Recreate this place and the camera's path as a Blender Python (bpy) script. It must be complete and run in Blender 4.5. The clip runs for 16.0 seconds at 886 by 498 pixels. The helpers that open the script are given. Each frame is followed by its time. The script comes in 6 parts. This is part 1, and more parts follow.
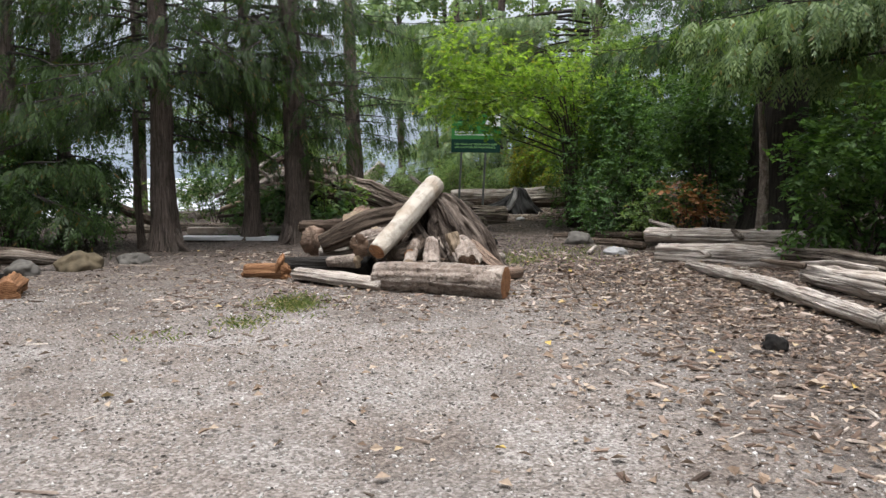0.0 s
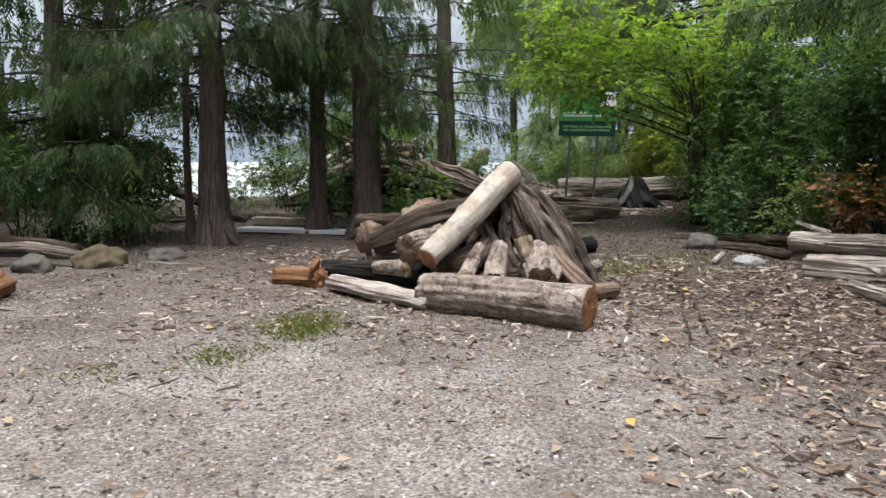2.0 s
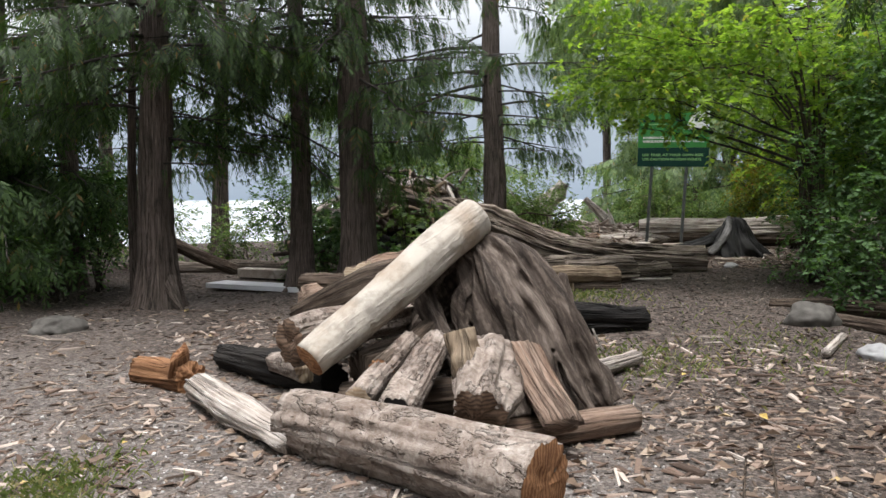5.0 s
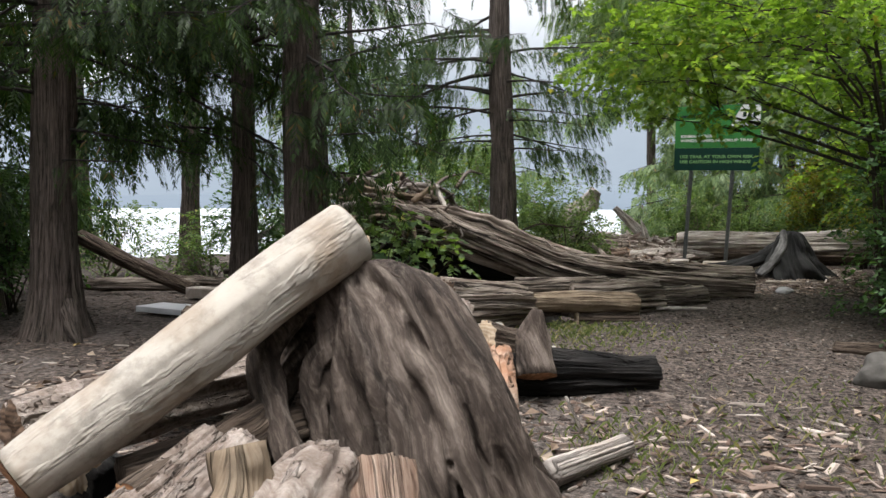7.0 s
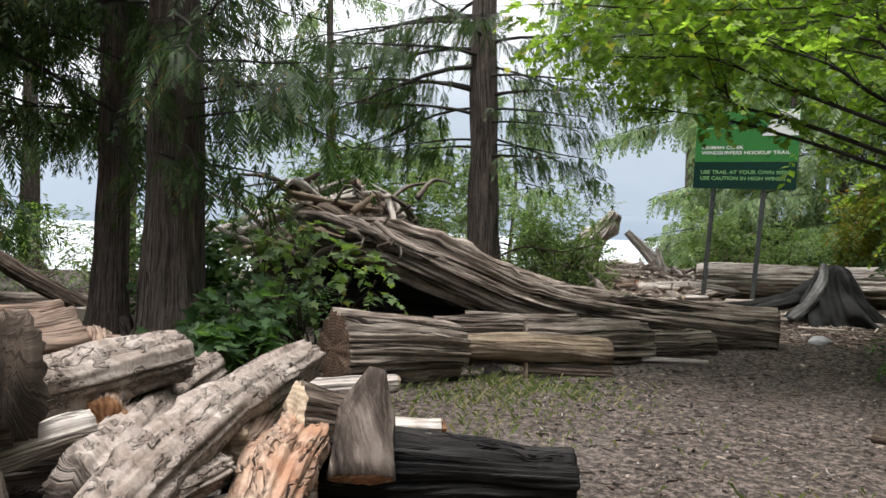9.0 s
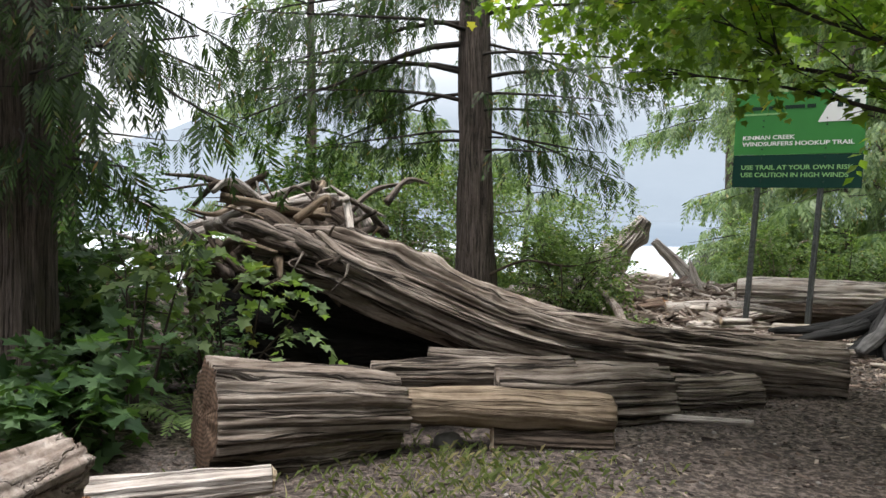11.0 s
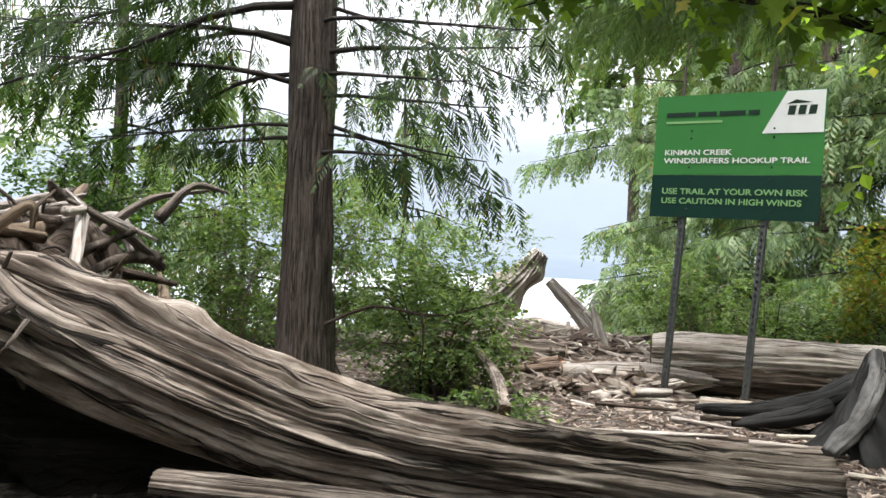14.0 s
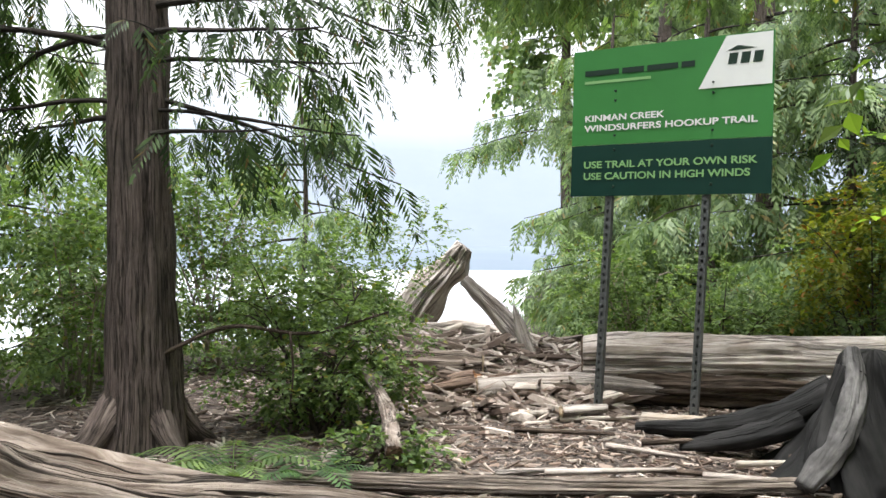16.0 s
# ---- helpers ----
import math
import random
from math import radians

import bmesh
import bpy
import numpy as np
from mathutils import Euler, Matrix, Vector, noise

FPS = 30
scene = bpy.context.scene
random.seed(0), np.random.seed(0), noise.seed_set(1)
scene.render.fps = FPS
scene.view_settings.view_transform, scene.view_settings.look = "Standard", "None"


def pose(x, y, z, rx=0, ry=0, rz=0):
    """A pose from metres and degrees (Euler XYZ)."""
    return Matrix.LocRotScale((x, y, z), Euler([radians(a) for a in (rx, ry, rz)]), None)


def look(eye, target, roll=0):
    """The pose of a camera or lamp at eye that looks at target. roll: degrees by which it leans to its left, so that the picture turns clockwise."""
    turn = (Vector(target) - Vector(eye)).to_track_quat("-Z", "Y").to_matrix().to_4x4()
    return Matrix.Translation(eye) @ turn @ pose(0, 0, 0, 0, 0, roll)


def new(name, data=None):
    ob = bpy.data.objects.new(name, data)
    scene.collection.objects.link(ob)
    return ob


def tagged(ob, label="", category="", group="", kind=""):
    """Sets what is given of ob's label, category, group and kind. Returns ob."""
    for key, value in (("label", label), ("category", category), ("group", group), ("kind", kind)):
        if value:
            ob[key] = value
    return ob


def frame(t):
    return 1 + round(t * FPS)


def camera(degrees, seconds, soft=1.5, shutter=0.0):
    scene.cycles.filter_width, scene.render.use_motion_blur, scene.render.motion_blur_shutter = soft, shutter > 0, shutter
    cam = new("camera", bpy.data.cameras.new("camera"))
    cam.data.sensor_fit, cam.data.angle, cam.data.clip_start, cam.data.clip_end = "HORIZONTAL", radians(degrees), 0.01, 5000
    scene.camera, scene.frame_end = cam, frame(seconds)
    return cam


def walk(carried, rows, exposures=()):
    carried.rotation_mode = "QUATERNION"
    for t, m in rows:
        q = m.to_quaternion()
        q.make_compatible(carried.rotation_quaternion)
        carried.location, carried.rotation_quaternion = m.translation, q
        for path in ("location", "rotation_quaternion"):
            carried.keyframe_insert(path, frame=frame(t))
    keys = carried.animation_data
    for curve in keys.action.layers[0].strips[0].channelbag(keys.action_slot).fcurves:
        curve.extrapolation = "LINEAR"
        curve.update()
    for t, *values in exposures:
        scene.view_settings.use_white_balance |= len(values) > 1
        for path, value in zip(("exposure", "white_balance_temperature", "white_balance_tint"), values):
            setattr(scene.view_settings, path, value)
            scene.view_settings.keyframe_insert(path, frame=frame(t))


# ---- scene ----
cam = camera(57.2, 16.0)
PATH = [
    (0, (0.008, 0.063, 1.241), (0.034, 2.054, 1.06), -0.4),
    (0.5, (0.19, 0.58, 1.248), (0.156, 2.569, 1.044), 0.1),
    (1, (0.332, 1.177, 1.235), (0.252, 3.165, 1.026), 0.2),
    (1.5, (0.496, 1.715, 1.259), (0.332, 3.697, 1.048), 0.3),
    (2, (0.545, 2.276, 1.235), (0.262, 4.244, 1.021), 0.2),
    (2.5, (0.719, 2.796, 1.253), (0.41, 4.762, 1.057), 0.0),
    (3, (0.818, 3.408, 1.237), (0.485, 5.371, 1.042), -0.0),
    (3.5, (0.949, 4.025, 1.233), (0.593, 5.983, 1.036), 0.1),
    (4, (1.116, 4.527, 1.252), (0.658, 6.464, 1.053), 0.1),
    (4.2, (1.165, 4.732, 1.236), (0.687, 6.668, 1.076), -0.0),
    (6.3, (1.448, 6.808, 1.263), (0.747, 8.677, 1.15), 0.0),
    (6.5, (1.448, 7.063, 1.248), (0.744, 8.931, 1.134), -0.1),
    (7, (1.52, 7.573, 1.229), (0.821, 9.444, 1.128), 0.2),
    (7.5, (1.636, 8.163, 1.174), (0.941, 10.037, 1.109), 0.4),
    (8, (1.713, 8.695, 1.135), (1.002, 10.563, 1.067), 2.8),
    (8.5, (1.775, 9.28, 1.132), (1.042, 11.139, 1.062), 2.6),
    (8.7, (1.829, 9.454, 1.133), (1.056, 11.298, 1.082), 2.3),
    (10.8, (1.672, 11.295, 1.197), (0.765, 13.077, 1.17), 1.8),
    (11, (1.639, 11.445, 1.191), (0.732, 13.227, 1.166), 1.7),
    (11.5, (1.588, 11.816, 1.217), (0.68, 13.597, 1.261), 1.8),
    (12, (1.379, 12.227, 1.22), (0.487, 14.016, 1.266), 4.2),
    (12.5, (1.302, 12.525, 1.233), (0.527, 14.368, 1.287), 3.2),
    (13, (1.273, 12.878, 1.279), (0.579, 14.754, 1.33), 3.6),
    (13.5, (1.203, 13.259, 1.278), (0.516, 15.136, 1.329), 3.8),
    (14, (1.171, 13.654, 1.284), (0.482, 15.531, 1.337), 3.3),
    (14.5, (1.194, 14.034, 1.31), (0.506, 15.911, 1.356), 3.2),
    (15, (1.154, 14.365, 1.316), (0.472, 16.245, 1.364), 2.2),
    (15.5, (1.155, 14.651, 1.334), (0.509, 16.544, 1.379), -0.7),
    (16, (1.161, 14.876, 1.329), (0.602, 16.796, 1.378), 0.3),
]
walk(cam, [(t, look(eye, target, roll)) for t, eye, target, roll in PATH],
     [(0, 0.5), (3.5, 0.5), (7, 0.5), (8.7, 0.7), (11, 0.75), (13, 0.95), (14.5, 1.15), (16, 1.15)])

# ---- world, sun, exposure ----
world = bpy.data.worlds.new("overcast_sky")
scene.world = world
world.use_nodes = True
wn, wl = world.node_tree.nodes, world.node_tree.links
sky = wn.new("ShaderNodeTexSky")
sky.sky_type = "NISHITA"
sky.sun_disc = False
sky.sun_elevation, sky.sun_rotation = radians(80), radians(195)
sky.dust_density, sky.air_density, sky.ozone_density = 4.0, 1.0, 1.0
hsv = wn.new("ShaderNodeHueSaturation")
hsv.inputs["Saturation"].default_value = 0.2
hsv.inputs["Value"].default_value = 1.55
bgn = wn["Background"]
bgn.inputs["Strength"].default_value = 0.15
wl.new(sky.outputs[0], hsv.inputs["Color"])
wl.new(hsv.outputs[0], bgn.inputs["Color"])
sun = new("sun", bpy.data.lights.new("sun", "SUN"))
sun.data.energy, sun.data.angle, sun.data.color = 2.3, radians(26), (1.0, 0.985, 0.965)
sun.matrix_world = pose(-5, 3, 30, 10, 0, 15)

# ---- materials ----
def node(nt, kind, **values):
    n = nt.nodes.new(kind)
    for key, value in values.items():
        n.inputs[key.replace("_", " ")].default_value = value
    return n


def ramp(nt, fac, stops):
    r = nt.nodes.new("ShaderNodeValToRGB")
    while len(r.color_ramp.elements) < len(stops):
        r.color_ramp.elements.new(0.5)
    for e, (p, c) in zip(r.color_ramp.elements, stops):
        e.position, e.color = p, (*c, 1)
    nt.links.new(fac, r.inputs["Fac"])
    return r.outputs["Color"]


def mixed(nt, fac, a, b, mode="MIX"):
    m = nt.nodes.new("ShaderNodeMix")
    m.data_type, m.blend_type = "RGBA", mode
    for socket, v in ((m.inputs[0], fac), (m.inputs[6], a), (m.inputs[7], b)):
        if isinstance(v, (int, float)):
            socket.default_value = v
        elif isinstance(v, tuple):
            socket.default_value = (*v, 1)
        else:
            nt.links.new(v, socket)
    return m.outputs[2]


def noise_fac(nt, vec, scale, detail=4, rough=0.6):
    n = node(nt, "ShaderNodeTexNoise", Scale=scale, Detail=detail, Roughness=rough)
    nt.links.new(vec, n.inputs["Vector"])
    return n.outputs["Fac"]


def mapped(nt, vec, scale):
    m = node(nt, "ShaderNodeMapping", Scale=scale)
    nt.links.new(vec, m.inputs["Vector"])
    return m.outputs["Vector"]


def material(name, roughness=0.85):
    m = bpy.data.materials.new(name)
    m.use_nodes = True
    nt = m.node_tree
    b = nt.nodes["Principled BSDF"]
    b.inputs["Roughness"].default_value = roughness
    b.inputs["Specular IOR Level"].default_value = 0.25
    return m, nt, b


def bump(nt, b, fac, strength, distance):
    n = node(nt, "ShaderNodeBump", Strength=strength, Distance=distance)
    nt.links.new(fac, n.inputs["Height"])
    nt.links.new(n.outputs["Normal"], b.inputs["Normal"])


def wood(name, dark, mid, light, along=1.6, across=42.0, stain=(0.10, 0.07, 0.05), stain_amount=0.45, relief=0.012, rough=0.85, checks=0.4, soft=0.35):
    """Weathered wood with the grain running along the u of the mesh."""
    m, nt, b = material(name, rough)
    uv = nt.nodes.new("ShaderNodeTexCoord").outputs["UV"]
    ob = nt.nodes.new("ShaderNodeTexCoord").outputs["Object"]
    sway = node(nt, "ShaderNodeTexNoise", Scale=4.0, Detail=3.0)
    nt.links.new(ob, sway.inputs["Vector"])
    add = nt.nodes.new("ShaderNodeVectorMath")
    add.operation = "MULTIPLY_ADD"
    nt.links.new(sway.outputs["Color"], add.inputs[0])
    add.inputs[1].default_value = (0.25, 0.035, 0)
    nt.links.new(uv, add.inputs[2])
    uv = add.outputs[0]
    grain = noise_fac(nt, mapped(nt, uv, (along, across, 1)), 1.0, 8, 0.75)
    fine = noise_fac(nt, mapped(nt, uv, (along * 4, across * 3.5, 1)), 1.0, 3, 0.6)
    split = noise_fac(nt, mapped(nt, uv, (along * 0.55, across * 0.8, 1)), 1.0, 4, 0.6)
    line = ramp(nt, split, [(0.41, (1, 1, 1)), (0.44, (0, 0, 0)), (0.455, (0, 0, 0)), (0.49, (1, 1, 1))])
    big = noise_fac(nt, ob, 3.0, 5, 0.6)
    c = ramp(nt, grain, [(0.38, dark), (0.5, mid), (0.63, light)])
    c = mixed(nt, 0.35, c, ramp(nt, fine, [(0.38, dark), (0.62, light)]))
    worn = ramp(nt, noise_fac(nt, ob, 7.0, 6, 0.7), [(0.35, tuple(v * 0.55 for v in mid)), (0.5, mid), (0.68, tuple(0.5 * (a + b) for a, b in zip(mid, light)))])
    c = mixed(nt, soft, c, worn)
    mask = ramp(nt, big, [(0.45, (0, 0, 0)), (0.7, (1, 1, 1))])
    sc = node(nt, "ShaderNodeMath")
    sc.operation = "MULTIPLY"
    nt.links.new(mask, sc.inputs[0])
    sc.inputs[1].default_value = stain_amount
    c = mixed(nt, sc.outputs[0], c, stain)
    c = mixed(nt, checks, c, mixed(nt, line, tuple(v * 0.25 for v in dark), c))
    nt.links.new(c, b.inputs["Base Color"])
    bump(nt, b, mixed(nt, 0.45, mixed(nt, 0.35, grain, fine), line), 1.0, relief)
    return m


def cut_wood(name, heart, rim):
    m, nt, b = material(name, 0.8)
    ob = nt.nodes.new("ShaderNodeTexCoord").outputs["Object"]
    w = node(nt, "ShaderNodeTexWave", Scale=16.0, Distortion=3.0, Detail=3.0)
    w.wave_type, w.rings_direction = "RINGS", "X"
    nt.links.new(ob, w.inputs["Vector"])
    c = ramp(nt, w.outputs["Fac"], [(0.1, heart), (0.9, rim)])
    c = mixed(nt, 0.5, c, ramp(nt, noise_fac(nt, ob, 14, 5), [(0.35, heart), (0.7, rim)]))
    nt.links.new(c, b.inputs["Base Color"])
    bump(nt, b, noise_fac(nt, ob, 40, 4), 0.6, 0.01)
    return m


def leafy(name, dark, light, accent=None, accent_from=0.93, gloss=0.45, through_light=0.35):
    m, nt, b = material(name, gloss)
    rnd = nt.nodes.new("ShaderNodeNewGeometry").outputs["Random Per Island"]
    stops = [(0.0, dark), (0.8, light)]
    if accent:
        stops += [(accent_from, light), (min(accent_from + 0.03, 1.0), accent)]
    c = ramp(nt, rnd, stops)
    pos = nt.nodes.new("ShaderNodeTexCoord").outputs["Object"]
    c = mixed(nt, 0.45, c, ramp(nt, noise_fac(nt, pos, 1.6, 3), [(0.3, (0.25, 0.27, 0.25)), (0.7, (1.0, 1.0, 1.0))]), "MULTIPLY")
    nt.links.new(c, b.inputs["Base Color"])
    t = nt.nodes.new("ShaderNodeBsdfTranslucent")
    nt.links.new(mixed(nt, 1.0, c, (1.5, 1.7, 0.6), "MULTIPLY"), t.inputs["Color"])
    mx = nt.nodes.new("ShaderNodeMixShader")
    mx.inputs[0].default_value = through_light
    nt.links.new(b.outputs[0], mx.inputs[1])
    nt.links.new(t.outputs[0], mx.inputs[2])
    nt.links.new(mx.outputs[0], nt.nodes["Material Output"].inputs["Surface"])
    return m


def root_wood(name, dark, mid, light):
    """Old root wood whose fibres flow down and outwards from the head of a stump."""
    m, nt, b = material(name, 0.85)
    ob = nt.nodes.new("ShaderNodeTexCoord").outputs["Object"]
    sway = node(nt, "ShaderNodeTexNoise", Scale=3.2, Detail=4.0)
    nt.links.new(ob, sway.inputs["Vector"])
    add = nt.nodes.new("ShaderNodeVectorMath")
    add.operation = "MULTIPLY_ADD"
    nt.links.new(sway.outputs["Color"], add.inputs[0])
    add.inputs[1].default_value = (0.12, 0.12, 0.12)
    nt.links.new(ob, add.inputs[2])
    flow = nt.nodes.new("ShaderNodeCombineXYZ")
    for k, axis in enumerate(((1.4, -0.9, -1.9), (27.0, 0.0, 20.0), (7.0, 31.0, -10.0))):
        dot = nt.nodes.new("ShaderNodeVectorMath")
        dot.operation = "DOT_PRODUCT"
        nt.links.new(add.outputs[0], dot.inputs[0])
        dot.inputs[1].default_value = axis
        nt.links.new(dot.outputs["Value"], flow.inputs[k])
    grain = noise_fac(nt, flow.outputs[0], 1.0, 8, 0.7)
    folds = noise_fac(nt, flow.outputs[0], 0.28, 5, 0.6)
    c = ramp(nt, grain, [(0.36, dark), (0.5, mid), (0.64, light)])
    c = mixed(nt, 0.55, c, ramp(nt, folds, [(0.38, tuple(v * 0.5 for v in dark)), (0.52, mid), (0.66, light)]))
    c = mixed(nt, 0.6, c, ramp(nt, noise_fac(nt, ob, 5.0, 6, 0.7), [(0.36, (0.35, 0.31, 0.28)), (0.6, (1.0, 1.0, 1.0))]), "MULTIPLY")
    nt.links.new(c, b.inputs["Base Color"])
    bump(nt, b, mixed(nt, 0.6, grain, folds), 1.0, 0.03)
    return m


def plain(name, colour, roughness=0.7, metallic=0.0, spots=0.25, scale=30):
    m, nt, b = material(name, roughness)
    ob = nt.nodes.new("ShaderNodeTexCoord").outputs["Object"]
    dark = tuple(v * (1 - spots) for v in colour)
    nt.links.new(ramp(nt, noise_fac(nt, ob, scale, 5), [(0.3, dark), (0.65, colour)]), b.inputs["Base Color"])
    b.inputs["Metallic"].default_value = metallic
    bump(nt, b, noise_fac(nt, ob, scale * 3, 4), 0.25, 0.004)
    return m


def scattered(name, stops, roughness=0.85):
    """Each loose piece takes a colour of its own."""
    m, nt, b = material(name, roughness)
    rnd = nt.nodes.new("ShaderNodeNewGeometry").outputs["Random Per Island"]
    pos = nt.nodes.new("ShaderNodeTexCoord").outputs["Object"]
    c = mixed(nt, 0.35, ramp(nt, rnd, stops), ramp(nt, noise_fac(nt, pos, 60, 3), [(0.3, (0.3, 0.3, 0.3)), (0.7, (1, 1, 1))]), "MULTIPLY")
    nt.links.new(c, b.inputs["Base Color"])
    return m


M_BARK = wood("cedar_bark", (0.032, 0.024, 0.020), (0.120, 0.092, 0.078), (0.27, 0.22, 0.195), 3.2, 40, (0.05, 0.048, 0.036), 0.5, 0.035, 0.85, 0.7, 0.25)
M_BARK_DARK = wood("dark_bark", (0.012, 0.010, 0.010), (0.04, 0.034, 0.03), (0.10, 0.085, 0.075), 1.5, 24, (0.03, 0.03, 0.02), 0.4, 0.03)
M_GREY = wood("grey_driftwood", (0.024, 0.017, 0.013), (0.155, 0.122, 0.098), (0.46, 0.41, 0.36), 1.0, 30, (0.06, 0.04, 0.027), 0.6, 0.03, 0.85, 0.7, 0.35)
M_PALE = wood("pale_peeled_wood", (0.32, 0.275, 0.225), (0.43, 0.39, 0.34), (0.50, 0.465, 0.42), 3.0, 7, (0.24, 0.165, 0.105), 0.75, 0.008, 0.8, 0.0, 0.75)
M_BROWN = wood("brown_old_wood", (0.016, 0.011, 0.008), (0.075, 0.054, 0.040), (0.24, 0.19, 0.15), 1.6, 38, (0.05, 0.032, 0.022), 0.6, 0.025, 0.85, 0.5, 0.4)
M_SILVER = wood("silver_weathered_wood", (0.11, 0.086, 0.072), (0.45, 0.40, 0.36), (0.74, 0.695, 0.65), 1.0, 26, (0.21, 0.14, 0.092), 0.4, 0.02, 0.85, 0.6, 0.4)
# charred wood; also blackens the filler under the root wad as shade
M_CHAR_AND_SHADE = wood("charred_wood_and_shade", (0.004, 0.004, 0.004), (0.012, 0.011, 0.011), (0.04, 0.036, 0.034), 1.6, 26, (0.06, 0.05, 0.04), 0.25, 0.03)
M_BLUSH = wood("ash_stained_wood", (0.004, 0.004, 0.004), (0.009, 0.009, 0.009), (0.035, 0.034, 0.034), 1.0, 12, (0.055, 0.052, 0.050), 0.3, 0.02)
M_RED = wood("split_red_cedar", (0.05, 0.028, 0.019), (0.195, 0.128, 0.095), (0.46, 0.37, 0.30), 1.4, 40, (0.26, 0.15, 0.095), 0.4, 0.02, 0.85, 0.5, 0.3)
M_ORANGE = wood("fresh_torn_cedar", (0.09, 0.04, 0.02), (0.25, 0.12, 0.058), (0.42, 0.24, 0.13), 1.4, 30, (0.14, 0.065, 0.03), 0.5, 0.02)
M_CRUMB = wood("crumbling_rotten_cedar", (0.12, 0.055, 0.03), (0.36, 0.24, 0.17), (0.66, 0.55, 0.45), 6, 14, (0.32, 0.14, 0.07), 0.7, 0.04, 0.9, 0.3, 0.5)
M_BIRCH = wood("mottled_bark", (0.05, 0.034, 0.026), (0.27, 0.215, 0.18), (0.64, 0.59, 0.54), 10, 12, (0.10, 0.062, 0.045), 0.55, 0.03, 0.85, 0.25, 0.5)
M_ROOT = root_wood("root_wood", (0.017, 0.012, 0.009), (0.078, 0.059, 0.048), (0.27, 0.225, 0.192))
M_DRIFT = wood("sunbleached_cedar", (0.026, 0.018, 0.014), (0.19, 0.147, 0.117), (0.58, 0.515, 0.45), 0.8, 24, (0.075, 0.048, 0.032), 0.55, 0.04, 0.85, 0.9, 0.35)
M_TAN = wood("worn_tan_wood", (0.06, 0.04, 0.026), (0.21, 0.155, 0.105), (0.40, 0.33, 0.25), 1.0, 16, (0.08, 0.05, 0.03), 0.6, 0.02, 0.8, 0.3, 0.5)
M_ASH = wood("ashen_root_wood", (0.02, 0.019, 0.019), (0.10, 0.095, 0.095), (0.36, 0.35, 0.34), 2.0, 12, (0.01, 0.01, 0.01), 0.95, 0.02, 0.85, 0.3, 0.5)
M_BOARD = plain("bleached_board", (0.62, 0.63, 0.66), 0.75, 0, 0.15, 6)
M_CUT = cut_wood("cut_orange_wood", (0.13, 0.055, 0.026), (0.38, 0.20, 0.10))
M_CUT_PALE = cut_wood("cut_pale_wood", (0.36, 0.26, 0.17), (0.60, 0.50, 0.38))
M_CUT_DARK = cut_wood("cut_rotten_wood", (0.05, 0.032, 0.022), (0.20, 0.13, 0.09))
M_STONE = plain("grey_stone", (0.12, 0.112, 0.102), 0.85, 0, 0.5, 12)
M_STONE_PALE = plain("pale_stone", (0.36, 0.36, 0.365), 0.85, 0, 0.35, 10)
M_CEDAR = leafy("cedar_foliage", (0.018, 0.035, 0.015), (0.062, 0.108, 0.034), (0.15, 0.10, 0.03), 0.96, 0.5, 0.35)
M_CEDAR_LIGHT = leafy("young_cedar_foliage", (0.085, 0.140, 0.070), (0.24, 0.325, 0.155), (0.25, 0.20, 0.08), 0.95)
M_MAPLE = leafy("vine_maple_leaves", (0.10, 0.17, 0.04), (0.25, 0.345, 0.08), (0.34, 0.29, 0.09), 0.96, 0.5, 0.6)
M_SHRUB = leafy("shrub_leaves", (0.030, 0.064, 0.030), (0.105, 0.185, 0.075), None, 0.9, 0.5, 0.4)
M_SHRUB_MID = leafy("fresh_shrub_leaves", (0.045, 0.095, 0.035), (0.13, 0.22, 0.075), None, 0.9, 0.5, 0.42)
M_SHRUB_BRIGHT = leafy("bright_shrub_leaves", (0.07, 0.115, 0.05), (0.21, 0.29, 0.12), (0.32, 0.28, 0.10), 0.96, 0.5, 0.42)
M_SHRUB_YELLOW = leafy("yellowing_leaves", (0.13, 0.16, 0.03), (0.30, 0.30, 0.05), (0.34, 0.16, 0.04), 0.9, 0.5, 0.4)
M_RUSSET = leafy("russet_leaves", (0.18, 0.075, 0.035), (0.46, 0.24, 0.13), (0.10, 0.16, 0.04), 0.8, 0.6, 0.3)
M_TWIG = plain("twig_bark", (0.07, 0.055, 0.045), 0.9, 0, 0.4, 20)
M_TWIG_PALE = plain("pale_twig", (0.30, 0.25, 0.20), 0.9, 0, 0.4, 20)
M_POST = plain("galvanised_steel", (0.16, 0.17, 0.17), 0.5, 0.7, 0.4, 40)

# ---- mesh helpers ----
rng = np.random.default_rng(7)


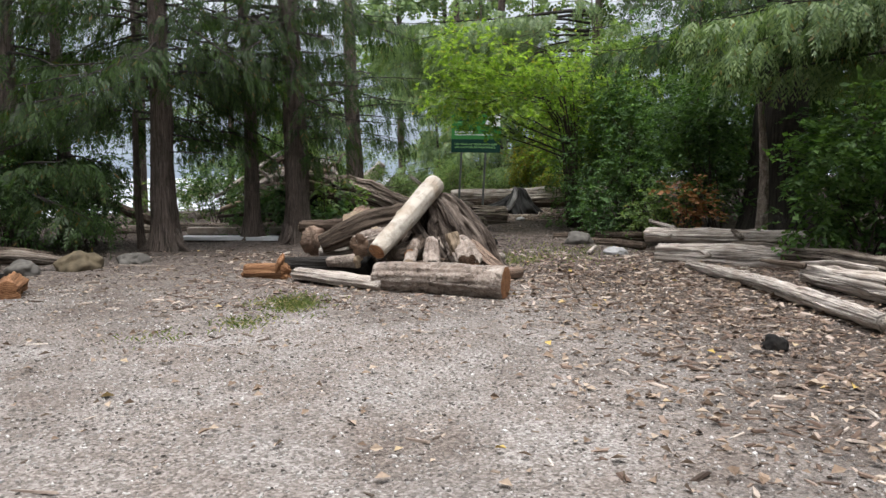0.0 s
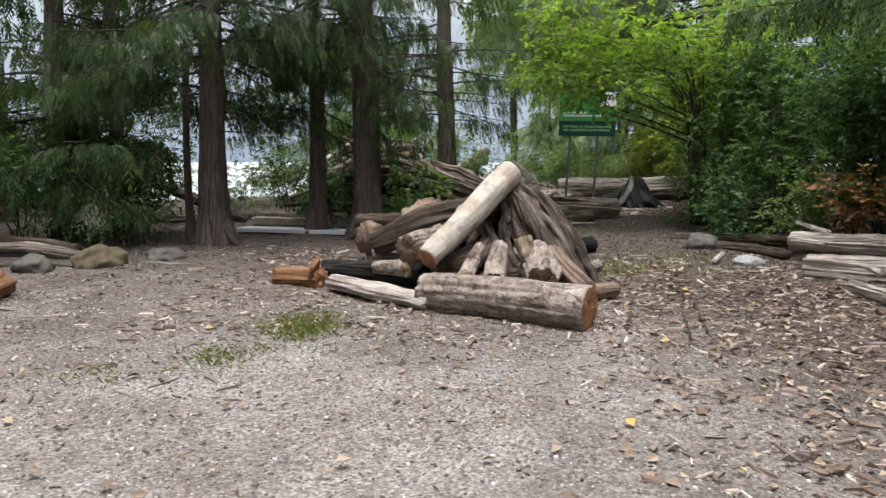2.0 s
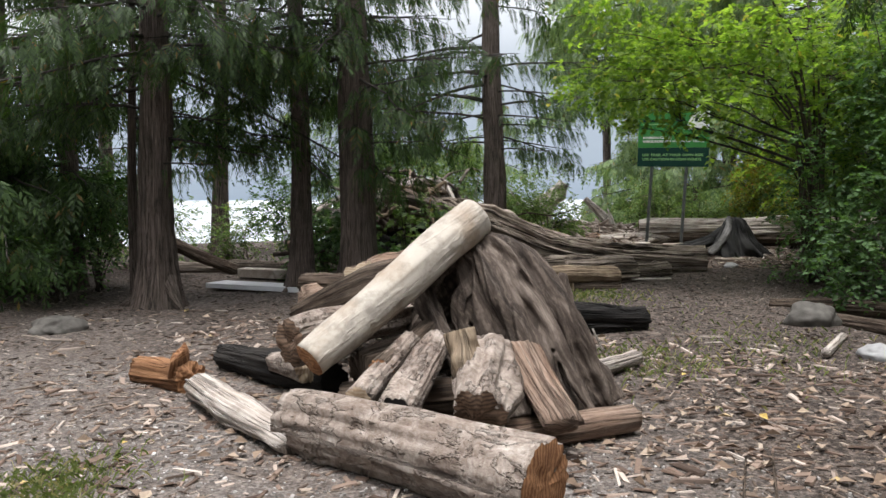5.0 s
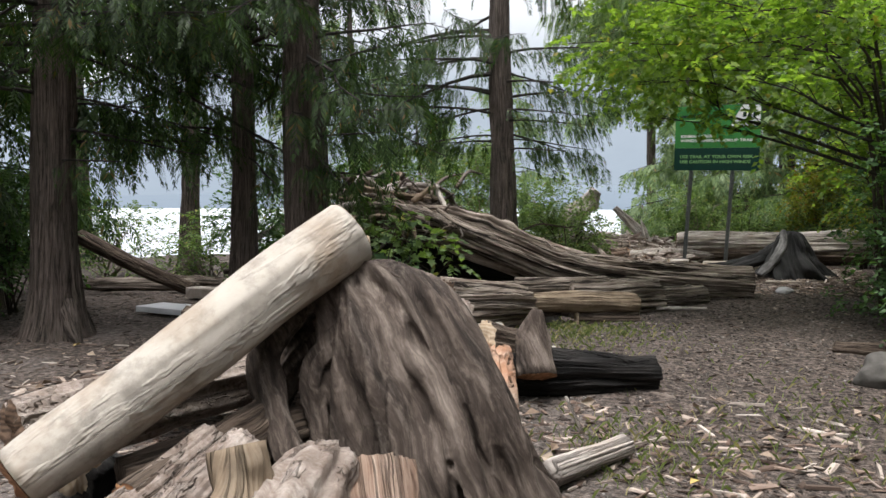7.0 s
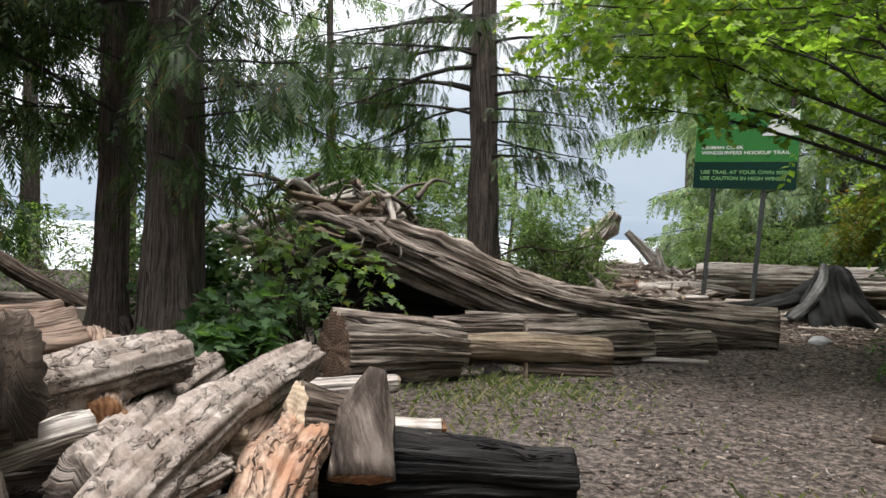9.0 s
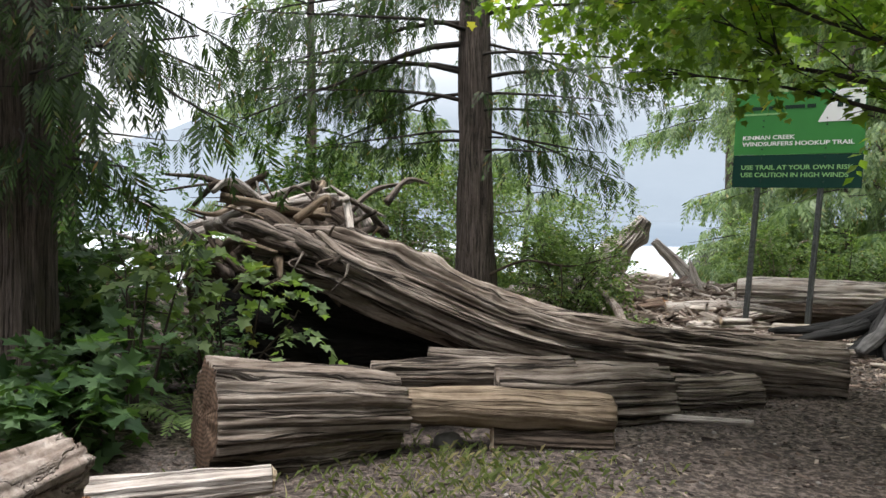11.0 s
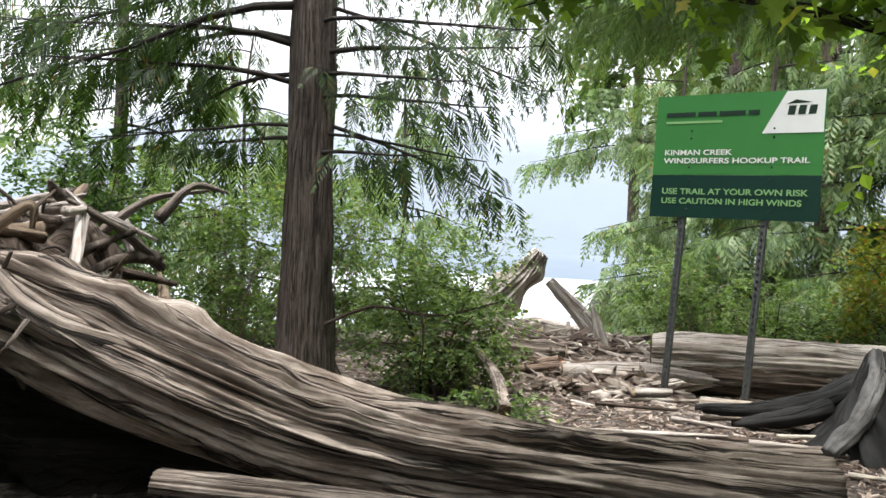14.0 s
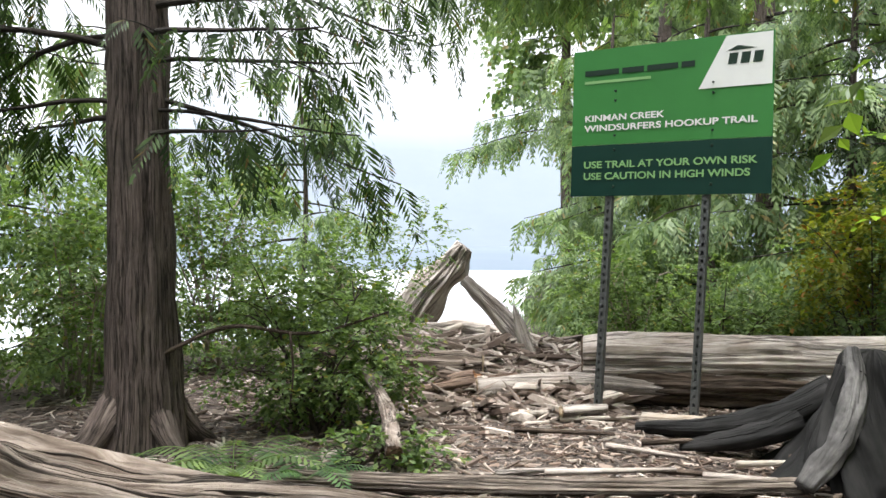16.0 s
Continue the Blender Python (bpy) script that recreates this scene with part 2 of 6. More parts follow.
class Build:
    """Gathers faces with their uv and makes one mesh of them."""

    def __init__(self):
        self.v, self.f, self.u, self.n = [], [], [], 0

    def add(self, verts, faces, uvs=None):
        self.v.append(np.asarray(verts, float).reshape(-1, 3))
        self.f += [tuple(i + self.n for i in q) for q in faces]
        self.u.append(np.zeros((len(verts), 2)) if uvs is None else np.asarray(uvs, float))
        self.n += len(verts)

    def quads(self, verts):
        """verts (n, 4, 3): loose quads."""
        v = verts.reshape(-1, 3)
        idx = np.arange(len(v)).reshape(-1, 4) + self.n
        self.v.append(v)
        self.f += idx.tolist()
        self.u.append(np.zeros((len(v), 2)))
        self.n += len(v)

    def mesh(self, name, mat, smooth=True):
        me = bpy.data.meshes.new(name)
        v, u = np.vstack(self.v), np.vstack(self.u)
        me.from_pydata(v.tolist(), [], self.f)
        lay = me.uv_layers.new(name="grain")
        loops = np.empty(len(me.loops), int)
        me.loops.foreach_get("vertex_index", loops)
        lay.data.foreach_set("uv", u[loops].ravel())
        if smooth:
            me.polygons.foreach_set("use_smooth", np.ones(len(me.polygons), bool))
        me.materials.append(mat)
        me.update()
        return me


def part(name, me, parent=None, label=""):
    ob = new(name, me)
    if parent:
        ob.parent = parent
    if label:
        ob["label"] = label
    return ob


def thing(name, m, label, category, group="", kind=""):
    ob = new(name)
    ob.empty_display_size = 0.1
    ob.matrix_world = m
    return tagged(ob, label, category, group, kind)


def unit(v):
    v = np.asarray(v, float)
    return v / np.maximum(np.linalg.norm(v, axis=-1, keepdims=True), 1e-9)


def spline(points, n):
    """A smooth line through a few points."""
    p = np.asarray(points, float)
    if len(p) == 2:
        return p[0] + (p[1] - p[0]) * np.linspace(0, 1, n)[:, None]
    ext = np.vstack([2 * p[0] - p[1], p, 2 * p[-1] - p[-2]])
    out = []
    for t in np.linspace(0, len(p) - 1 - 1e-6, n):
        i = int(t)
        f = t - i
        a, b, c, d = ext[i], ext[i + 1], ext[i + 2], ext[i + 3]
        out.append(0.5 * (2 * b + (c - a) * f + (2 * a - 5 * b + 4 * c - d) * f * f + (3 * b - a - 3 * c + d) * f ** 3))
    return np.array(out)


def tube(bd, points, radii, sides=8, rough=0.0, ridges=0.0, seed=0, flat=1.0, capped=True, freq=5.0, twist=0.0, crack=0.0, bumps=(), fibre=0.0):
    """A rough tapered limb along points; ridges run lengthwise, fibre splits it into stepped layers."""
    p = np.asarray(points, float)
    r = np.interp(np.linspace(0, 1, len(p)), np.linspace(0, 1, len(radii)), radii)
    tan = unit(np.gradient(p, axis=0))
    ref = np.array([0, 0, 1.0]) if abs(tan[0][2]) < 0.9 else np.array([1.0, 0, 0])
    verts, uvs = [], []
    s = np.concatenate([[0], np.cumsum(np.linalg.norm(np.diff(p, axis=0), axis=1))])
    ang = np.arange(sides) / sides * 2 * math.pi
    for i in range(len(p)):
        side = unit(np.cross(tan[i], ref))
        up = np.cross(side, tan[i])
        ref = up
        for a in ang:
            k = 1.0
            at = a + twist * s[i]
            if ridges:
                k += ridges * noise.noise((math.cos(at) * freq, math.sin(at) * freq, s[i] * 0.9 + seed * 7.3))
                k += 0.5 * ridges * noise.noise((math.cos(at) * freq * 2.7, math.sin(at) * freq * 2.7, s[i] * 1.7 + seed * 3.1))
            if crack:
                c = noise.noise((math.cos(at) * freq * 1.5 + seed, math.sin(at) * freq * 1.5, s[i] * 0.6 + seed * 2.3))
                k -= crack * max(0.0, 1.0 - abs(c) / 0.13)
            if fibre:
                h = noise.noise((math.cos(at) * freq * 1.1 + seed, math.sin(at) * freq * 1.1, s[i] * 0.55 + seed)) * 3.2
                g = noise.noise((math.cos(at) * freq * 4.2, math.sin(at) * freq * 4.2 + seed, s[i] * 0.8))
                step = math.floor(h) + min(1.0, (h - math.floor(h)) * 3.5)
                k += fibre * (0.55 * step + 0.8 * g - 1.1 * max(0.0, 1.0 - abs(g + 0.12) / 0.10))
            for bi, ba, bs in bumps:
                e = ((s[i] - bi) / bs) ** 2 + (((a - ba + math.pi) % (2 * math.pi) - math.pi) * r[i] / bs) ** 2
                if e < 6:
                    k += bs / r[i] * 0.7 * math.exp(-e) * (1.0 if e > 0.25 else 0.8)
            if rough:
                k += rough * noise.noise((math.cos(a) * 1.3 + seed, math.sin(a) * 1.3, s[i] * 2.2 / max(r[i] * 6, 0.3) + seed))
            verts.append(p[i] + r[i] * k * (math.cos(a) * side + flat * math.sin(a) * up))
            uvs.append((s[i] + seed * 1.7, a * max(r.max(), 0.02)))
    faces = []
    for i in range(len(p) - 1):
        for j in range(sides):
            a, b = i * sides + j, i * sides + (j + 1) % sides
            faces.append((a, b, b + sides, a + sides))
    bd.add(verts, faces, uvs)
    if capped:
        n0 = bd.n - len(verts)
        bd.f.append(tuple(n0 + j for j in reversed(range(sides))))
        bd.f.append(tuple(bd.n - sides + j for j in range(sides)))
    return np.array(verts).reshape(len(p), sides, 3)


def cap(ring, outward, depth, seed, rings=4):
    """A rough sawn or broken end, laid onto a ring of a log."""
    bd = Build()
    c = ring.mean(axis=0)
    n = len(ring)
    verts, faces = [], []
    for k in range(rings):
        f = 1.0 - k / rings
        for j, q in enumerate(ring):
            w = c + (q - c) * f * 0.985
            h = depth * (noise.noise(Vector(w) * 18 + Vector((seed, 0, 0))) + 0.6 * noise.noise(Vector(w) * 45)) if k else 0.0
            verts.append(w + outward * (0.003 + h + depth * 0.5 * (1 if k else 0)))
    verts.append(c + outward * (0.003 + depth * 0.5))
    for k in range(rings - 1):
        for j in range(n):
            a, b = k * n + j, k * n + (j + 1) % n
            faces.append((a, b, b + n, a + n))
    faces += [((rings - 1) * n + j, (rings - 1) * n + (j + 1) % n, rings * n) for j in range(n)]
    bd.add(verts, faces)
    return bd


def log(name, points, radii, mat, label, ends=(None, None), ridges=0.16, rough=0.16, sides=64, step=0.04, flat=1.0, seed=1,
        category="log", group="", jag=0.012, freq=5.0, knots=0, twist=0.0, crack=0.07, fibre=0.04):
    """A fallen log as one thing: its body, and the sawn or broken ends as parts."""
    p0 = np.asarray(points[0], float)
    length = sum(np.linalg.norm(np.subtract(b, a)) for a, b in zip(points, points[1:]))
    line = spline([np.subtract(q, p0) for q in points], max(6, int(length / step)))
    ob = thing(name, pose(*p0), label, category, group)
    bd = Build()
    r = random.Random(seed)
    swell = [(r.uniform(0.1, 0.9) * length, r.uniform(0, 6.28), radii[0] * r.uniform(0.22, 0.42)) for _ in range(knots)]
    v = tube(bd, line, radii, sides, rough, ridges, seed, flat, True, freq, twist, crack, swell, fibre if sides >= 40 else 0.0)
    part("body", bd.mesh("log_body", mat), ob)
    for ring, d, m in ((v[0], unit(line[0] - line[1]), ends[0]), (v[-1], unit(line[-1] - line[-2]), ends[1])):
        if m:
            part("cut_end", cap(ring, d, jag, seed).mesh("cut_end", m), ob, "rough sawn end grain")
    return ob


def leaves(bd, pos, axis, size, fold=0.25, lobed=False, droop=0.3):
    """Loose leaves at pos, pointing along axis; two folded halves, or five lobes."""
    n = len(pos)
    a = unit(axis + np.array([0, 0, -droop]))
    s = unit(np.cross(a, unit(rng.normal(size=(n, 3)) * 0.45 + np.array([0, 0, 1.0]))))
    up = np.cross(s, a)
    z = np.asarray(size)[:, None]
    if not lobed:
        q = np.stack([pos, pos + a * z * 0.45 + s * z * 0.33 + up * z * fold * 0.4, pos + a * z, pos + a * z * 0.45 - s * z * 0.33 + up * z * fold * 0.4], axis=1)
        bd.quads(q)
        return
    outline = [(0, 0), (0.05, -0.42), (0.32, -0.26), (0.52, -0.5), (0.62, -0.18), (1.0, 0.0), (0.62, 0.18), (0.52, 0.5), (0.32, 0.26), (0.05, 0.42)]
    v = np.stack([pos + a * z * x + s * z * y + up * z * (abs(y) * fold * 0.5 - 0.12 * x * x) for x, y in outline], axis=1)
    k = len(outline)
    mid = pos + a * z * 0.3
    v = np.concatenate([v, mid[:, None]], axis=1).reshape(-1, 3)
    base = bd.n
    bd.v.append(v)
    bd.u.append(np.zeros((len(v), 2)))
    for i in range(n):
        o = base + i * (k + 1)
        bd.f += [(o + j, o + (j + 1) % k, o + k) for j in range(k)]
    bd.n += len(v)


def sprays(bd, pos, axis, length, pairs=8, width=0.1):
    """Flat drooping cedar sprays: a row of scaly leaflets on both sides of a hanging stem."""
    n = len(pos)
    a = unit(axis)
    s = unit(np.cross(a, unit(rng.normal(size=(n, 3)) * 0.5 + np.array([0, 0, 1.0]))) + 1e-6)
    z = np.asarray(length)[:, None]
    down = np.array([0, 0, -1.0])
    out = []
    for k in range(pairs):
        t = (k + 0.6) / pairs
        q = pos + a * z * t + down * z * 0.35 * t * t
        ll = z * 0.46 * (1 - 0.62 * t) * rng.uniform(0.75, 1.15, (n, 1))
        for sg in (-1, 1):
            d = unit(a * 0.75 + s * sg * 0.75 + down * (0.25 + 0.3 * t))
            w = np.cross(d, np.cross(a, s)) * ll * width
            out.append(np.stack([q, q + d * ll * 0.5 + w, q + d * ll, q + d * ll * 0.5 - w], axis=1))
    q = pos + a * z * 0.86 + down * z * 0.26
    d = unit(a + down * 0.6)
    w = s * z * 0.04
    out.append(np.stack([q, q + d * z * 0.12 + w, q + d * z * 0.28, q + d * z * 0.12 - w], axis=1))
    bd.quads(np.stack(out, axis=1).reshape(-1, 4, 3))


def ground_z(x, y):
    """The lie of the land: a gentle rise to the shore, a bank on the open side, then the fall to the water."""
    z = np.interp(y, [-8, 6, 9, 12, 14, 17, 19.5, 24, 30, 60], [-0.2, -0.15, -0.06, 0.04, 0.10, 0.17, 0.36, 0.42, 0.30, 0.3])
    z = z + np.clip(np.asarray(x) - 3.2, 0, 8) * 0.09
    shore = np.interp(x, [-60, -9, -5, -2, 2, 8, 40], [17, 19, 22, 31, 40, 62, 90])
    return z - np.clip((y - shore) * 0.14, 0, 2.2)


def gz(x, y):
    return float(ground_z(x, y))

# ---- the land, the water and the far shore ----
def axis_steps(lo, fine_lo, fine_hi, hi, step):
    mid = np.arange(fine_lo, fine_hi + step / 2, step)
    left = fine_lo - np.geomspace(step * 2, fine_lo - lo, 26)
    right = fine_hi + np.geomspace(step * 2, hi - fine_hi, 26)
    return np.concatenate([left[::-1], mid, right])


def ground_material():
    m, nt, b = material("gravel_and_litter", 0.95)
    pos = nt.nodes.new("ShaderNodeTexCoord").outputs["Object"]
    sep = nt.nodes.new("ShaderNodeSeparateXYZ")
    nt.links.new(pos, sep.inputs[0])
    stones = node(nt, "ShaderNodeTexVoronoi", Scale=55.0)
    nt.links.new(pos, stones.inputs["Vector"])
    fine = noise_fac(nt, pos, 45, 6, 0.7)
    patch = ramp(nt, noise_fac(nt, pos, 0.45, 9, 0.75), [(0.30, (0, 0, 0)), (0.68, (1, 1, 1))])
    gravel = ramp(nt, stones.outputs["Color"], [(0.1, (0.10, 0.088, 0.080)), (0.5, (0.255, 0.232, 0.218)), (0.85, (0.56, 0.535, 0.52))])
    gravel = mixed(nt, 0.5, gravel, ramp(nt, fine, [(0.38, (0.07, 0.058, 0.051)), (0.62, (0.41, 0.38, 0.36))]))
    tint = ramp(nt, noise_fac(nt, pos, 1.3, 9, 0.7), [(0.36, (0.60, 0.52, 0.47)), (0.62, (1.0, 1.0, 1.0))])
    gravel = mixed(nt, 0.75, gravel, tint, "MULTIPLY")
    soil = ramp(nt, noise_fac(nt, pos, 24, 6, 0.75), [(0.40, (0.014, 0.010, 0.008)), (0.50, (0.055, 0.042, 0.035)), (0.60, (0.155, 0.124, 0.106))])
    # bare soil towards the pile, the shore and the bushes
    f = node(nt, "ShaderNodeMapRange", From_Min=6.5, From_Max=12.0)
    nt.links.new(sep.outputs["Y"], f.inputs["Value"])
    g = node(nt, "ShaderNodeMapRange", From_Min=0.9, From_Max=2.8)
    nt.links.new(sep.outputs["X"], g.inputs["Value"])
    mx = node(nt, "ShaderNodeMath")
    mx.operation = "ADD"
    nt.links.new(f.outputs[0], mx.inputs[0])
    nt.links.new(g.outputs[0], mx.inputs[1])
    ad = node(nt, "ShaderNodeMath")
    ad.operation = "ADD"
    nt.links.new(mx.outputs[0], ad.inputs[0])
    nt.links.new(patch, ad.inputs[1])
    half = node(nt, "ShaderNodeMath")
    half.operation = "MULTIPLY"
    nt.links.new(ad.outputs[0], half.inputs[0])
    half.inputs[1].default_value = 0.5
    mask = ramp(nt, half.outputs[0], [(0.22, (0.05, 0.05, 0.05)), (0.5, (0.6, 0.6, 0.6)), (0.8, (0.96, 0.96, 0.96))])
    nt.links.new(mixed(nt, mask, gravel, soil), b.inputs["Base Color"])
    h = mixed(nt, 0.5, stones.outputs["Distance"], fine)
    bump(nt, b, h, 1.0, 0.022)
    return m


def build_ground():
    xs, ys = axis_steps(-3000, -7, 5, 3000, 0.09), axis_steps(-3000, 1.5, 21, 3000, 0.09)
    X, Y = np.meshgrid(xs, ys)
    Z = ground_z(X, Y)
    near = (np.abs(X) < 30) & (np.abs(Y - 10) < 40)
    for i, j in zip(*np.nonzero(near)):
        q = Vector((X[i, j], Y[i, j], 0))
        Z[i, j] += 0.035 * noise.noise(q * 0.8) + 0.018 * noise.noise(q * 2.6) + 0.011 * noise.noise(q * 7.5)
    w = len(xs)
    idx = np.arange(X.size).reshape(X.shape)
    f = np.stack([idx[:-1, :-1], idx[:-1, 1:], idx[1:, 1:], idx[1:, :-1]], axis=-1).reshape(-1, 4)
    bd = Build()
    bd.add(np.stack([X, Y, Z], axis=-1).reshape(-1, 3), f.tolist())
    ob = part("ground", bd.mesh("ground", ground_material()))
    tagged(ob, "trodden gravel and forest soil with bark litter", "ground", kind="structure")


build_ground()


def build_lake():
    m, nt, b = material("lake_water", 0.42)
    b.inputs["Base Color"].default_value = (0.46, 0.50, 0.53, 1)
    b.inputs["Specular IOR Level"].default_value = 0.5
    pos = nt.nodes.new("ShaderNodeTexCoord").outputs["Object"]
    bump(nt, b, noise_fac(nt, mapped(nt, pos, (0.5, 1.4, 1)), 1.2, 4), 0.35, 0.2)
    bd = Build()
    bd.add([(-2500, 15, -0.5), (2500, 15, -0.5), (2500, 1500, -0.5), (-2500, 1500, -0.5)], [(0, 1, 2, 3)])
    tagged(part("water", bd.mesh("lake_water", m)), "calm pale lake reflecting an overcast sky", "lake", kind="structure")


build_lake()


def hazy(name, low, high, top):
    """Distant forested hills; the haze is painted as a glow that pales upwards."""
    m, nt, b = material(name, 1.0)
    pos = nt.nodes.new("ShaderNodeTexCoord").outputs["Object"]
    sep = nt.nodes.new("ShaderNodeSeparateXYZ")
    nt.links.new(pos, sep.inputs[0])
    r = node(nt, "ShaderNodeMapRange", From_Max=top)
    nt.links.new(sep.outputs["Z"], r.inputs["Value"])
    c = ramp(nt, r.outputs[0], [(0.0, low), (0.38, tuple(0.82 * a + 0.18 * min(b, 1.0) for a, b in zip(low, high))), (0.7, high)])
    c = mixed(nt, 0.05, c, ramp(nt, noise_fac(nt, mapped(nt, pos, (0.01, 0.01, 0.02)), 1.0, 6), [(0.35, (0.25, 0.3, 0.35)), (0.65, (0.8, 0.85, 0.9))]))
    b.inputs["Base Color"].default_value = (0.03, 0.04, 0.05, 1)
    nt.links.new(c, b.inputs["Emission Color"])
    b.inputs["Emission Strength"].default_value = HAZE_GLOW
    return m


# how strongly the painted haze glows
HAZE_GLOW = 0.48


def build_hills():
    # low and high are painted haze colours; the mountains fade to sky white
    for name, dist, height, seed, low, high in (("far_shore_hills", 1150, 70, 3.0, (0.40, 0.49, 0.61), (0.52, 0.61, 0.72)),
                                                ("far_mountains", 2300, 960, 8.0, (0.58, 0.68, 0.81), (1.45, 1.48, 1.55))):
        n, rows = 160, 14
        verts, faces = [], []
        for i in range(n):
            a = -2.0 + 4.0 * i / (n - 1)
            ridge = height * (0.72 + 0.35 * noise.noise((a * 2.1 + seed, 0, 0)) + 0.12 * noise.noise((a * 9 + seed, 2, 0)) + 0.04 * noise.noise((a * 31 + seed, 2, 0)))
            ridge *= 0.12 + 0.88 * min(1.0, max(0.0, (a + 1.0) / 0.45))
            for k in range(rows):
                t = k / (rows - 1)
                d = dist + 500 * t
                verts.append((math.sin(a) * d, math.cos(a) * d, -3 + ridge * t ** 0.8 * (1 + 0.06 * noise.noise((a * 14, t * 5, seed)))))
        for i in range(n - 1):
            for k in range(rows - 1):
                q = i * rows + k
                faces.append((q, q + rows, q + rows + 1, q + 1))
        bd = Build()
        bd.add(verts, faces)
        tagged(part("backdrop_" + name, bd.mesh(name, hazy("painted_haze_" + name, low, high, height))), "forested hills across the lake with blue haze painted as glow", "hills", kind="structure")


build_hills()


# ---- conifers ----
def cedar(base, height, radius, seed, label, limbs, lean=(0, 0), flare=1.6, crown_mat=None, reach=2.2, spread=(0, 360), low=1.2, density=1.0,
          bark=None, name="cedar_tree", spray=0.34, top_density=0.34, trunk_sides=52, fork=None, extra=(), near=False, rises=(-0.05, 0.25), group="cedars by the shore"):
    """A western red cedar: fluted trunk, drooping limbs, hanging flat sprays."""
    r = random.Random(seed)
    x, y = base
    tree = thing(name, pose(x, y, gz(x, y) - 0.06), label, "tree", group)
    n = max(12, int(height / 0.14))
    ts = np.linspace(0, 1, n) ** 1.25
    line = np.stack([lean[0] * ts * height + 0.04 * np.sin(ts * 7 + seed), lean[1] * ts * height + 0.03 * np.cos(ts * 6 + seed) - 0.03, ts * height], axis=1)
    rad = radius * (1 - 0.75 * ts) + radius * (flare - 1) * np.exp(-ts * height / 0.28)
    bd = Build()
    tube(bd, line, rad, trunk_sides, 0.10, 0.14, seed, 1.0, True, 5.0, 0.0, 0.06)
    part("trunk", bd.mesh("trunk", bark or M_BARK), tree, "fibrous grey-brown fluted bark")
    for k in range(5):
        a = r.uniform(0, 6.28)
        bd = Build()
        d = np.array([math.cos(a), math.sin(a), 0])
        tube(bd, [d * radius * 0.6 + [0, 0, 0.34], d * radius * 1.5 + [0, 0, 0.12], d * radius * 2.5 + [0, 0, 0.0]], [radius * 0.5, radius * 0.3, radius * 0.12], 10, 0.2, 0.2, seed + k)
        part("root", bd.mesh("root", bark or M_BARK), tree)
    crown = Build()
    plan = [(low + (height - low) * 0.96 * ((k + r.random() * 0.7) / limbs) ** 1.5, r.uniform(*spread), None) for k in range(limbs)]
    plan += [(z, a, l) for z, a, l in extra]
    for z0, az, lng in plan:
        f = z0 / height
        L = lng or reach * (1.1 - 0.75 * f) * r.uniform(0.7, 1.15)
        a = radians(az)
        d = np.array([math.cos(a), math.sin(a), 0])
        rise = r.uniform(*rises)
        p0 = np.array([np.interp(z0, line[:, 2], line[:, 0]), np.interp(z0, line[:, 2], line[:, 1]), z0])
        curve = []
        for t in np.linspace(0, 1, 9):
            curve.append(p0 + d * L * t + np.array([0, 0, L * (rise * t - 0.42 * t * t + 0.22 * t ** 3)]) + 0.06 * L * np.array([noise.noise((t * 3, seed, z0)), noise.noise((t * 3, z0, seed)), 0]))
        curve = np.array(curve)
        bd = Build()
        tube(bd, curve, [(0.008 + 0.009 * L) * r.uniform(0.5, 1.15), 0.007 + 0.003 * L, 0.004], 6, 0.1, 0.1, seed)
        side = np.array([-d[1], d[0], 0])
        dens = density * (top_density if z0 > 5.0 else 1.0)
        count = int(10 * L * dens) + 2
        pos, axis, size = [], [], []
        for k in range(count):
            t = 0.18 + 0.82 * (k + r.random()) / count
            q = np.array([np.interp(t, np.linspace(0, 1, 9), curve[:, i]) for i in range(3)])
            sg = r.choice((-1, 1))
            bl = L * r.uniform(0.14, 0.30) * (1.15 - 0.6 * t)
            bdir = unit(d * r.uniform(0.4, 0.9) + side * sg * r.uniform(0.5, 1.0) + np.array([0, 0, r.uniform(-0.35, 0.05)]))
            if bl > 0.22 and z0 < 4.5 and near:
                tube(bd, [q, q + bdir * bl * 0.5 + [0, 0, -0.02], q + bdir * bl + [0, 0, -0.16 * bl]], [0.005, 0.002], 4, 0, 0, 0, 1, False)
            m = max(2, int(bl / 0.085 * min(1.0, dens + 0.2)))
            for j in range(m):
                u = (j + r.random()) / m
                pos.append(q + bdir * bl * u + np.array([0, 0, -0.16 * bl * u * u]))
                axis.append(bdir * r.uniform(0.2, 0.7) + side * r.uniform(-0.5, 0.5) + np.array([0, 0, -r.uniform(0.4, 1.1)]))
                size.append(spray * r.uniform(0.55, 1.2))
        sprays(crown, np.array(pos), np.array(axis), np.array(size), (10 if near else 6) if z0 < 5.0 else 3, (0.08 if near else 0.13) if z0 < 5.0 else 0.4)
        part("limb", bd.mesh("limb", M_BARK_DARK), tree)
    part("crown", crown.mesh("crown", crown_mat or M_CEDAR, False), tree, "dark green drooping flat sprays")
    return tree


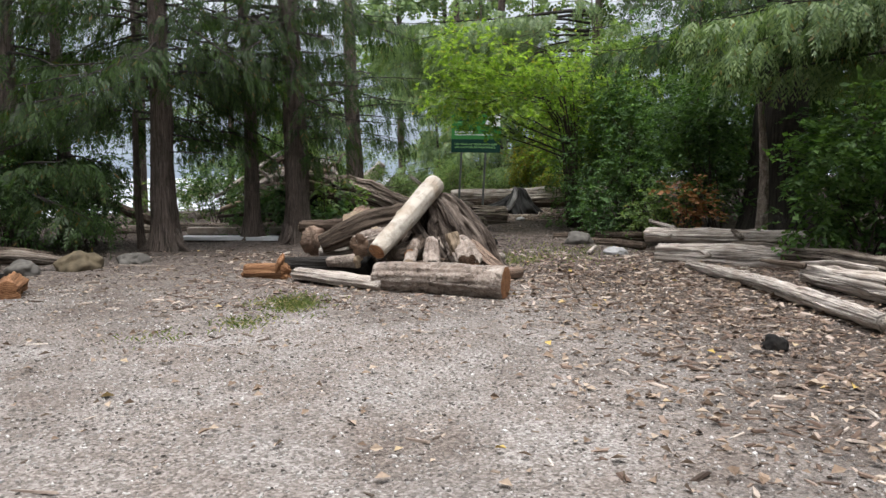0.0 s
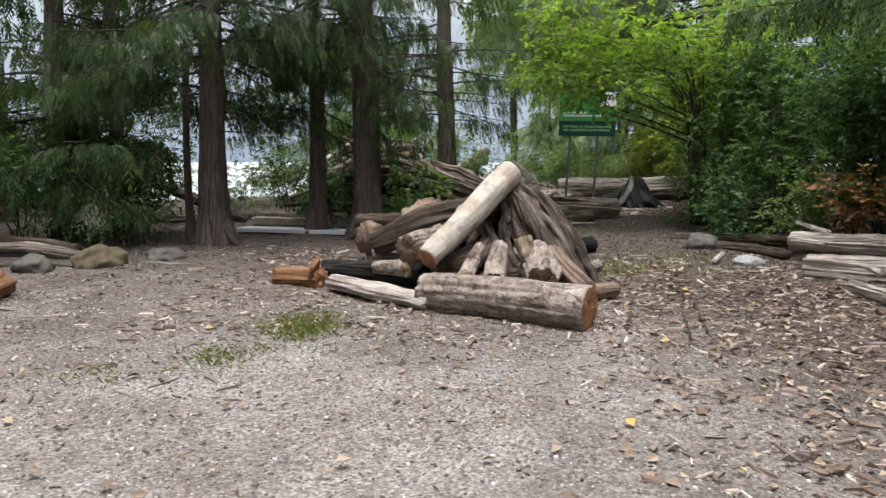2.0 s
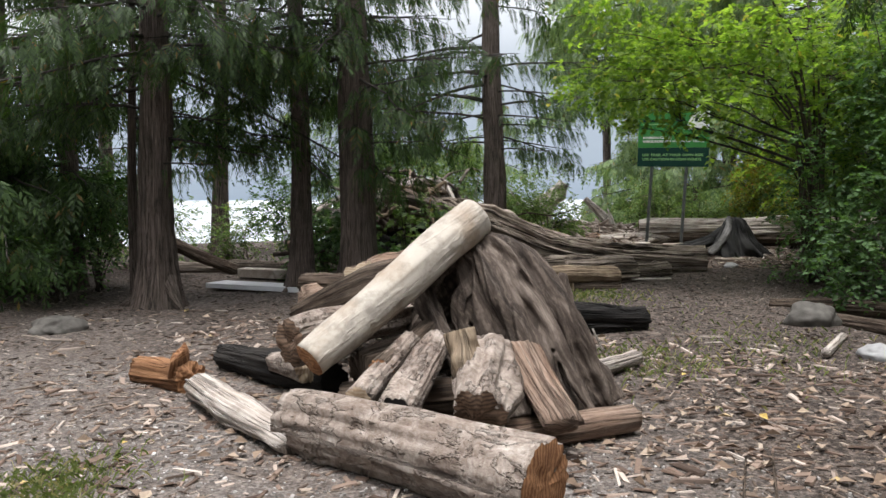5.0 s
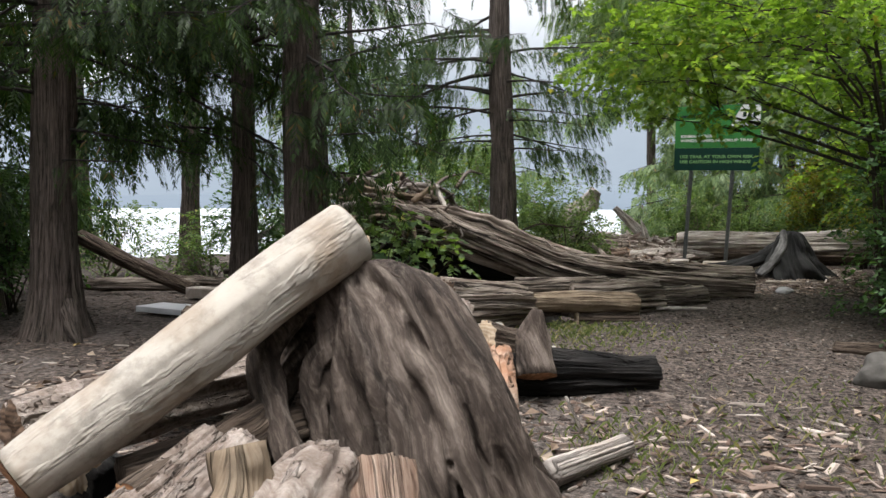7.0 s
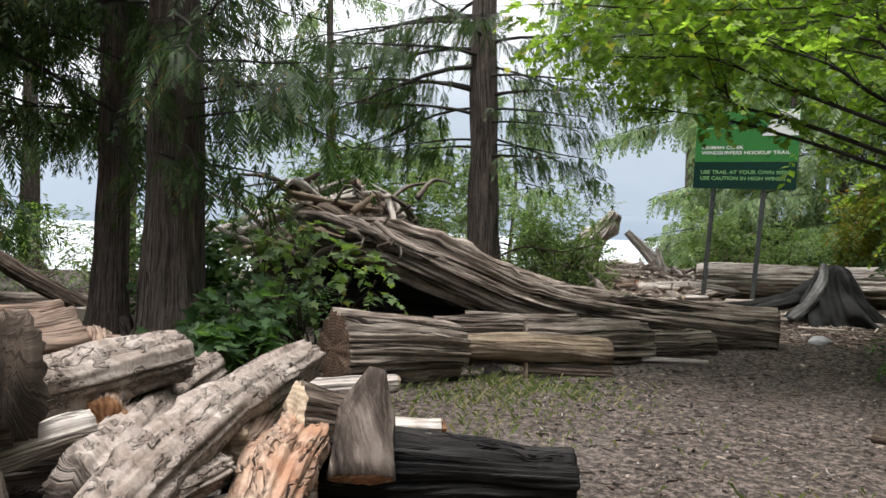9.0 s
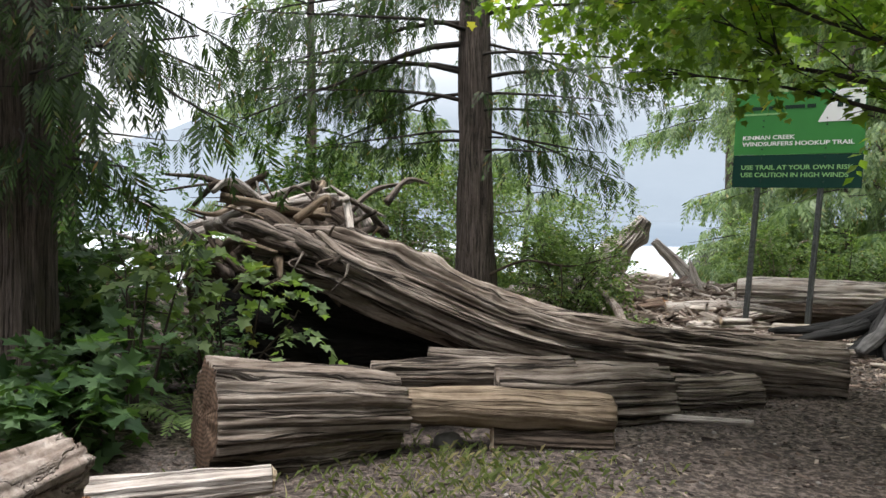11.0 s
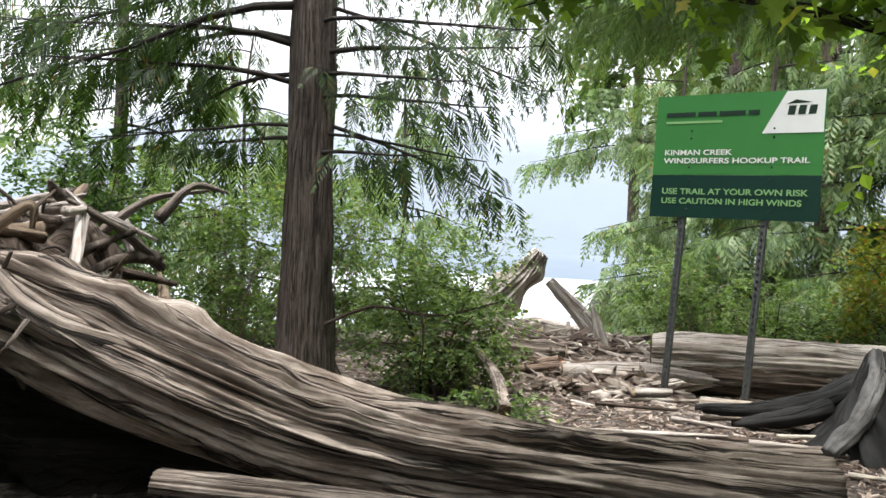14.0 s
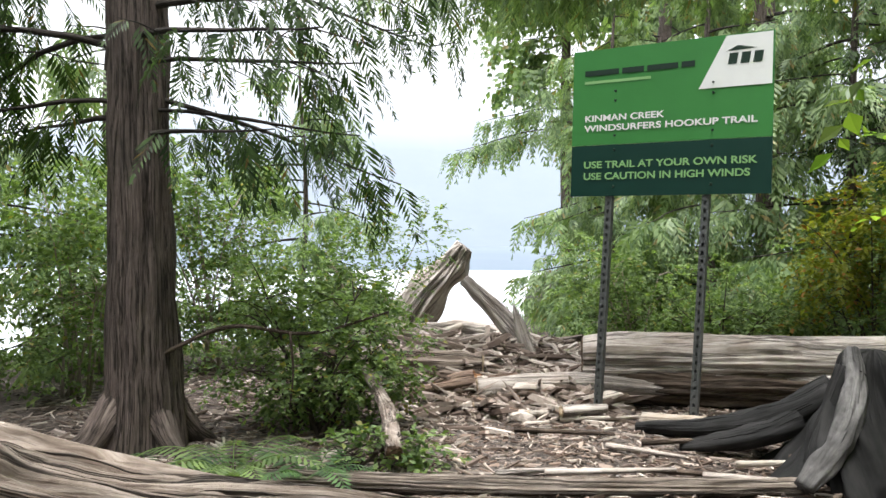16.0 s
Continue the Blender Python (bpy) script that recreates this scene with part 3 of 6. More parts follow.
cedar((-4.25, 13.2), 9.5, 0.20, 11, "tall red cedar with fluted bark and drooping dark sprays", 44, (-0.025, 0.01), 1.75, reach=2.9, low=2.6, density=0.62, spray=0.28, near=True, rises=(-0.3, 0.32),
      extra=((2.5, 195, 3.2), (2.7, 175, 3.0), (2.2, 210, 2.6), (2.6, 10, 1.6), (3.2, 260, 2.2), (3.5, 300, 2.0), (3.3, 280, 2.4), (3.0, 240, 2.4), (2.9, 30, 1.8), (3.4, 20, 2.2), (3.6, 60, 2.2), (3.2, 340, 2.0), (3.8, 320, 2.4), (3.7, 120, 2.4), (3.4, 150, 2.6), (4.1, 0, 2.4), (3.9, 200, 3.0), (1.9, 20, 1.3), (1.75, 50, 1.5), (2.05, 80, 1.6), (1.6, 350, 0.9), (2.2, 35, 1.6)))
cedar((-3.15, 14.45), 8.5, 0.135, 12, "slender cedar trunk with bare lower branches beside the boards", 34, (-0.02, 0.0), 1.8, reach=2.3, low=2.9, density=0.75, spray=0.28, near=True, rises=(-0.3, 0.32),
      extra=((3.0, 270, 1.7), (2.6, 80, 1.8), (3.3, 320, 1.8), (3.2, 230, 1.8), (3.4, 180, 2.0), (3.6, 140, 2.0), (3.5, 40, 1.8), (3.9, 290, 2.0), (4.1, 350, 2.0), (4.2, 200, 2.2), (1.9, 200, 1.1), (1.75, 100, 1.4), (2.1, 150, 1.4), (1.7, 330, 0.7)))
cedar((-2.35, 14.25), 10.0, 0.215, 13, "stout cedar with a buttressed base and hanging sprays", 26, (-0.012, 0.0), 1.9, reach=2.3, low=2.7, near=True, rises=(-0.3, 0.32), spread=(125, 255), density=0.7, spray=0.28,
      extra=((2.3, 300, 0.7), (3.3, 280, 1.5), (3.6, 300, 1.7), (3.8, 260, 1.9), (4.1, 320, 1.8), (4.0, 30, 1.8), (4.3, 350, 2.2), (4.5, 60, 2.2), (4.2, 90, 2.0), (4.4, 290, 2.2), (4.0, 150, 2.2), (2.0, 290, 0.6), (1.7, 330, 0.55), (1.5, 300, 0.5), (1.9, 350, 0.55), (2.4, 330, 1.2), (2.2, 350, 1.3), (2.0, 8, 1.15), (2.6, 318, 1.4), (1.8, 340, 1.0), (1.5, 0, 0.85), (2.7, 345, 1.5), (2.3, 15, 1.3)))
cedar((-1.78, 18.85), 9.5, 0.20, 14, "straight cedar with broken branch stubs behind the root log", 12, (-0.004, 0.0), 1.25, reach=2.5, low=3.2, density=0.6, near=True, rises=(-0.2, 0.3), spray=0.3,
      extra=((2.58, 190, 2.6), (2.62, 170, 2.8), (3.1, 185, 3.0), (2.3, 200, 2.2), (3.15, 5, 1.8), (2.35, 340, 1.5), (2.75, 352, 1.8), (3.0, 240, 2.4), (3.4, 215, 2.4), (2.9, 20, 1.7), (3.3, 290, 1.7), (3.5, 180, 3.0), (2.9, 205, 2.8), (2.4, 180, 2.2), (2.2, 350, 1.5), (1.95, 5, 1.3), (2.05, 25, 1.5), (2.5, 15, 1.7), (1.8, 340, 1.1), (2.0, 200, 1.5), (1.9, 165, 1.4)))
cedar((-6.9, 13.7), 9.0, 0.18, 15, "dark cedar whose low boughs sweep over the shrubs", 44, (0.0, 0.0), 1.5, reach=2.8, low=1.0, density=0.7)
cedar((-4.75, 13.5), 6.5, 0.06, 16, "thin young cedar stem growing beside a large trunk", 14, (-0.02, 0.0), 1.4, reach=1.4, low=2.0, density=0.8)
cedar((-6.2, 17.6), 8.0, 0.15, 17, "cedar standing near the water with sparse boughs", 22, (0.0, 0.0), 1.4, reach=2.2, low=2.0, density=0.45)
cedar((-9.5, 18.8), 9.0, 0.15, 32, "shoreline cedar with high boughs", 20, (0.0, 0.0), 1.3, reach=2.2, low=2.4, density=0.45)
cedar((-6.3, 14.2), 8.5, 0.13, 33, "dark cedar crowding the edge of the trunks", 40, (0.0, 0.0), 1.4, reach=1.9, low=1.3, density=1.1, spread=(110, 330), trunk_sides=24)
cedar((-5.0, 20.4), 6.0, 0.09, 18, "young shoreline cedar with light hanging boughs", 26, (0.01, 0.0), 1.3, crown_mat=M_CEDAR_LIGHT, reach=1.9, low=0.8, density=0.9)
cedar((-9.3, 15.5), 9.0, 0.18, 19, "dark cedar at the edge of the clearing", 34, (0.0, 0.0), 1.4, reach=2.8, low=0.9, density=0.9)
cedar((-8.3, 11.0), 9.0, 0.18, 26, "dark cedar beside the open edge of the clearing", 30, (0.0, 0.0), 1.4, reach=2.6, low=1.6, density=0.9)
cedar((2.3, 26.5), 13.0, 0.17, 21, "bushy green cedar behind the driftwood log", 46, (0.0, 0.0), 1.4, crown_mat=M_CEDAR_LIGHT, reach=2.3, low=0.25, density=1.25, group="cedars behind the sign")
cedar((4.4, 24.6), 9.0, 0.18, 22, "dense cedar behind the trail sign", 46, (0.0, 0.0), 1.4, reach=2.6, low=0.3, density=1.25, group="cedars behind the sign")
cedar((0.9, 29.5), 13.0, 0.16, 23, "pale green cedar near the water", 54, (0.0, 0.0), 1.4, crown_mat=M_CEDAR_LIGHT, reach=1.9, low=0.5, density=0.9, group="cedars behind the sign")
for cx, cy, ch, cs in ((0.2, 27.3, 5.5, 101), (1.5, 25.2, 6.0, 102), (3.0, 24.6, 6.5, 103), (4.6, 23.6, 6.0, 104)):
    cedar((cx, cy), ch, 0.06, cs, "dense young cedar with fresh green boughs down to the ground", 44, (0.0, 0.0), 1.3, crown_mat=M_CEDAR_LIGHT, reach=1.5, low=0.15, density=2.0, spray=0.4, trunk_sides=20, group="young cedars behind the sign")
for cx, cy, ch, cs in ((-3.0, 23.4, 3.8, 105), (-4.2, 21.6, 3.6, 106)):
    cedar((cx, cy), ch, 0.04, cs, "young cedar with pale drooping boughs by the water", 26, (0.0, 0.0), 1.3, crown_mat=M_CEDAR_LIGHT, reach=1.3, low=0.3, density=1.4, spray=0.36, trunk_sides=16, group="young cedars by the water")
for cx, cy, cs in ((0.6, 33.5, 107), (2.0, 32.0, 108), (-1.2, 32.8, 109)):
    cedar((cx, cy), 14.0, 0.15, cs, "tall cedar at the water's edge", 40, (0.0, 0.0), 1.3, crown_mat=M_CEDAR_LIGHT, reach=2.6, low=4.2, density=1.0, spray=0.5, trunk_sides=20, top_density=1.0, group="cedars at the water")
cedar((6.3, 19.5), 10.0, 0.2, 27, "dark cedar rising behind the maples", 46, (0.0, 0.0), 1.4, reach=2.9, low=1.2, density=1.0, group="cedars over the clearing")
cedar((4.2, 20.8), 9.0, 0.16, 28, "green cedar behind the maples", 40, (0.0, 0.0), 1.4, reach=2.2, low=2.6, density=0.8, crown_mat=M_CEDAR_LIGHT, near=True, rises=(0.02, 0.28),
      extra=((3.7, 168, 4.6), (3.9, 174, 5.0), (4.2, 160, 4.4), (4.3, 180, 5.2), (4.6, 183, 5.0), (4.9, 190, 5.4), (4.4, 170, 5.4), (4.8, 176, 5.0)), group="cedars over the clearing")
cedar((8.6, 15.8), 10.0, 0.24, 29, "dark cedar behind the old trunk", 46, (0.0, 0.0), 1.4, reach=3.0, low=1.0, density=0.9, group="cedars over the clearing")
cedar((5.5, 12.9), 10.0, 0.46, 24, "massive old cedar with dark scorched bark", 30, (0.0, 0.0), 1.5, reach=3.3, low=2.8, bark=M_BARK_DARK, density=1.0, crown_mat=M_CEDAR,
      extra=((3.4, 220, 2.8), (3.3, 250, 3.0), (3.6, 205, 2.4), (3.2, 235, 2.6), (3.0, 265, 2.4)), group="cedars over the clearing")
cedar((6.6, 10.4), 9.5, 0.26, 25, "cedar with green hanging boughs over the log heap", 30, (0.0, 0.0), 1.5, crown_mat=M_CEDAR_LIGHT, reach=3.4, low=2.4, density=1.0,
      extra=((3.2, 190, 3.0), (3.4, 175, 3.2), (3.1, 205, 3.2), (3.5, 165, 2.8), (3.3, 150, 3.0), (3.6, 195, 3.6)), group="cedars over the clearing")


def light_blocking_woods():
    """Forest added behind and beside the walk to close the clearing to low light."""
    r = random.Random(77)
    bark, crown = Build(), Build()
    spots = [(r.uniform(-16, 16), r.uniform(-16, -7)) for _ in range(34)]
    spots += [(r.uniform(9.5, 17), r.uniform(-7, 24)) for _ in range(34)]
    spots += [(r.uniform(-19, -11.5), r.uniform(-7, 9)) for _ in range(16)]
    for x, y in spots:
        z, h, rad = gz(x, y) - 0.1, r.uniform(10, 16), r.uniform(0.14, 0.3)
        tube(bark, [(x, y, z), (x, y, z + h * 0.5), (x, y, z + h)], [rad, rad * 0.7, 0.03], 9, 0.1, 0.1, 1)
        n = 300
        t = np.array([r.random() for _ in range(n)]) ** 0.8
        a = np.array([r.uniform(0, 6.28) for _ in range(n)])
        d = np.stack([np.cos(a), np.sin(a), np.zeros(n)], axis=1)
        out = (0.3 + 2.4 * (1 - t)) * np.array([r.uniform(0.35, 1.0) for _ in range(n)])
        pos = np.array([x, y, z]) + d * out[:, None] + np.stack([0 * t, 0 * t, 1.0 + (h - 1.0) * t - 0.25 * out], axis=1)
        sprays(crown, pos, d + np.array([0, 0, -0.5]), np.array([r.uniform(0.6, 1.1) for _ in range(n)]), 3, 0.36)
    ob = tagged(new("forest"), "dark conifers added to block low light round the clearing", "forest", kind="stuff")
    part("trunks", bark.mesh("blocker_forest_trunks", M_BARK), ob)
    part("crowns", crown.mesh("blocker_forest_crowns", M_CEDAR, False), ob)


light_blocking_woods()

# ---- broadleaf shrubs ----
def shrub(base, size, count, mat, seed, label, name="shrub", leaf=0.07, lobed=False, stems=9, centre=None, twig=None, category="shrub", group="", squash=0.0, cluster=9, stem_r=0.012, clear=0.03):
    """A shrub: several arching stems, and leaves set along many twigs in an uneven crown."""
    r = random.Random(seed)
    x, y = base
    z0 = gz(x, y) - 0.02
    ob = thing(name, pose(x, y, z0), label, category, group)
    c = np.array(centre if centre else (0, 0, size[2] * 0.95))
    lumps = [(c + np.array([r.uniform(-0.65, 0.65) * size[0], r.uniform(-0.65, 0.65) * size[1], r.uniform(-0.75, 0.7) * size[2]]), r.uniform(0.3, 0.6)) for _ in range(stems + 5)]
    for k in range(stems):
        q = lumps[k][0]
        start = np.array([r.uniform(-0.12, 0.12), r.uniform(-0.12, 0.12), 0])
        mid = start * 0.5 + q * 0.5 + np.array([0, 0, 0.18 * size[2]])
        if clear > 0.5:
            mid = np.array([0.22 * q[0], 0.22 * q[1], max(q[2] - 0.2, clear + 0.1)])
        bd = Build()
        ln = spline([start, mid, q], 8)
        tube(bd, ln, [stem_r, stem_r * 0.6, 0.003], 5, 0.1, 0.1, k)
        for _ in range(5):
            i = r.randrange(3, 8)
            e = ln[i] + np.array([r.uniform(-0.45, 0.45) * size[0], r.uniform(-0.45, 0.45) * size[1], r.uniform(-0.1, 0.35) * size[2]])
            tube(bd, [ln[i], (ln[i] + e) / 2 + [0, 0, 0.03], e], [stem_r * 0.4, 0.002], 4, 0, 0, 0, 1, False)
        part("stem", bd.mesh("stem", twig or M_TWIG), ob)
    bd = Build()
    twigs = max(1, count // cluster)
    which = rng.integers(0, len(lumps), twigs)
    cen = np.array([lumps[i][0] for i in which])
    rad = np.array([lumps[i][1] for i in which])[:, None] * np.array(size)
    d = unit(rng.normal(size=(twigs, 3)))
    tip = cen + d * rad * rng.uniform(0.45, 1.0, (twigs, 1))
    tip[:, 2] = np.maximum(tip[:, 2], 0.05)
    out = unit(d * 0.8 + rng.normal(size=(twigs, 3)) * 0.5 + np.array([0, 0, 0.1]))
    pos, ax, sz = [], [], []
    for j in range(cluster):
        t = j / cluster
        pos.append(tip + out * leaf * cluster * 0.35 * t + np.array([0, 0, -0.5]) * leaf * cluster * 0.3 * t * t)
        sidev = unit(np.cross(out, np.array([0, 0, 1.0])) + 1e-6) * (1 if j % 2 else -1)
        ax.append(out * 0.6 + sidev * 0.9 + rng.normal(size=(twigs, 3)) * 0.25)
        sz.append(leaf * rng.uniform(0.6, 1.25, twigs))
    P = np.concatenate(pos)
    keep = P[:, 2] > clear
    leaves(bd, P[keep], np.concatenate(ax)[keep], np.concatenate(sz)[keep], lobed=lobed)
    part("foliage", bd.mesh("foliage", mat, False), ob)
    return ob


SH = "bushes along the clearing"
shrub((2.9, 16.6), (2.1, 1.4, 1.1), 13000, M_MAPLE, 31, "vine maple with arching stems and yellow-green lobed leaves", "vine_maple", 0.068, True, 14, (-0.95, -0.3, 2.85), None, "tree", "", 0, 8, 0.022, 1.62)
shrub((3.4, 18.2), (1.6, 1.5, 1.5), 6000, M_MAPLE, 32, "vine maple thicket with light green leaves", "vine_maple", 0.08, False, 10, (-0.1, 0, 2.3), None, "tree", "", 0, 9, 0.02)
shrub((3.5, 14.6), (1.1, 1.2, 1.25), 6500, M_SHRUB, 33, "dense dark green shrub beside the path", "shrub", 0.07, False, 10, None, None, "shrub", SH)
shrub((4.6, 14.2), (1.3, 1.3, 1.5), 7500, M_SHRUB_MID, 34, "tall dark green bush over dry litter", "shrub", 0.075, False, 10, (0, 0, 1.7), None, "shrub", SH)
shrub((3.0, 16.4), (0.75, 1.2, 0.75), 4200, M_SHRUB, 35, "low dark leafy bush at the foot of the maple", "shrub", 0.06, False, 8, None, None, "shrub", SH)
shrub((4.3, 16.6), (1.4, 1.3, 1.5), 5500, M_SHRUB_BRIGHT, 36, "bright green thicket behind the maple", "shrub", 0.075, False, 9, (0, 0, 2.3), None, "shrub", SH)
shrub((6.0, 15.5), (1.6, 1.4, 2.0), 6500, M_SHRUB_MID, 37, "dark green thicket under the old cedar", "shrub", 0.08, False, 9, (0, 0, 2.1), None, "shrub", SH)
shrub((4.05, 12.75), (0.5, 0.4, 0.38), 700, M_RUSSET, 38, "small shrub with russet autumn leaves", "shrub", 0.085, False, 6, (0, 0, 0.75), None, "shrub", SH)
shrub((3.75, 13.1), (0.6, 0.5, 0.55), 1500, M_SHRUB_BRIGHT, 39, "small green bush behind the log heap", "shrub", 0.07, False, 6, (0, 0, 0.75), None, "shrub", SH)
shrub((4.2, 17.9), (1.5, 1.3, 1.4), 6500, M_SHRUB_BRIGHT, 71, "tall leafy thicket behind the path", "shrub", 0.085, False, 9, (0, 0, 2.7), None, "shrub", SH)
shrub((5.6, 17.2), (1.6, 1.3, 1.9), 6500, M_SHRUB, 72, "tall dark thicket under the cedars", "shrub", 0.09, False, 9, (0, 0, 2.6), None, "shrub", SH)
shrub((3.9, 15.6), (1.2, 1.0, 1.2), 6000, M_SHRUB, 73, "dark leafy bush rising behind the path", "shrub", 0.075, False, 9, (0, 0, 2.2), None, "shrub", SH)
shrub((4.6, 13.2), (0.8, 0.6, 1.0), 4000, M_SHRUB, 74, "dark bush beside the pale snag", "shrub", 0.085, False, 9, (-0.1, 0, 1.3), None, "shrub", SH)
shrub((6.6, 11.6), (1.1, 0.9, 1.3), 4000, M_SHRUB, 75, "dark bush beside the old cedar", "shrub", 0.10, False, 9, (-0.1, 0, 1.4), None, "shrub", SH)
shrub((5.35, 9.9), (0.8, 0.9, 0.85), 5200, M_SHRUB_MID, 40, "green berry bush overhanging the log heap", "shrub", 0.10, False, 8, (-0.2, 0, 1.15), None, "shrub", SH)
shrub((6.4, 8.6), (1.0, 1.0, 1.1), 2500, M_SHRUB, 41, "dark bush at the edge of the clearing", "shrub", 0.10, False, 8, None, None, "shrub", SH)
shrub((-5.6, 13.1), (0.85, 0.7, 0.6), 3000, M_SHRUB, 42, "dark shrub with small glossy leaves under the cedar", "shrub", 0.06, False, 8, (0, 0, 0.75), None, "shrub", SH)
shrub((-6.9, 12.6), (0.9, 0.8, 0.75), 3200, M_SHRUB, 43, "shade-grown shrub with small leaves", "shrub", 0.06, False, 8, (0, 0, 0.9), None, "shrub", SH)
shrub((-5.75, 14.0), (0.75, 0.6, 0.85), 3600, M_SHRUB, 58, "dark leafy shrub between the cedars", "shrub", 0.06, False, 9, (0, 0, 1.15), None, "shrub", SH)
shrub((-7.0, 13.4), (0.9, 0.6, 0.85), 3600, M_SHRUB, 59, "tall shade-grown shrub under the boughs", "shrub", 0.06, False, 9, (0, 0, 1.35), None, "shrub", SH)
shrub((-5.4, 16.9), (0.9, 0.5, 0.5), 2600, M_SHRUB_BRIGHT, 60, "light green brush behind the leaning log", "shrub", 0.05, False, 8, (0, 0, 0.6), M_TWIG_PALE, "shrub", SH)
shrub((-7.6, 11.2), (0.8, 0.9, 0.55), 2200, M_SHRUB_BRIGHT, 44, "low green bush at the open edge of the clearing", "shrub", 0.06, False, 8, None, None, "shrub", SH)
shrub((-0.95, 19.35), (0.66, 0.5, 0.55), 9500, M_SHRUB_BRIGHT, 45, "feathery huckleberry bush beside the cedar trunk", "huckleberry_bush", 0.042, False, 14, (0.05, 0, 0.62), None, "shrub", SH)
shrub((-2.9, 21.4), (1.0, 0.6, 1.0), 7500, M_SHRUB_BRIGHT, 76, "light green thicket behind the straight cedar", "shrub", 0.05, False, 9, (0, 0, 1.25), M_TWIG_PALE, "shrub", SH)
shrub((3.3, 22.4), (0.8, 0.6, 0.8), 5000, M_SHRUB_BRIGHT, 79, "yellowing brush behind the drift log", "shrub", 0.055, False, 9, (0, 0, 1.0), M_TWIG_PALE, "shrub", SH)
shrub((0.75, 22.7), (0.5, 0.45, 0.5), 2600, M_SHRUB_BRIGHT, 80, "fresh light green bush behind the trail sign", "shrub", 0.05, False, 8, (0, 0, 0.6), M_TWIG_PALE, "shrub", SH)
shrub((-1.9, 22.6), (0.8, 0.6, 0.85), 6000, M_SHRUB_BRIGHT, 77, "light green brush near the water", "shrub", 0.05, False, 9, (0, 0, 1.0), M_TWIG_PALE, "shrub", SH)
shrub((-4.4, 19.6), (1.0, 0.7, 0.95), 6000, M_SHRUB_BRIGHT, 78, "light green lakeside thicket among the trunks", "shrub", 0.05, False, 9, (0, 0, 1.05), M_TWIG_PALE, "shrub", SH)
shrub((-3.2, 20.0), (0.9, 0.6, 0.85), 6000, M_SHRUB_BRIGHT, 81, "light green thicket beyond the root log", "shrub", 0.05, False, 9, (0, 0, 0.95), M_TWIG_PALE, "shrub", SH)
shrub((2.7, 23.4), (0.8, 0.6, 0.55), 4000, M_SHRUB_BRIGHT, 79, "yellow-green bush under the cedars", "shrub", 0.055, False, 8, (0, 0, 0.75), None, "shrub", SH)
shrub((-0.55, 18.75), (0.28, 0.2, 0.13), 700, M_SHRUB_BRIGHT, 46, "tuft of bright green leaves by the white branch", "shrub", 0.045, False, 5, (0.3, 0.1, 0.14), None, "shrub", SH)
shrub((-1.55, 13.95), (0.36, 0.3, 0.24), 700, M_SHRUB, 47, "thimbleberry clump with broad green leaves by the cut log", "thimbleberry_bush", 0.11, True, 7, (0, 0, 0.28), None, "shrub", SH)
shrub((-1.75, 15.2), (0.5, 0.3, 0.2), 200, M_SHRUB_BRIGHT, 48, "leafy sprig arching in front of the root wad", "thimbleberry_bush", 0.09, True, 6, (0.2, -0.1, 0.72), None, "shrub", SH)
shrub((-1.9, 14.75), (0.35, 0.3, 0.4), 220, M_SHRUB_BRIGHT, 49, "young maple shoots with lobed leaves", "maple_sapling", 0.09, True, 5, (0.1, 0, 0.95), None, "shrub", SH)
shrub((-3.3, 15.4), (0.6, 0.4, 0.5), 2400, M_SHRUB, 61, "dark leafy undergrowth beside the root wad", "shrub", 0.06, False, 8, (0, 0, 0.6), None, "shrub", SH)
shrub((-4.3, 16.6), (0.9, 0.5, 0.75), 3600, M_SHRUB, 62, "dark shrub behind the root wad", "shrub", 0.06, False, 9, (0, 0, 0.95), None, "shrub", SH)
shrub((-2.55, 14.85), (0.4, 0.3, 0.4), 900, M_SHRUB, 63, "thimbleberry shoots in the shade of the cedar", "thimbleberry_bush", 0.09, True, 8, (0, 0, 0.55), None, "shrub", SH)
shrub((-2.0, 15.35), (0.45, 0.25, 0.25), 900, M_SHRUB, 64, "low dark leaves under the root wad", "shrub", 0.06, False, 8, (0, 0, 0.3), None, "shrub", SH)
shrub((-3.6, 18.6), (1.0, 0.5, 0.9), 4200, M_SHRUB_MID, 65, "leafy thicket behind the root wad", "shrub", 0.055, False, 9, (0, 0, 1.2), None, "shrub", SH)
shrub((-3.6, 21.0), (1.1, 0.7, 0.65), 4200, M_SHRUB_BRIGHT, 50, "light green lakeside thicket", "shrub", 0.05, False, 9, None, M_TWIG_PALE, "shrub", SH)
shrub((-5.2, 18.6), (1.3, 0.8, 0.5), 3500, M_SHRUB_BRIGHT, 51, "light green lakeside brush behind the trunks", "shrub", 0.05, False, 9, None, M_TWIG_PALE, "shrub", SH)
shrub((-7.5, 17.2), (1.3, 0.8, 0.6), 3500, M_SHRUB_BRIGHT, 52, "light green lakeside brush behind the trunks", "shrub", 0.05, False, 9, None, M_TWIG_PALE, "shrub", SH)
shrub((0.45, 24.2), (0.8, 0.6, 0.6), 5000, M_SHRUB_BRIGHT, 53, "fresh yellow-green bush behind the driftwood", "shrub", 0.05, False, 8, (0, 0, 0.75), None, "shrub", SH)
shrub((1.55, 23.0), (0.8, 0.5, 0.5), 4500, M_SHRUB_BRIGHT, 54, "fresh yellow-green bush behind the driftwood", "shrub", 0.05, False, 8, (0, 0, 0.6), None, "shrub", SH)
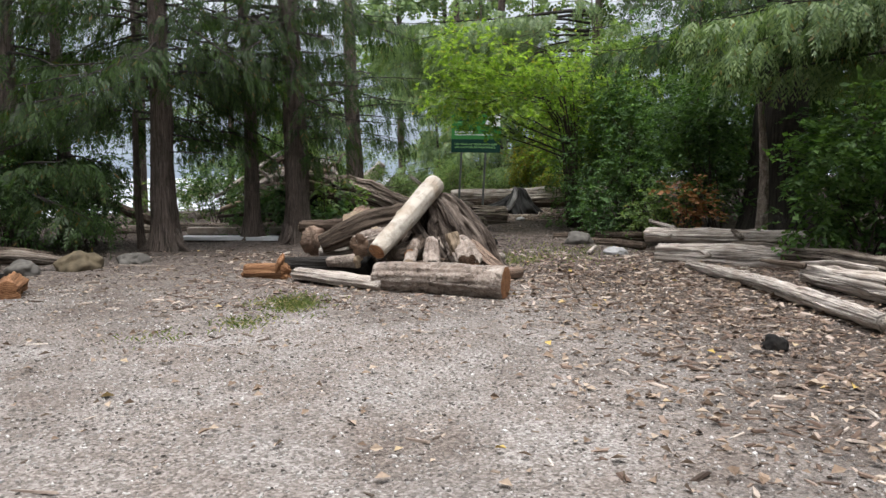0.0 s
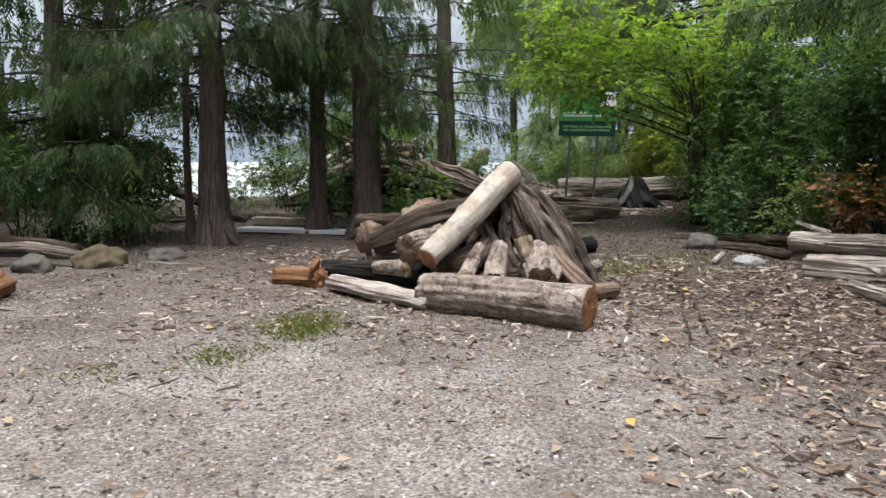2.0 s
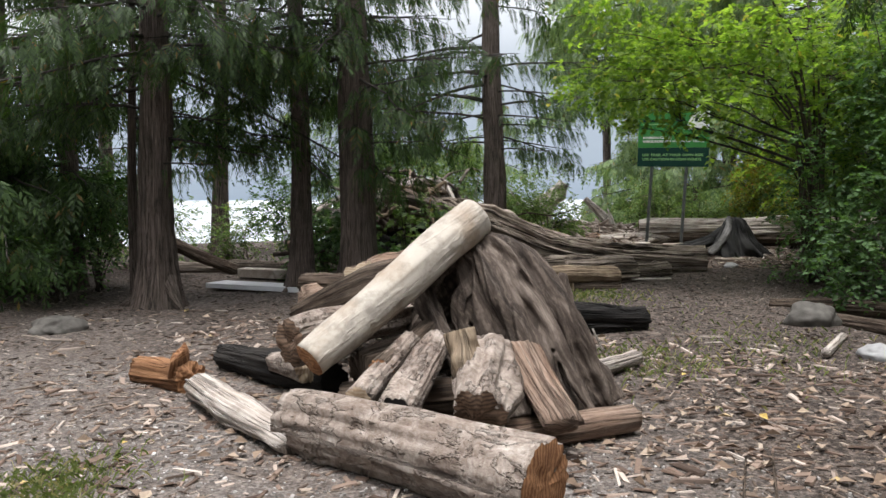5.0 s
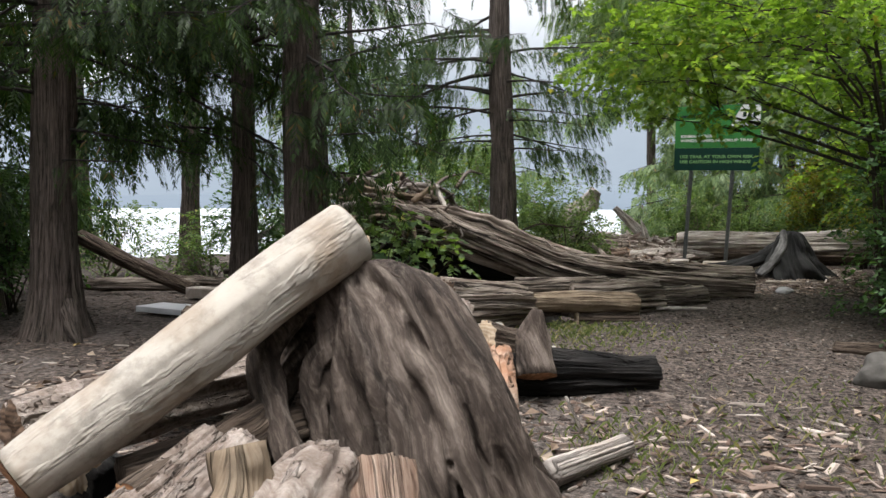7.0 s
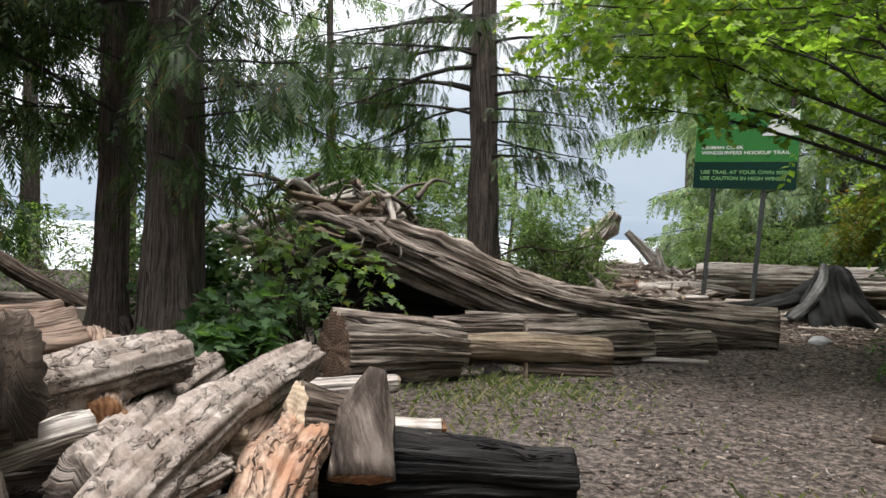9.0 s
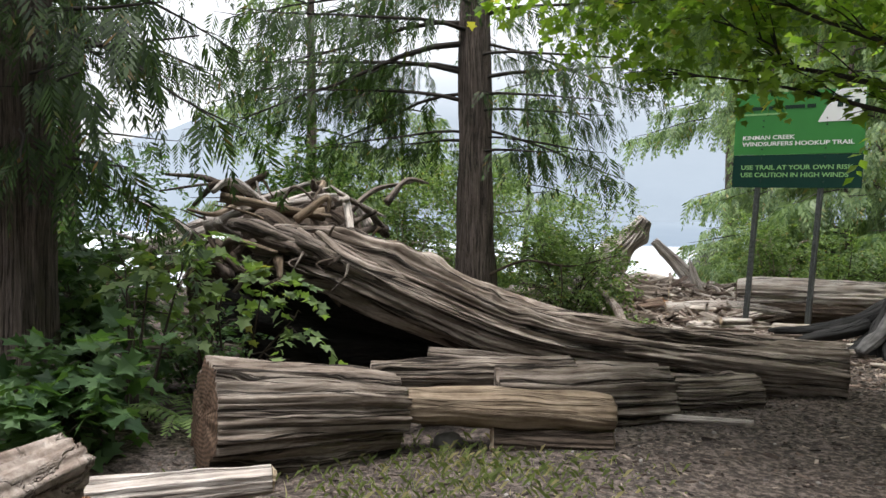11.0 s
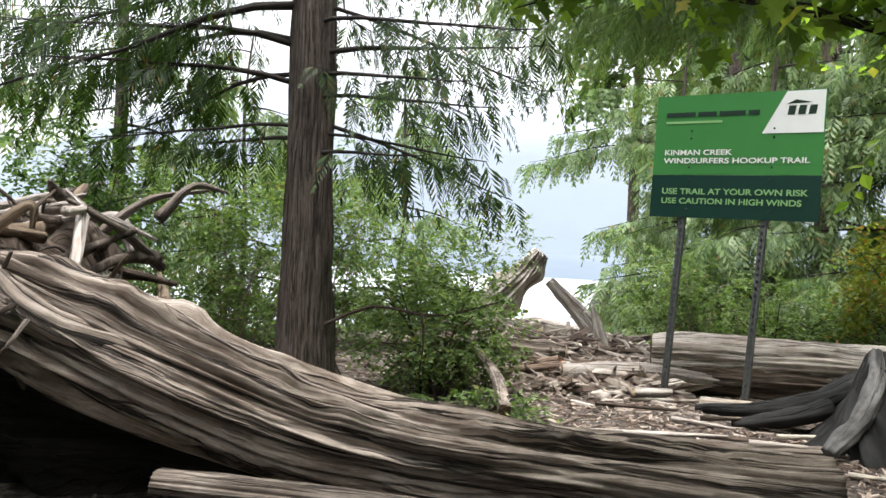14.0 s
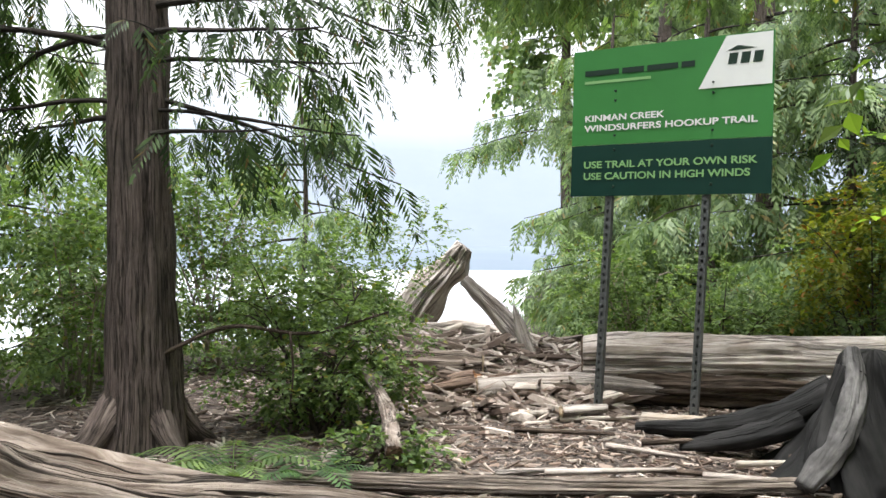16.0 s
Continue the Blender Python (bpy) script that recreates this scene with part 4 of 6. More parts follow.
shrub((2.8, 22.4), (0.75, 0.6, 0.9), 4600, M_SHRUB_YELLOW, 55, "bush with yellowing autumn leaves", "shrub", 0.06, False, 8, (0, 0, 1.15), None, "shrub", SH)
shrub((3.1, 20.6), (0.45, 0.4, 0.35), 1200, M_SHRUB_YELLOW, 56, "yellow-leaved bush beside the charred stump", "shrub", 0.06, False, 6, (0.1, 0, 0.8), None, "shrub", SH)
shrub((-0.9, 29.5), (0.3, 0.3, 0.8), 700, M_SHRUB_BRIGHT, 57, "slim pale sapling at the shore", "sapling", 0.05, False, 5, (0, 0, 1.0), None, "shrub", SH)


def maple_limb(points, seed):
    """A dark maple limb that reaches over the trail, with side twigs and broad leaves on them."""
    r = random.Random(seed)
    p0 = np.array(points[0], float)
    ob = thing("maple_limb", pose(*p0), "dark arching vine maple limb with broad green leaves over the trail", "branch", "maple limbs over the trail")
    line = spline([np.subtract(q, p0) for q in points], 24)
    bd = Build()
    tube(bd, line, [0.02, 0.014, 0.008, 0.003], 8, 0.15, 0.1, seed)
    pos, ax, sz = [], [], []
    for k in range(16):
        i = r.randrange(5, 23)
        d = unit(unit(line[min(i + 1, 23)] - line[i - 1]) * 0.8 + np.array([r.uniform(-0.6, 0.6), r.uniform(-0.6, 0.6), r.uniform(-0.25, 0.5)]))
        L = r.uniform(0.15, 0.45)
        tip = line[i] + d * L
        tw = Build()
        tube(tw, [line[i], line[i] + d * L * 0.5 + [0, 0, 0.02], tip], [0.005, 0.002], 5, 0, 0, 0, 1, False)
        part("twig", tw.mesh("maple_twig", M_BARK_DARK), ob)
        for j in range(7):
            t = r.uniform(0.3, 1.05)
            pos.append(line[i] + d * L * t + np.array([r.uniform(-0.05, 0.05), r.uniform(-0.05, 0.05), r.uniform(-0.01, 0.05)]))
            ax.append(d * 0.5 + np.array([r.uniform(-1, 1), r.uniform(-1, 1), 0.0]))
            sz.append(r.uniform(0.05, 0.1))
    part("limb", bd.mesh("maple_limb", M_BARK_DARK), ob)
    bd = Build()
    leaves(bd, np.array(pos), np.array(ax), np.array(sz), lobed=True)
    part("foliage", bd.mesh("maple_leaves", M_MAPLE, False), ob)


maple_limb([(2.9, 16.6, 1.5), (2.1, 16.2, 1.78), (1.54, 16.0, 1.95), (1.16, 15.95, 2.05), (0.72, 15.9, 2.12)], 1)
maple_limb([(2.9, 16.6, 1.6), (1.8, 16.0, 1.98), (1.3, 16.0, 2.14), (1.23, 15.9, 2.22), (1.0, 15.8, 2.34)], 2)
maple_limb([(2.9, 16.6, 1.8), (2.0, 16.0, 2.1), (1.57, 15.8, 2.25), (1.1, 15.6, 2.42), (0.5, 15.5, 2.4)], 3)
maple_limb([(2.9, 16.6, 1.9), (2.2, 15.6, 2.1), (1.9, 15.0, 2.2), (1.5, 14.6, 2.28)], 4)


def fern(base, seed, label, fronds=9, size=0.55):
    r = random.Random(seed)
    x, y = base
    ob = thing("sword_fern", pose(x, y, gz(x, y)), label, "fern", "ferns among the logs")
    for k in range(fronds):
        a = 6.283 * k / fronds + r.uniform(-0.3, 0.3)
        L = size * r.uniform(0.7, 1.15)
        d = np.array([math.cos(a), math.sin(a), 0])
        s = np.array([-d[1], d[0], 0])
        bd = Build()
        ln = np.array([d * L * t + np.array([0, 0, L * (1.0 * t - 0.85 * t * t)]) for t in np.linspace(0, 1, 18)])
        tube(bd, ln, [0.004, 0.0015], 4, 0, 0, 0, 1, False)
        q = []
        for i in range(2, 18):
            w = L * 0.20 * math.sin(math.pi * min(1, (i / 18) ** 0.7)) + 0.01
            for sg in (-1, 1):
                tip = ln[i] + s * sg * w + d * w * 0.3 + np.array([0, 0, -w * 0.25])
                e = (ln[min(i + 1, 17)] - ln[i]) * 0.4
                q.append([ln[i] - e, (ln[i] + tip) / 2 - e, tip, (ln[i] + tip) / 2 + e])
        bd.quads(np.array(q))
        part("frond", bd.mesh("frond", M_SHRUB_BRIGHT if seed % 2 else M_SHRUB, False), ob)


fern((-0.95, 18.45), 61, "green sword fern at the foot of the cedar")
fern((-0.55, 18.5), 62, "sword fern in the shade of the bush", 8, 0.42)
fern((-1.5, 14.75), 63, "dark sword fern beside the cedar trunk", 9, 0.5)
fern((-2.0, 14.6), 65, "dark sword fern under the cedar", 10, 0.5)
fern((-2.7, 15.3), 66, "sword fern beside the root wad", 9, 0.5)
fern((-1.25, 18.25), 64, "dark sword fern behind the root log", 8, 0.4)

# ---- the log pile in the clearing ----
PILE = "logs of the bonfire pile"
log("log", [(-0.62, 9.28, 0.09), (0.1, 8.97, 0.1), (0.79, 8.7, 0.08)], [0.165, 0.18, 0.185], M_BIRCH, "thick log with flaking grey bark lying before the pile", (M_CUT_DARK, M_CUT), group=PILE, seed=2, knots=2, ridges=0.06, rough=0.08)
log("log", [(-1.65, 9.95, 0.06), (-1.1, 9.5, 0.05), (-0.55, 9.12, 0.02)], [0.10, 0.11, 0.085], M_SILVER, "silver driftwood slab with a peeled top", (M_CUT_PALE, None), group=PILE, seed=3, flat=0.75)
log("log", [(-2.33, 10.28, 0.03), (-1.82, 10.1, 0.05)], [0.11, 0.12], M_ORANGE, "short orange-brown log chunk with a torn end", (M_CUT, M_CUT), group=PILE, seed=4, jag=0.05, rough=0.2)
log("wood_chunk", [(-1.93, 10.13, -0.02), (-1.90, 10.1, 0.12), (-1.86, 10.06, 0.22)], [0.06, 0.1, 0.08], M_ORANGE, "upright wedge of torn orange cedar beside the log chunk", (None, M_CUT), group=PILE, seed=31, flat=0.45, jag=0.05, rough=0.3)
log("log", [(-1.95, 10.75, 0.08), (-1.25, 10.35, 0.1), (-0.75, 10.05, 0.12)], [0.09, 0.12, 0.1], M_CHAR_AND_SHADE, "blackened log half under the pile", (None, None), group=PILE, seed=5)
log("log", [(-1.3, 10.3, 0.16), (-0.9, 10.0, 0.2)], [0.06, 0.09], M_BIRCH, "short pale mottled branch section", (None, M_CUT_PALE), group=PILE, seed=6)
log("log", [(-0.86, 9.68, 0.42), (-0.6, 10.2, 0.48), (-0.4, 10.7, 0.5)], [0.135, 0.12, 0.1], M_BIRCH, "rotten log with a honeycombed end", (M_CUT_DARK, None), group=PILE, seed=7, jag=0.03, knots=2)
log("log", [(-1.5, 11.05, 0.32), (-0.9, 11.1, 0.55), (-0.3, 11.4, 0.66)], [0.12, 0.19, 0.2], M_BROWN, "long rough cedar log leaning on the back of the pile", (None, None), group=PILE, seed=8, ridges=0.25, knots=3)
log("log", [(-0.64, 9.49, 0.36), (-0.3, 9.95, 0.73), (0.05, 10.45, 1.13)], [0.105, 0.125, 0.13], M_PALE, "thick peeled pale pole leaning steeply on the stump", (M_CUT, M_CUT_PALE), group=PILE, seed=9, ridges=0.03, rough=0.12, knots=3, jag=0.02, sides=64, step=0.03, fibre=0.008, crack=0.015)
log("log", [(-0.27, 9.28, 0.22), (-0.2, 9.9, 0.42)], [0.072, 0.065], M_BIRCH, "small round log with a pale sawn end", (M_CUT_PALE, None), group=PILE, seed=10)
log("log", [(0.0, 9.1, 0.21), (0.0, 9.8, 0.44)], [0.095, 0.08], M_BIRCH, "grey log with a slanting black-and-white end", (M_CHAR_AND_SHADE, None), group=PILE, seed=11, knots=1)
log("log", [(0.4, 9.15, 0.22), (0.36, 9.5, 0.36), (0.26, 9.85, 0.4)], [0.14, 0.15, 0.1], M_BIRCH, "gnarled log with burrs and a knobbly stub", (M_CUT_DARK, None), group=PILE, seed=12, rough=0.4, knots=7, jag=0.03)
log("log", [(0.30, 9.36, 0.34), (0.26, 9.42, 0.48), (0.23, 9.44, 0.575)], [0.095, 0.072, 0.062], M_TAN, "knobbly burl stub standing on the pile", (None, None), group=PILE, seed=13, rough=0.55, knots=6, step=0.02)
log("log", [(0.78, 9.32, 0.16), (0.45, 9.85, 0.42)], [0.10, 0.11], M_RED, "split cedar slab with red streaks leaning on the stump", (None, None), group=PILE, seed=14, flat=0.45, ridges=0.3)
log("log", [(0.2, 9.15, 0.05), (1.06, 9.95, 0.05)], [0.10, 0.085], M_RED, "squared split log with a clean end", (None, M_CUT_PALE), group=PILE, seed=15, sides=16, flat=0.9)
log("log", [(-0.5, 9.6, 0.1), (0.2, 9.75, 0.16)], [0.11, 0.1], M_BROWN, "brown log buried in the pile", (None, None), group=PILE, seed=16)
log("log", [(-0.25, 9.55, 0.3), (-0.15, 10.2, 0.42)], [0.08, 0.1], M_BROWN, "brown log wedged under the pale pole", (M_CUT, None), group=PILE, seed=17)
log("log", [(-0.45, 9.75, 0.25), (0.0, 10.4, 0.35)], [0.12, 0.12], M_BROWN, "dark log in the heart of the pile", (None, None), group=PILE, seed=18, ridges=0.3)
log("log", [(0.25, 10.9, 0.2), (-0.1, 11.95, 0.42), (-0.4, 13.05, 0.5)], [0.11, 0.105, 0.095], M_BIRCH, "long mottled log with a broken pale end", (None, M_CUT_PALE), group=PILE, seed=19, knots=4)
log("log", [(-0.15, 11.5, 0.3), (-0.75, 12.5, 0.36), (-0.85, 12.9, 0.42)], [0.11, 0.12, 0.1], M_BIRCH, "crooked log with peeling bark", (None, M_CUT_DARK), group=PILE, seed=20, rough=0.3, knots=4)
log("log", [(-1.75, 11.7, 0.30), (-1.05, 12.55, 0.42)], [0.2, 0.19], M_RED, "thick split log with a reddish face", (None, M_CUT), group=PILE, seed=21, ridges=0.2)
log("log", [(-1.5, 11.2, 0.2), (-0.6, 12.2, 0.22)], [0.09, 0.08], M_SILVER, "grey pole lying across the back of the pile", (None, M_CUT_PALE), group=PILE, seed=22)
log("log", [(0.30, 11.72, 0.14), (0.15, 12.1, 0.28), (0.0, 12.5, 0.36)], [0.085, 0.11, 0.08], M_CRUMB, "decayed split log crumbling to red splinters", (M_CRUMB, M_CRUMB), group=PILE, seed=23, flat=0.7, ridges=0.5, rough=0.4, jag=0.05, fibre=0.1)
log("log", [(-0.25, 12.32, 0.18), (0.4, 12.65, 0.17), (0.97, 12.97, 0.14)], [0.15, 0.145, 0.12], M_CHAR_AND_SHADE, "charred black log with a pale strip on top", (None, M_CHAR_AND_SHADE), group=PILE, seed=24, rough=0.3, ridges=0.25, sides=110, step=0.03, crack=0.12, fibre=0.09)
log("log", [(-0.2, 12.38, 0.325), (0.45, 12.72, 0.31)], [0.035, 0.03], M_SILVER, "pale strip of wood lying on the charred log", (None, None), group=PILE, seed=25, flat=0.4)
log("log", [(0.36, 12.32, 0.22), (0.30, 12.44, 0.42), (0.31, 12.5, 0.60)], [0.125, 0.11, 0.03], M_ROOT, "pointed slab of wood standing against the black log", (M_CUT, None), group=PILE, seed=26, flat=0.4)
log("log", [(0.75, 11.0, 0.08), (1.0, 11.5, 0.09)], [0.06, 0.05], M_SILVER, "short grey branch on the ground by the pile", (None, M_CUT_PALE), group=PILE, seed=27)
log("log", [(-0.55, 13.25, 0.28), (-1.1, 12.9, 0.24)], [0.08, 0.1], M_RED, "reddish split piece under the long log", (M_CUT, None), group=PILE, seed=28, flat=0.6)
log("log", [(-0.35, 13.95, 0.24), (-0.9, 13.45, 0.2)], [0.055, 0.07], M_SILVER, "pale pole lying towards the cut log", (M_CUT_PALE, None), group=PILE, seed=29)

for k, (a, b, rr, mt, lb) in enumerate((((-0.62, 11.2, 0.5), (-0.62, 12.4, 0.58), 0.12, M_BIRCH, "gnarled log with peeling pale bark on the heap"),
                                        ((-0.35, 11.0, 0.42), (-0.42, 11.75, 0.42), 0.065, M_SILVER, "pale sawn pole end in the heap"),
                                        ((-1.05, 11.3, 0.6), (-0.98, 12.15, 0.62), 0.17, M_RED, "thick split log with a torn reddish face"),
                                        ((-0.75, 10.9, 0.5), (-0.75, 11.7, 0.52), 0.07, M_SILVER, "grey split pole on the heap"),
                                        ((0.1, 11.25, 0.28), (0.0, 11.95, 0.3), 0.07, M_BIRCH, "short knotted pale branch"),
                                        ((0.0, 12.4, 0.4), (0.2, 12.7, 0.32), 0.12, M_BROWN, "short dark broken log behind the heap"),
                                        ((-1.6, 12.3, 0.2), (-0.75, 11.6, 0.3), 0.07, M_SILVER, "grey pole lying across the pile"),
                                        ((-1.3, 12.6, 0.55), (-0.5, 11.9, 0.42), 0.085, M_RED, "reddish barked log on top of the heap"),
                                        ((-1.9, 12.0, 0.5), (-1.2, 11.6, 0.55), 0.09, M_BROWN, "brown splintered log on the heap"),
                                        ((-0.75, 12.25, 0.18), (-0.15, 11.6, 0.22), 0.075, M_SILVER, "pale sawn stick of firewood"),
                                        ((-0.55, 11.9, 0.12), (0.1, 11.7, 0.14), 0.09, M_BROWN, "brown log near the ground"),
                                        ((-0.1, 12.15, 0.3), (-0.35, 12.75, 0.34), 0.09, M_RED, "short broken red log between the others"),
                                        ((-0.2, 12.9, 0.22), (0.25, 13.25, 0.2), 0.05, M_SILVER, "short pale stick behind the black log"),
                                        ((-0.05, 11.6, 0.16), (0.2, 12.2, 0.2), 0.06, M_BIRCH, "crooked pale branch in the pile"))):
    log("log", [a, b], [rr, rr * 0.9], mt, lb, (M_CUT_PALE, M_CUT), group=PILE, seed=200 + k, rough=0.25, knots=2, jag=0.02)


def stump(name, centre, top, foot, mat, label, seed, r_top=0.14, power=1.5, folds=0.4):
    """A weathered stump: one folded skirt of wood that flares from its top into spreading roots.
    foot: (degrees, reach in metres) of the roots, taken all round."""
    ob = thing(name, pose(*centre), label, "stump")
    n, rows = 120, 46
    deg = np.arange(n) / n * 360
    fd = np.array([f[0] for f in foot] + [foot[0][0] + 360], float)
    fr = np.array([f[1] for f in foot] + [foot[0][1]], float)
    reach = np.interp((deg - fd[0]) % 360 + fd[0], fd, fr)
    verts, uvs, faces = [], [], []
    for i in range(rows):
        t = i / (rows - 1)
        for j in range(n):
            a = radians(deg[j]) + 0.5 * t
            c, q = math.cos(radians(deg[j])), math.sin(radians(deg[j]))
            r0 = r_top * min(1.0, t / 0.1) ** 0.5 + (reach[j] - r_top) * t ** power
            f = noise.noise((c * 1.9 + seed, q * 1.9, t * 0.9)) + 0.9 * (0.25 - abs(noise.noise((c * 3.6, q * 3.6 + seed, t * 1.3)))) + 0.3 * noise.noise((c * 9, q * 9 + seed, t * 2.4)) + 0.16 * noise.noise((c * 20, q * 20 + seed, t * 3))
            r0 *= 1 + folds * f * (0.25 + 0.75 * t)
            z = top[2] * (1 - t ** 1.05) - 0.06 * t + 0.12 * noise.noise((c * 2, q * 2, seed)) * (1 - t) * min(1.0, t * 8)
            r0 += 0.07 * noise.noise((c * r0 * 5 + seed, q * r0 * 5, z * 4)) * min(1.0, t * 5)
            verts.append((top[0] * (1 - t) + r0 * math.cos(a), top[1] * (1 - t) + r0 * math.sin(a), z))
            uvs.append((t * 1.2, deg[j] / 360 * 2.2))
    for i in range(rows - 1):
        for j in range(n):
            p, q = i * n + j, i * n + (j + 1) % n
            faces.append((p, p + n, q + n, q))
    verts.append((top[0], top[1], top[2] - 0.04))
    uvs.append((0, 0))
    faces += [(rows * n, j, (j + 1) % n) for j in range(n)]
    bd = Build()
    bd.add(verts, faces, uvs)
    part("body", bd.mesh("stump_body", mat), ob)
    return ob


def root_stump():
    """A torn-out stump: thick flattened roots that spread from one head like a folded skirt."""
    o = np.array((0.2, 10.5, 0.0))
    ob = thing("root_stump", pose(*o), "large weathered root stump with folded grey-brown wood", "stump")
    head = np.array((0.04, 10.52, 0.95))
    plan = ((((0.24, 10.5, 0.88), (0.50, 10.44, 0.62), (0.66, 10.40, 0.34), (0.90, 10.38, 0.0)), (0.10, 0.15, 0.19, 0.17, 0.10), 0.8),
            (((0.20, 10.42, 0.80), (0.38, 10.30, 0.52), (0.52, 10.18, 0.26), (0.70, 10.12, -0.02)), (0.12, 0.17, 0.20, 0.18, 0.12), 0.7),
            (((0.12, 10.38, 0.74), (0.22, 10.25, 0.46), (0.32, 10.10, 0.2), (0.42, 10.0, -0.02)), (0.11, 0.14, 0.15, 0.14, 0.1), 0.7),
            (((-0.14, 10.40, 0.84), (-0.22, 10.26, 0.66), (-0.10, 10.14, 0.46), (0.06, 10.06, 0.26), (0.16, 10.02, 0.0)), (0.10, 0.085, 0.07, 0.07, 0.08, 0.08), 0.8),
            (((-0.16, 10.55, 0.74), (-0.34, 10.5, 0.42), (-0.5, 10.4, 0.0)), (0.11, 0.12, 0.10, 0.07), 0.8),
            (((-0.05, 10.78, 0.7), (-0.15, 10.95, 0.36), (-0.22, 11.1, 0.0)), (0.12, 0.18, 0.2, 0.14), 0.8),
            (((0.26, 10.66, 0.72), (0.48, 10.74, 0.4), (0.72, 10.86, 0.0)), (0.13, 0.18, 0.19, 0.1), 0.8),
            (((0.36, 10.32, 0.72), (0.56, 10.22, 0.5), (0.72, 10.1, 0.22), (0.88, 9.98, 0.0)), (0.06, 0.06, 0.055, 0.05, 0.03), 0.7),
            (((0.10, 10.36, 0.78), (0.0, 10.26, 0.62), (0.04, 10.2, 0.42), (0.18, 10.08, 0.2)), (0.06, 0.05, 0.04, 0.04, 0.03), 0.8))
    bd = Build()
    for k, (pts, radii, flat) in enumerate(plan):
        tube(bd, spline([p - o for p in (head, *np.array(pts))], 60), [q * 0.95 for q in radii], 72, 0.45, 0.6, k * 3 + 4, flat, True, 1.4, 1.4, 0.22, (), 0.05)
    body = part("body", bd.mesh("stump_body", M_ROOT), ob)
    fuse = body.modifiers.new("fuse", "REMESH")
    fuse.mode, fuse.voxel_size, fuse.use_smooth_shade = "VOXEL", 0.010, True
    # torn fibres round the head
    r = random.Random(17)
    for k in range(14):
        a = r.uniform(0, 6.28)
        p = head - o + np.array([0.11 * math.cos(a), 0.11 * math.sin(a), r.uniform(-0.06, 0.02)])
        q = p + np.array([0.14 * math.cos(a), 0.14 * math.sin(a), r.uniform(-0.14, 0.04)])
        bd = Build()
        tube(bd, spline([p, (p + q) / 2 + [0, 0, 0.03], q], 8), [0.02, 0.012, 0.003], 7, 0.3, 0.3, k)
        part("splinter", bd.mesh("splinter", M_ROOT), ob)


root_stump()

# ---- the heap of logs under the bushes ----
HEAP = "logs heaped under the bushes"
log("log", [(3.25, 12.3, 0.32), (4.2, 11.55, 0.34), (5.05, 10.9, 0.38)], [0.10, 0.10, 0.08], M_SILVER, "silver driftwood log on top of the heap", (M_CUT_PALE, None), group=HEAP, rough=0.22, knots=4, crack=0.12, seed=80, ridges=0.12, sides=80, fibre=0.07, freq=4.0)
log("log", [(3.2, 11.4, 0.12), (3.9, 10.75, 0.14), (4.45, 10.2, 0.15)], [0.15, 0.17, 0.15], M_SILVER, "thick grey weathered log in the heap", (None, M_CUT_DARK), group=HEAP, rough=0.22, knots=4, crack=0.12, seed=81, ridges=0.12, sides=80, fibre=0.07, freq=4.0)
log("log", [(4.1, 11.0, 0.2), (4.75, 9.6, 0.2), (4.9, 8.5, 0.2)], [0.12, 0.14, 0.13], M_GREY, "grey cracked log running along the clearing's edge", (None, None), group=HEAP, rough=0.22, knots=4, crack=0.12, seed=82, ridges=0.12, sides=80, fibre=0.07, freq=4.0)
log("log", [(3.32, 10.45, 0.06), (3.55, 9.0, 0.06), (3.62, 7.8, 0.04), (3.65, 6.5, 0.03)], [0.06, 0.07, 0.08, 0.07], M_SILVER, "long bleached log at the front of the heap", (M_CUT_PALE, None), group=HEAP, rough=0.22, knots=4, crack=0.12, seed=83, ridges=0.12, sides=80, fibre=0.07, freq=4.0)
log("log", [(4.2, 9.0, 0.12), (4.35, 7.2, 0.12), (4.2, 5.9, 0.1)], [0.13, 0.14, 0.12], M_SILVER, "weathered grey log half sunk in the litter", (None, None), group=HEAP, rough=0.22, knots=4, crack=0.12, seed=84, ridges=0.12, sides=80, fibre=0.07, freq=4.0)
log("log", [(3.65, 12.2, 0.42), (3.35, 12.5, 0.52)], [0.035, 0.03], M_SILVER, "short pale branch sticking out of the heap", (None, None), group=HEAP, seed=85)
log("log", [(2.4, 14.0, 0.1), (3.0, 13.2, 0.12), (3.3, 12.6, 0.12)], [0.06, 0.07, 0.06], M_BROWN, "brown rotting branch on the litter", (None, None), group=HEAP, seed=86)
log("log", [(2.2, 14.6, 0.12), (2.9, 14.2, 0.16), (3.6, 13.6, 0.2)], [0.07, 0.08, 0.07], M_BROWN, "mossy brown branch under the shrubs", (None, None), group=HEAP, seed=87)
log("log", [(2.35, 12.1, 0.08), (2.6, 12.9, 0.09)], [0.035, 0.03], M_SILVER, "bleached stick lying on the litter", (None, None), group=HEAP, seed=88)
for k in range(9):
    r = random.Random(900 + k)
    x, y = r.uniform(3.4, 4.6), r.uniform(7.2, 11.6)
    a, L, z = r.uniform(1.2, 2.4), r.uniform(0.4, 1.1), gz(4.0, y) + r.uniform(0.16, 0.3)
    log("branch", [(x, y, z), (x + 0.5 * L * math.cos(a), y + 0.5 * L * math.sin(a), z + r.uniform(-0.02, 0.06)), (x + L * math.cos(a), y + L * math.sin(a), z)], [0.035, 0.03, 0.015], (M_SILVER, M_BROWN, M_GREY)[k % 3], "weathered branch lying on the log heap", (None, None), group=HEAP, rough=0.3, seed=910 + k, sides=12, category="branch")
